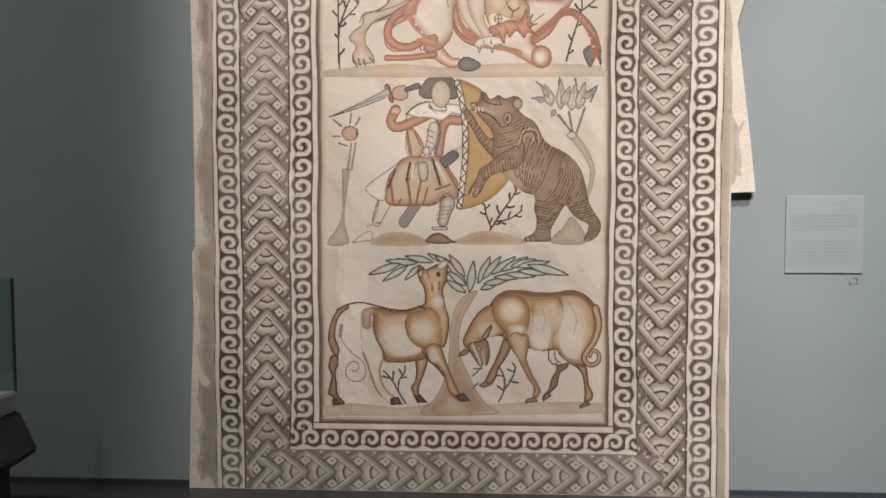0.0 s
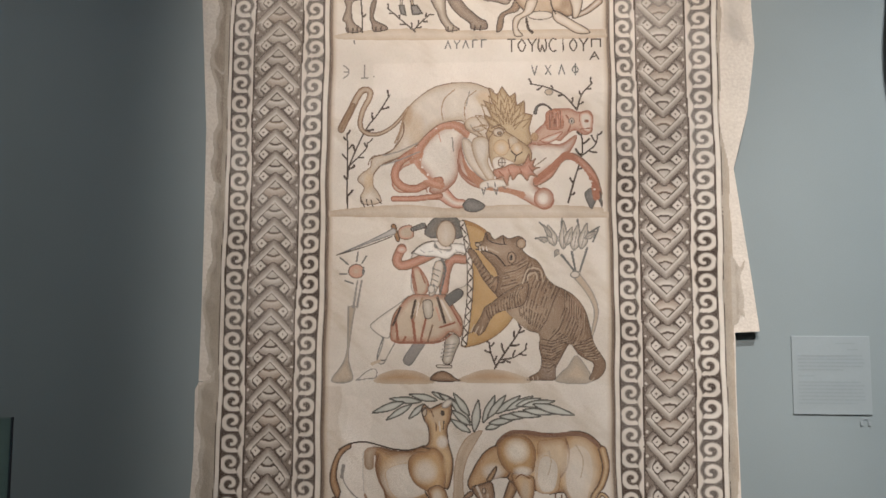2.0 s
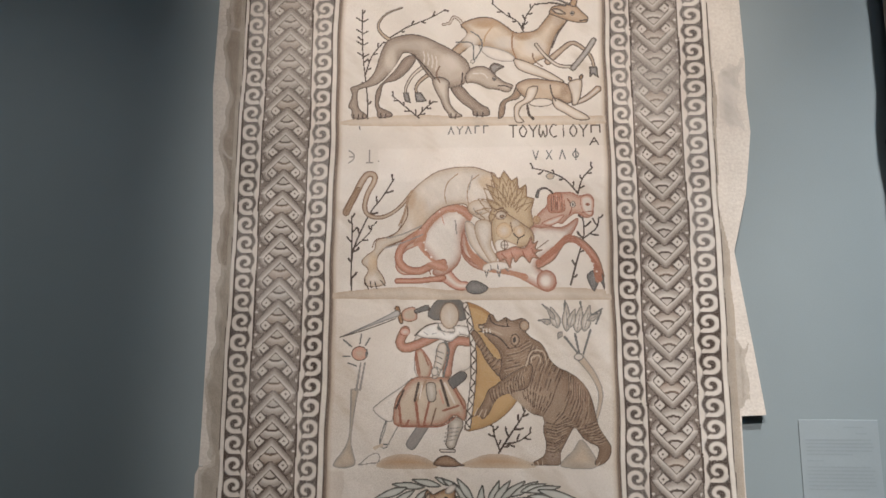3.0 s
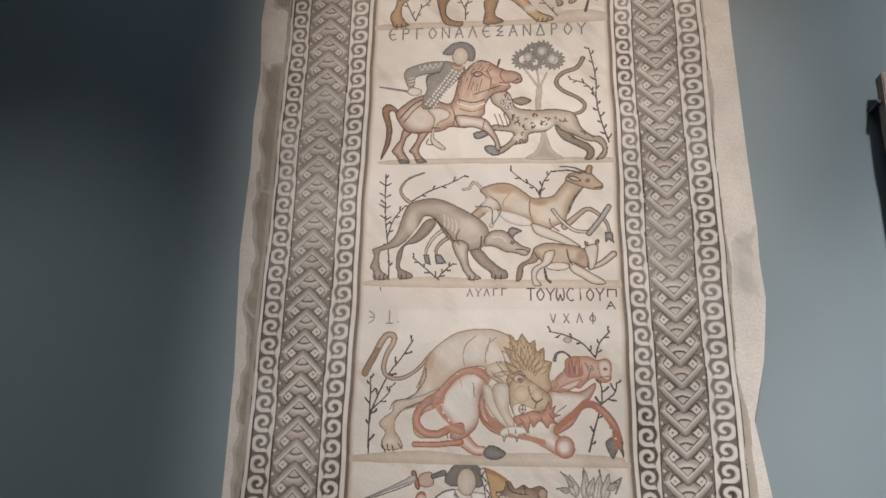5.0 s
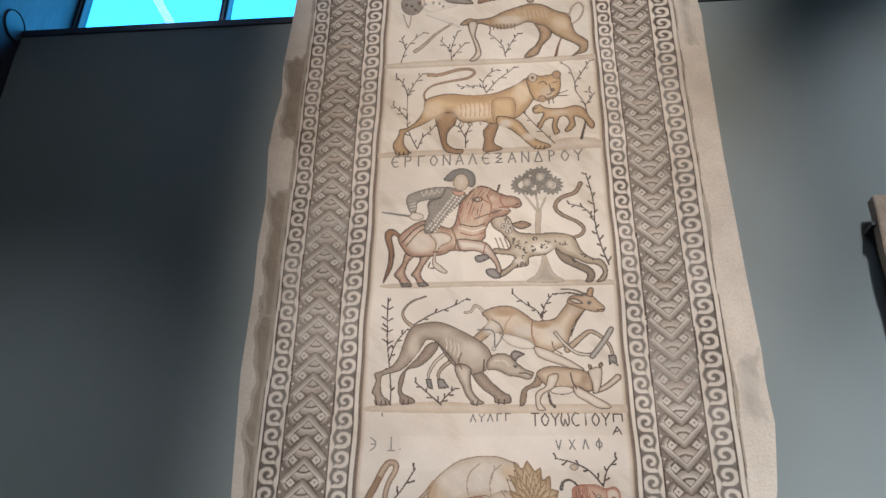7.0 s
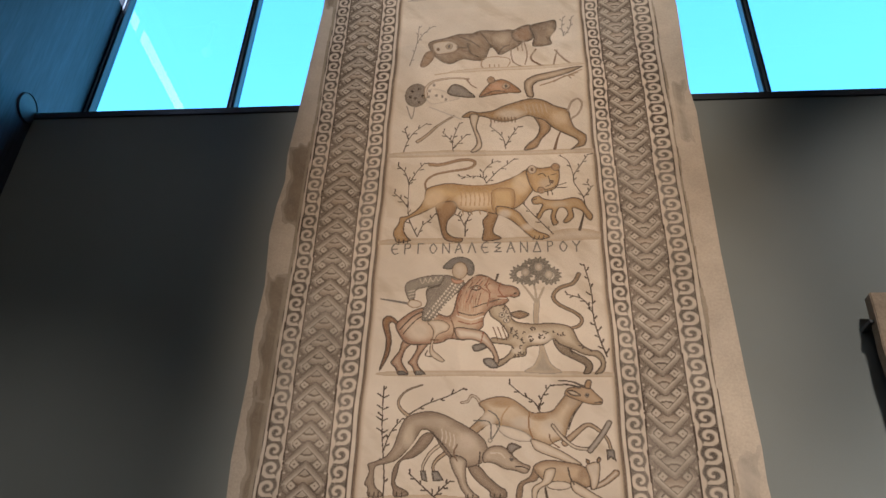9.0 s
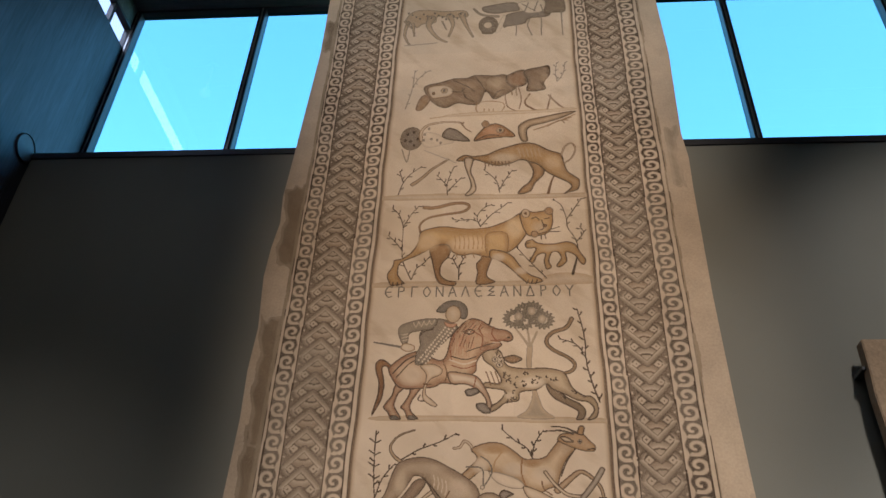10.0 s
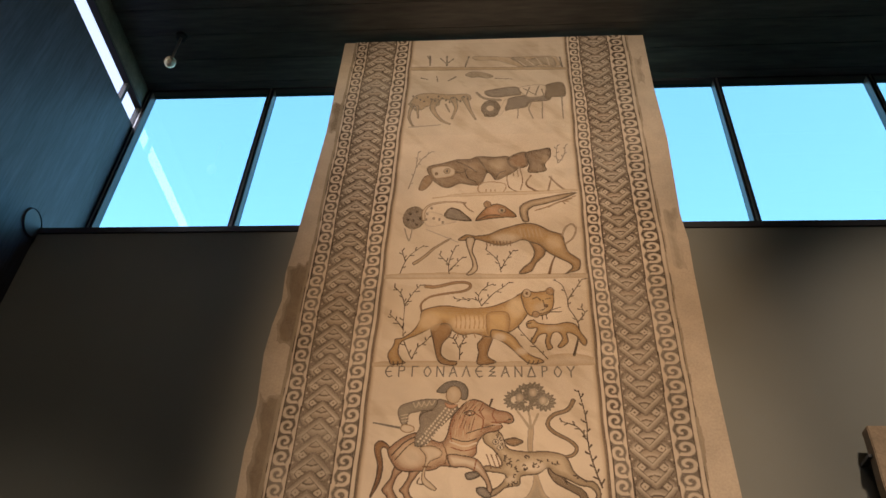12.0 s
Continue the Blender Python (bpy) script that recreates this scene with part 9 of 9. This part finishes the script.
fill('ground_strip#8', [(-756, 8517), (-34, 8488), (723, 8457), (720, 8416), (-34, 8438), (-752, 8459)], 'pale_grey', 'mortar', 'sand', soft=20, rim=0)
fill('worn_beast', [(-151, 8662), (15, 8662), (218, 8642), (369, 8642), (633, 8640), (679, 8575), (686, 8471), (489, 8469), (315, 8470), (216, 8516), (66, 8587), (-111, 8596)], 'grey', 'mortar', 'sand', soft=16)
fill('worn_beast', [(217, 8621), (318, 8636), (393, 8590), (494, 8627), (619, 8620), (650, 8485), (515, 8509), (439, 8471), (340, 8485), (292, 8545)], (0.165, 0.135, 0.105), 'grey', 'mortar', soft=16)
stroke('worn_beast', [(368, 8592), (440, 8504)], 13, 12, 'ivory')
stroke('worn_beast', [(468, 8607), (515, 8509)], 13, 12, 'ivory')
stroke('worn_beast', [(292, 8575), (365, 8488)], 12, 12, 'ivory')
stroke('worn_beast', [(569, 8614), (589, 8496)], 12, 12, 'ivory')
fill('worn_beast', [(-220, 8366), (-159, 8420), (-34, 8398), (54, 8340), (-8, 8303), (-82, 8327), (-157, 8323)], 'grey', 'grey', 'mortar', soft=12)
stroke('worn_beast', [(-574, 8685), (-566, 8537)], 21, 21, 'slate')
stroke('worn_beast', [(-600, 8687), (-565, 8608)], 13, 13, 'slate')
stroke('worn_beast', [(-407, 8676), (-401, 8528)], 20, 20, 'slate')
stroke('worn_beast', [(-470, 8645), (-402, 8549)], 15, 15, 'slate')
stroke('worn_beast', [(-341, 8630), (-402, 8557)], 16, 16, 'slate')
stroke('worn_beast', [(-189, 8664), (-221, 8506)], 18, 18, 'slate')
stroke('worn_beast', [(694, 8616), (710, 8457)], 18, 17, 'slate')
stroke('worn_beast', [(-379, 8281), (-311, 8338)], 17, 18, 'slate')
stroke('worn_beast', [(-643, 8335), (-579, 8311)], 13, 13, 'slate')
stroke('worn_beast', [(66, 8304), (226, 8288)], 10, 10, 'slate')
stroke('worn_beast', [(-494, 8356), (-477, 8266)], 10, 10, 'slate')

# Greek lettering
letters('inscription#3', 'TOYWCIOY', (231, 3213), (631, 3211), 70, 49, w=8)
letters('inscription#3', 'P', (699, 3235), (699, 3235), 41, 63, w=8)
letters('inscription#3', 'A', (690, 3162), (690, 3162), 41, 52, w=8)
letters('inscription#3', 'LYLGG', (-125, 3237), (74, 3242), 42, 34, w=7, colour='slate')
letters('inscription#3', '( B.', (-701, 3076), (-543, 3076), 73, 40, w=8, colour='grey')
letters('inscription#3', 'VKLF', (358, 3077), (583, 3079), 53, 37, w=7, colour='slate')
letters('inscription#3', "'", (-657, 3265), (-657, 3265), 29, 22, w=7, colour='slate')
letters('inscription#5', 'ERGONALEXANDROY', (-657, 5000), (586, 5004), 82, 57, w=9, colour='slate')


# worn stones: the high pictures have lost parts of their colour, the low ones vary a little
for _name, _loss in (("boar", 0.12), ("antelope", 0.10), ("buffalo", 0.07), ("worn_beast", 0.25), ("winged_beast", 0.08)):
    _s = np.nonzero(TP == part_index(_name))[0]
    _t = np.clip(_loss * (0.7 + 0.9 * worn(TX[_s], TZ[_s], 9.0, 2.0) + 0.8 * worn(TZ[_s], TX[_s], 23.0, 5.0)), 0, 0.85)[:, None]
    TC[_s] = TC[_s] * (1 - _t) + np.array((0.56, 0.485, 0.40)) * _t
_s = np.nonzero((TP >= 0) & (TP != part_index("field")))[0]
TC[_s] *= (1 + 0.055 * worn(TX[_s], TZ[_s], 7.0, 3.0) + 0.045 * worn(TZ[_s], TX[_s], 19.0, 1.0))[:, None]


# ---- the mosaic as an object ----
PART_LABELS = {
    "horse": "tan horse looking back", "grazing_horse": "tan horse bending its head", "palm": "palm with grey-green leaves",
    "bear": "rearing dark brown bear", "swordsman": "plain figure in a red tunic", "shield": "ochre shield with a striped rim",
    "lion": "tawny lion with spiky ochre mane", "bull": "fallen red and cream bull", "hound": "grey-brown running hound",
    "gazelle": "leaping tan gazelle", "fox": "small tan fox", "leopard": "spotted leaping leopard", "red_horse": "reddish brown galloping horse",
    "rider": "plain dark-clad figure", "lioness": "ochre walking lioness", "cub": "small ochre cub", "winged_beast": "worn winged beast",
    "boar": "worn brown boar", "buffalo": "worn dark buffalo", "inscription": "dark Greek capital letters", "field": "cream stone ground",
    "braid": "brown and grey braided band", "outer_scroll": "cream wave scroll on dark brown", "inner_scroll": "cream wave scroll on dark brown",
}


def build_mosaic():
    mosaic = tagged(new("wall_mosaic"), "tall cream and brown animal mosaic with braided borders on the floor", "mosaic")
    rng = np.random.RandomState(5)
    # backing slab in two pieces that meet at a fine joint
    cuts = [0.0, 1.372, 8.95]
    for z0, z1 in zip(cuts, cuts[1:]):
        left = [(x, z) for z, x in LEFT_EDGE if z0 < z < z1]
        right = [(x, z) for z, x in RIGHT_EDGE if z0 < z < z1]
        lo, hi = z0 + (0.002 if z0 else 0), z1 - 0.002
        outline = [(edge_x(LEFT_EDGE, lo), lo), (edge_x(RIGHT_EDGE, lo), lo)] + right + [(edge_x(RIGHT_EDGE, hi), hi), (edge_x(LEFT_EDGE, hi), hi)] + left[::-1]
        bm = bmesh.new()
        prism(bm, outline, FRONT + 0.002, YN - 0.014)
        part("backing_slab", bm, PLASTER, mosaic, "pale mortar backing with ragged edges")
    mat = bpy.data.materials.new("tesserae")
    mat.use_nodes = True
    n, k = mat.node_tree.nodes, mat.node_tree.links
    b = n["Principled BSDF"]
    at = n.new("ShaderNodeAttribute")
    at.attribute_name = "stone"
    co, ns = n.new("ShaderNodeTexCoord"), n.new("ShaderNodeTexNoise")
    ns.inputs["Scale"].default_value, ns.inputs["Detail"].default_value = 3.1, 2.5
    k.new(co.outputs["Object"], ns.inputs["Vector"])
    mx = n.new("ShaderNodeMix")
    mx.data_type, mx.blend_type = "RGBA", "SOFT_LIGHT"
    mx.inputs[0].default_value = 0.45
    k.new(at.outputs["Color"], mx.inputs[6])
    k.new(ns.outputs[0], mx.inputs[7])
    k.new(mx.outputs[2], b.inputs["Base Color"])
    b.inputs["Roughness"].default_value = 0.62
    b.inputs["Specular IOR Level"].default_value = 0.22
    # each stone a little off in tone, height and tilt
    jit = 1 + rng.normal(0, 0.013, TX.size)[:, None] + rng.normal(0, 0.006, (TX.size, 3))
    col = np.clip(TC * jit, 0.01, 0.9)
    ok = (TX > edge_x(LEFT_EDGE, TZ) + 0.006) & (TX < edge_x(RIGHT_EDGE, TZ) - 0.006)
    for i, name in enumerate(PARTS):
        s = np.nonzero((TP == i) & ok)[0]
        if not s.size:
            continue
        h = TS[s] * 0.494
        y = FRONT + rng.uniform(-0.0006, 0.0006, s.size)
        tilt = rng.uniform(-0.0003, 0.0003, (s.size, 2))
        co4 = np.empty((s.size, 4, 3), np.float32)
        for c, (a, d) in enumerate(((-1, -1), (1, -1), (1, 1), (-1, 1))):
            co4[:, c, 0], co4[:, c, 2] = TX[s] + a * h, TZ[s] + d * h
            co4[:, c, 1] = y + a * tilt[:, 0] + d * tilt[:, 1]
        plain = name.split("#")[0]
        me = bpy.data.meshes.new(plain)
        me.vertices.add(s.size * 4)
        me.vertices.foreach_set("co", co4.ravel())
        me.loops.add(s.size * 4)
        me.loops.foreach_set("vertex_index", np.arange(s.size * 4, dtype=np.int32))
        me.polygons.add(s.size)
        me.polygons.foreach_set("loop_start", np.arange(0, s.size * 4, 4, dtype=np.int32))
        me.update(calc_edges=True)
        attr = me.attributes.new("stone", "FLOAT_COLOR", "FACE")
        rgba = np.ones((s.size, 4), np.float32)
        rgba[:, :3] = col[s]
        attr.data.foreach_set("color", rgba.ravel())
        me.materials.append(mat)
        ob = new(plain, me)
        ob.parent = mosaic
        ob["kind"] = "stuff"
        if plain in PART_LABELS:
            ob["label"] = PART_LABELS[plain]


build_mosaic()
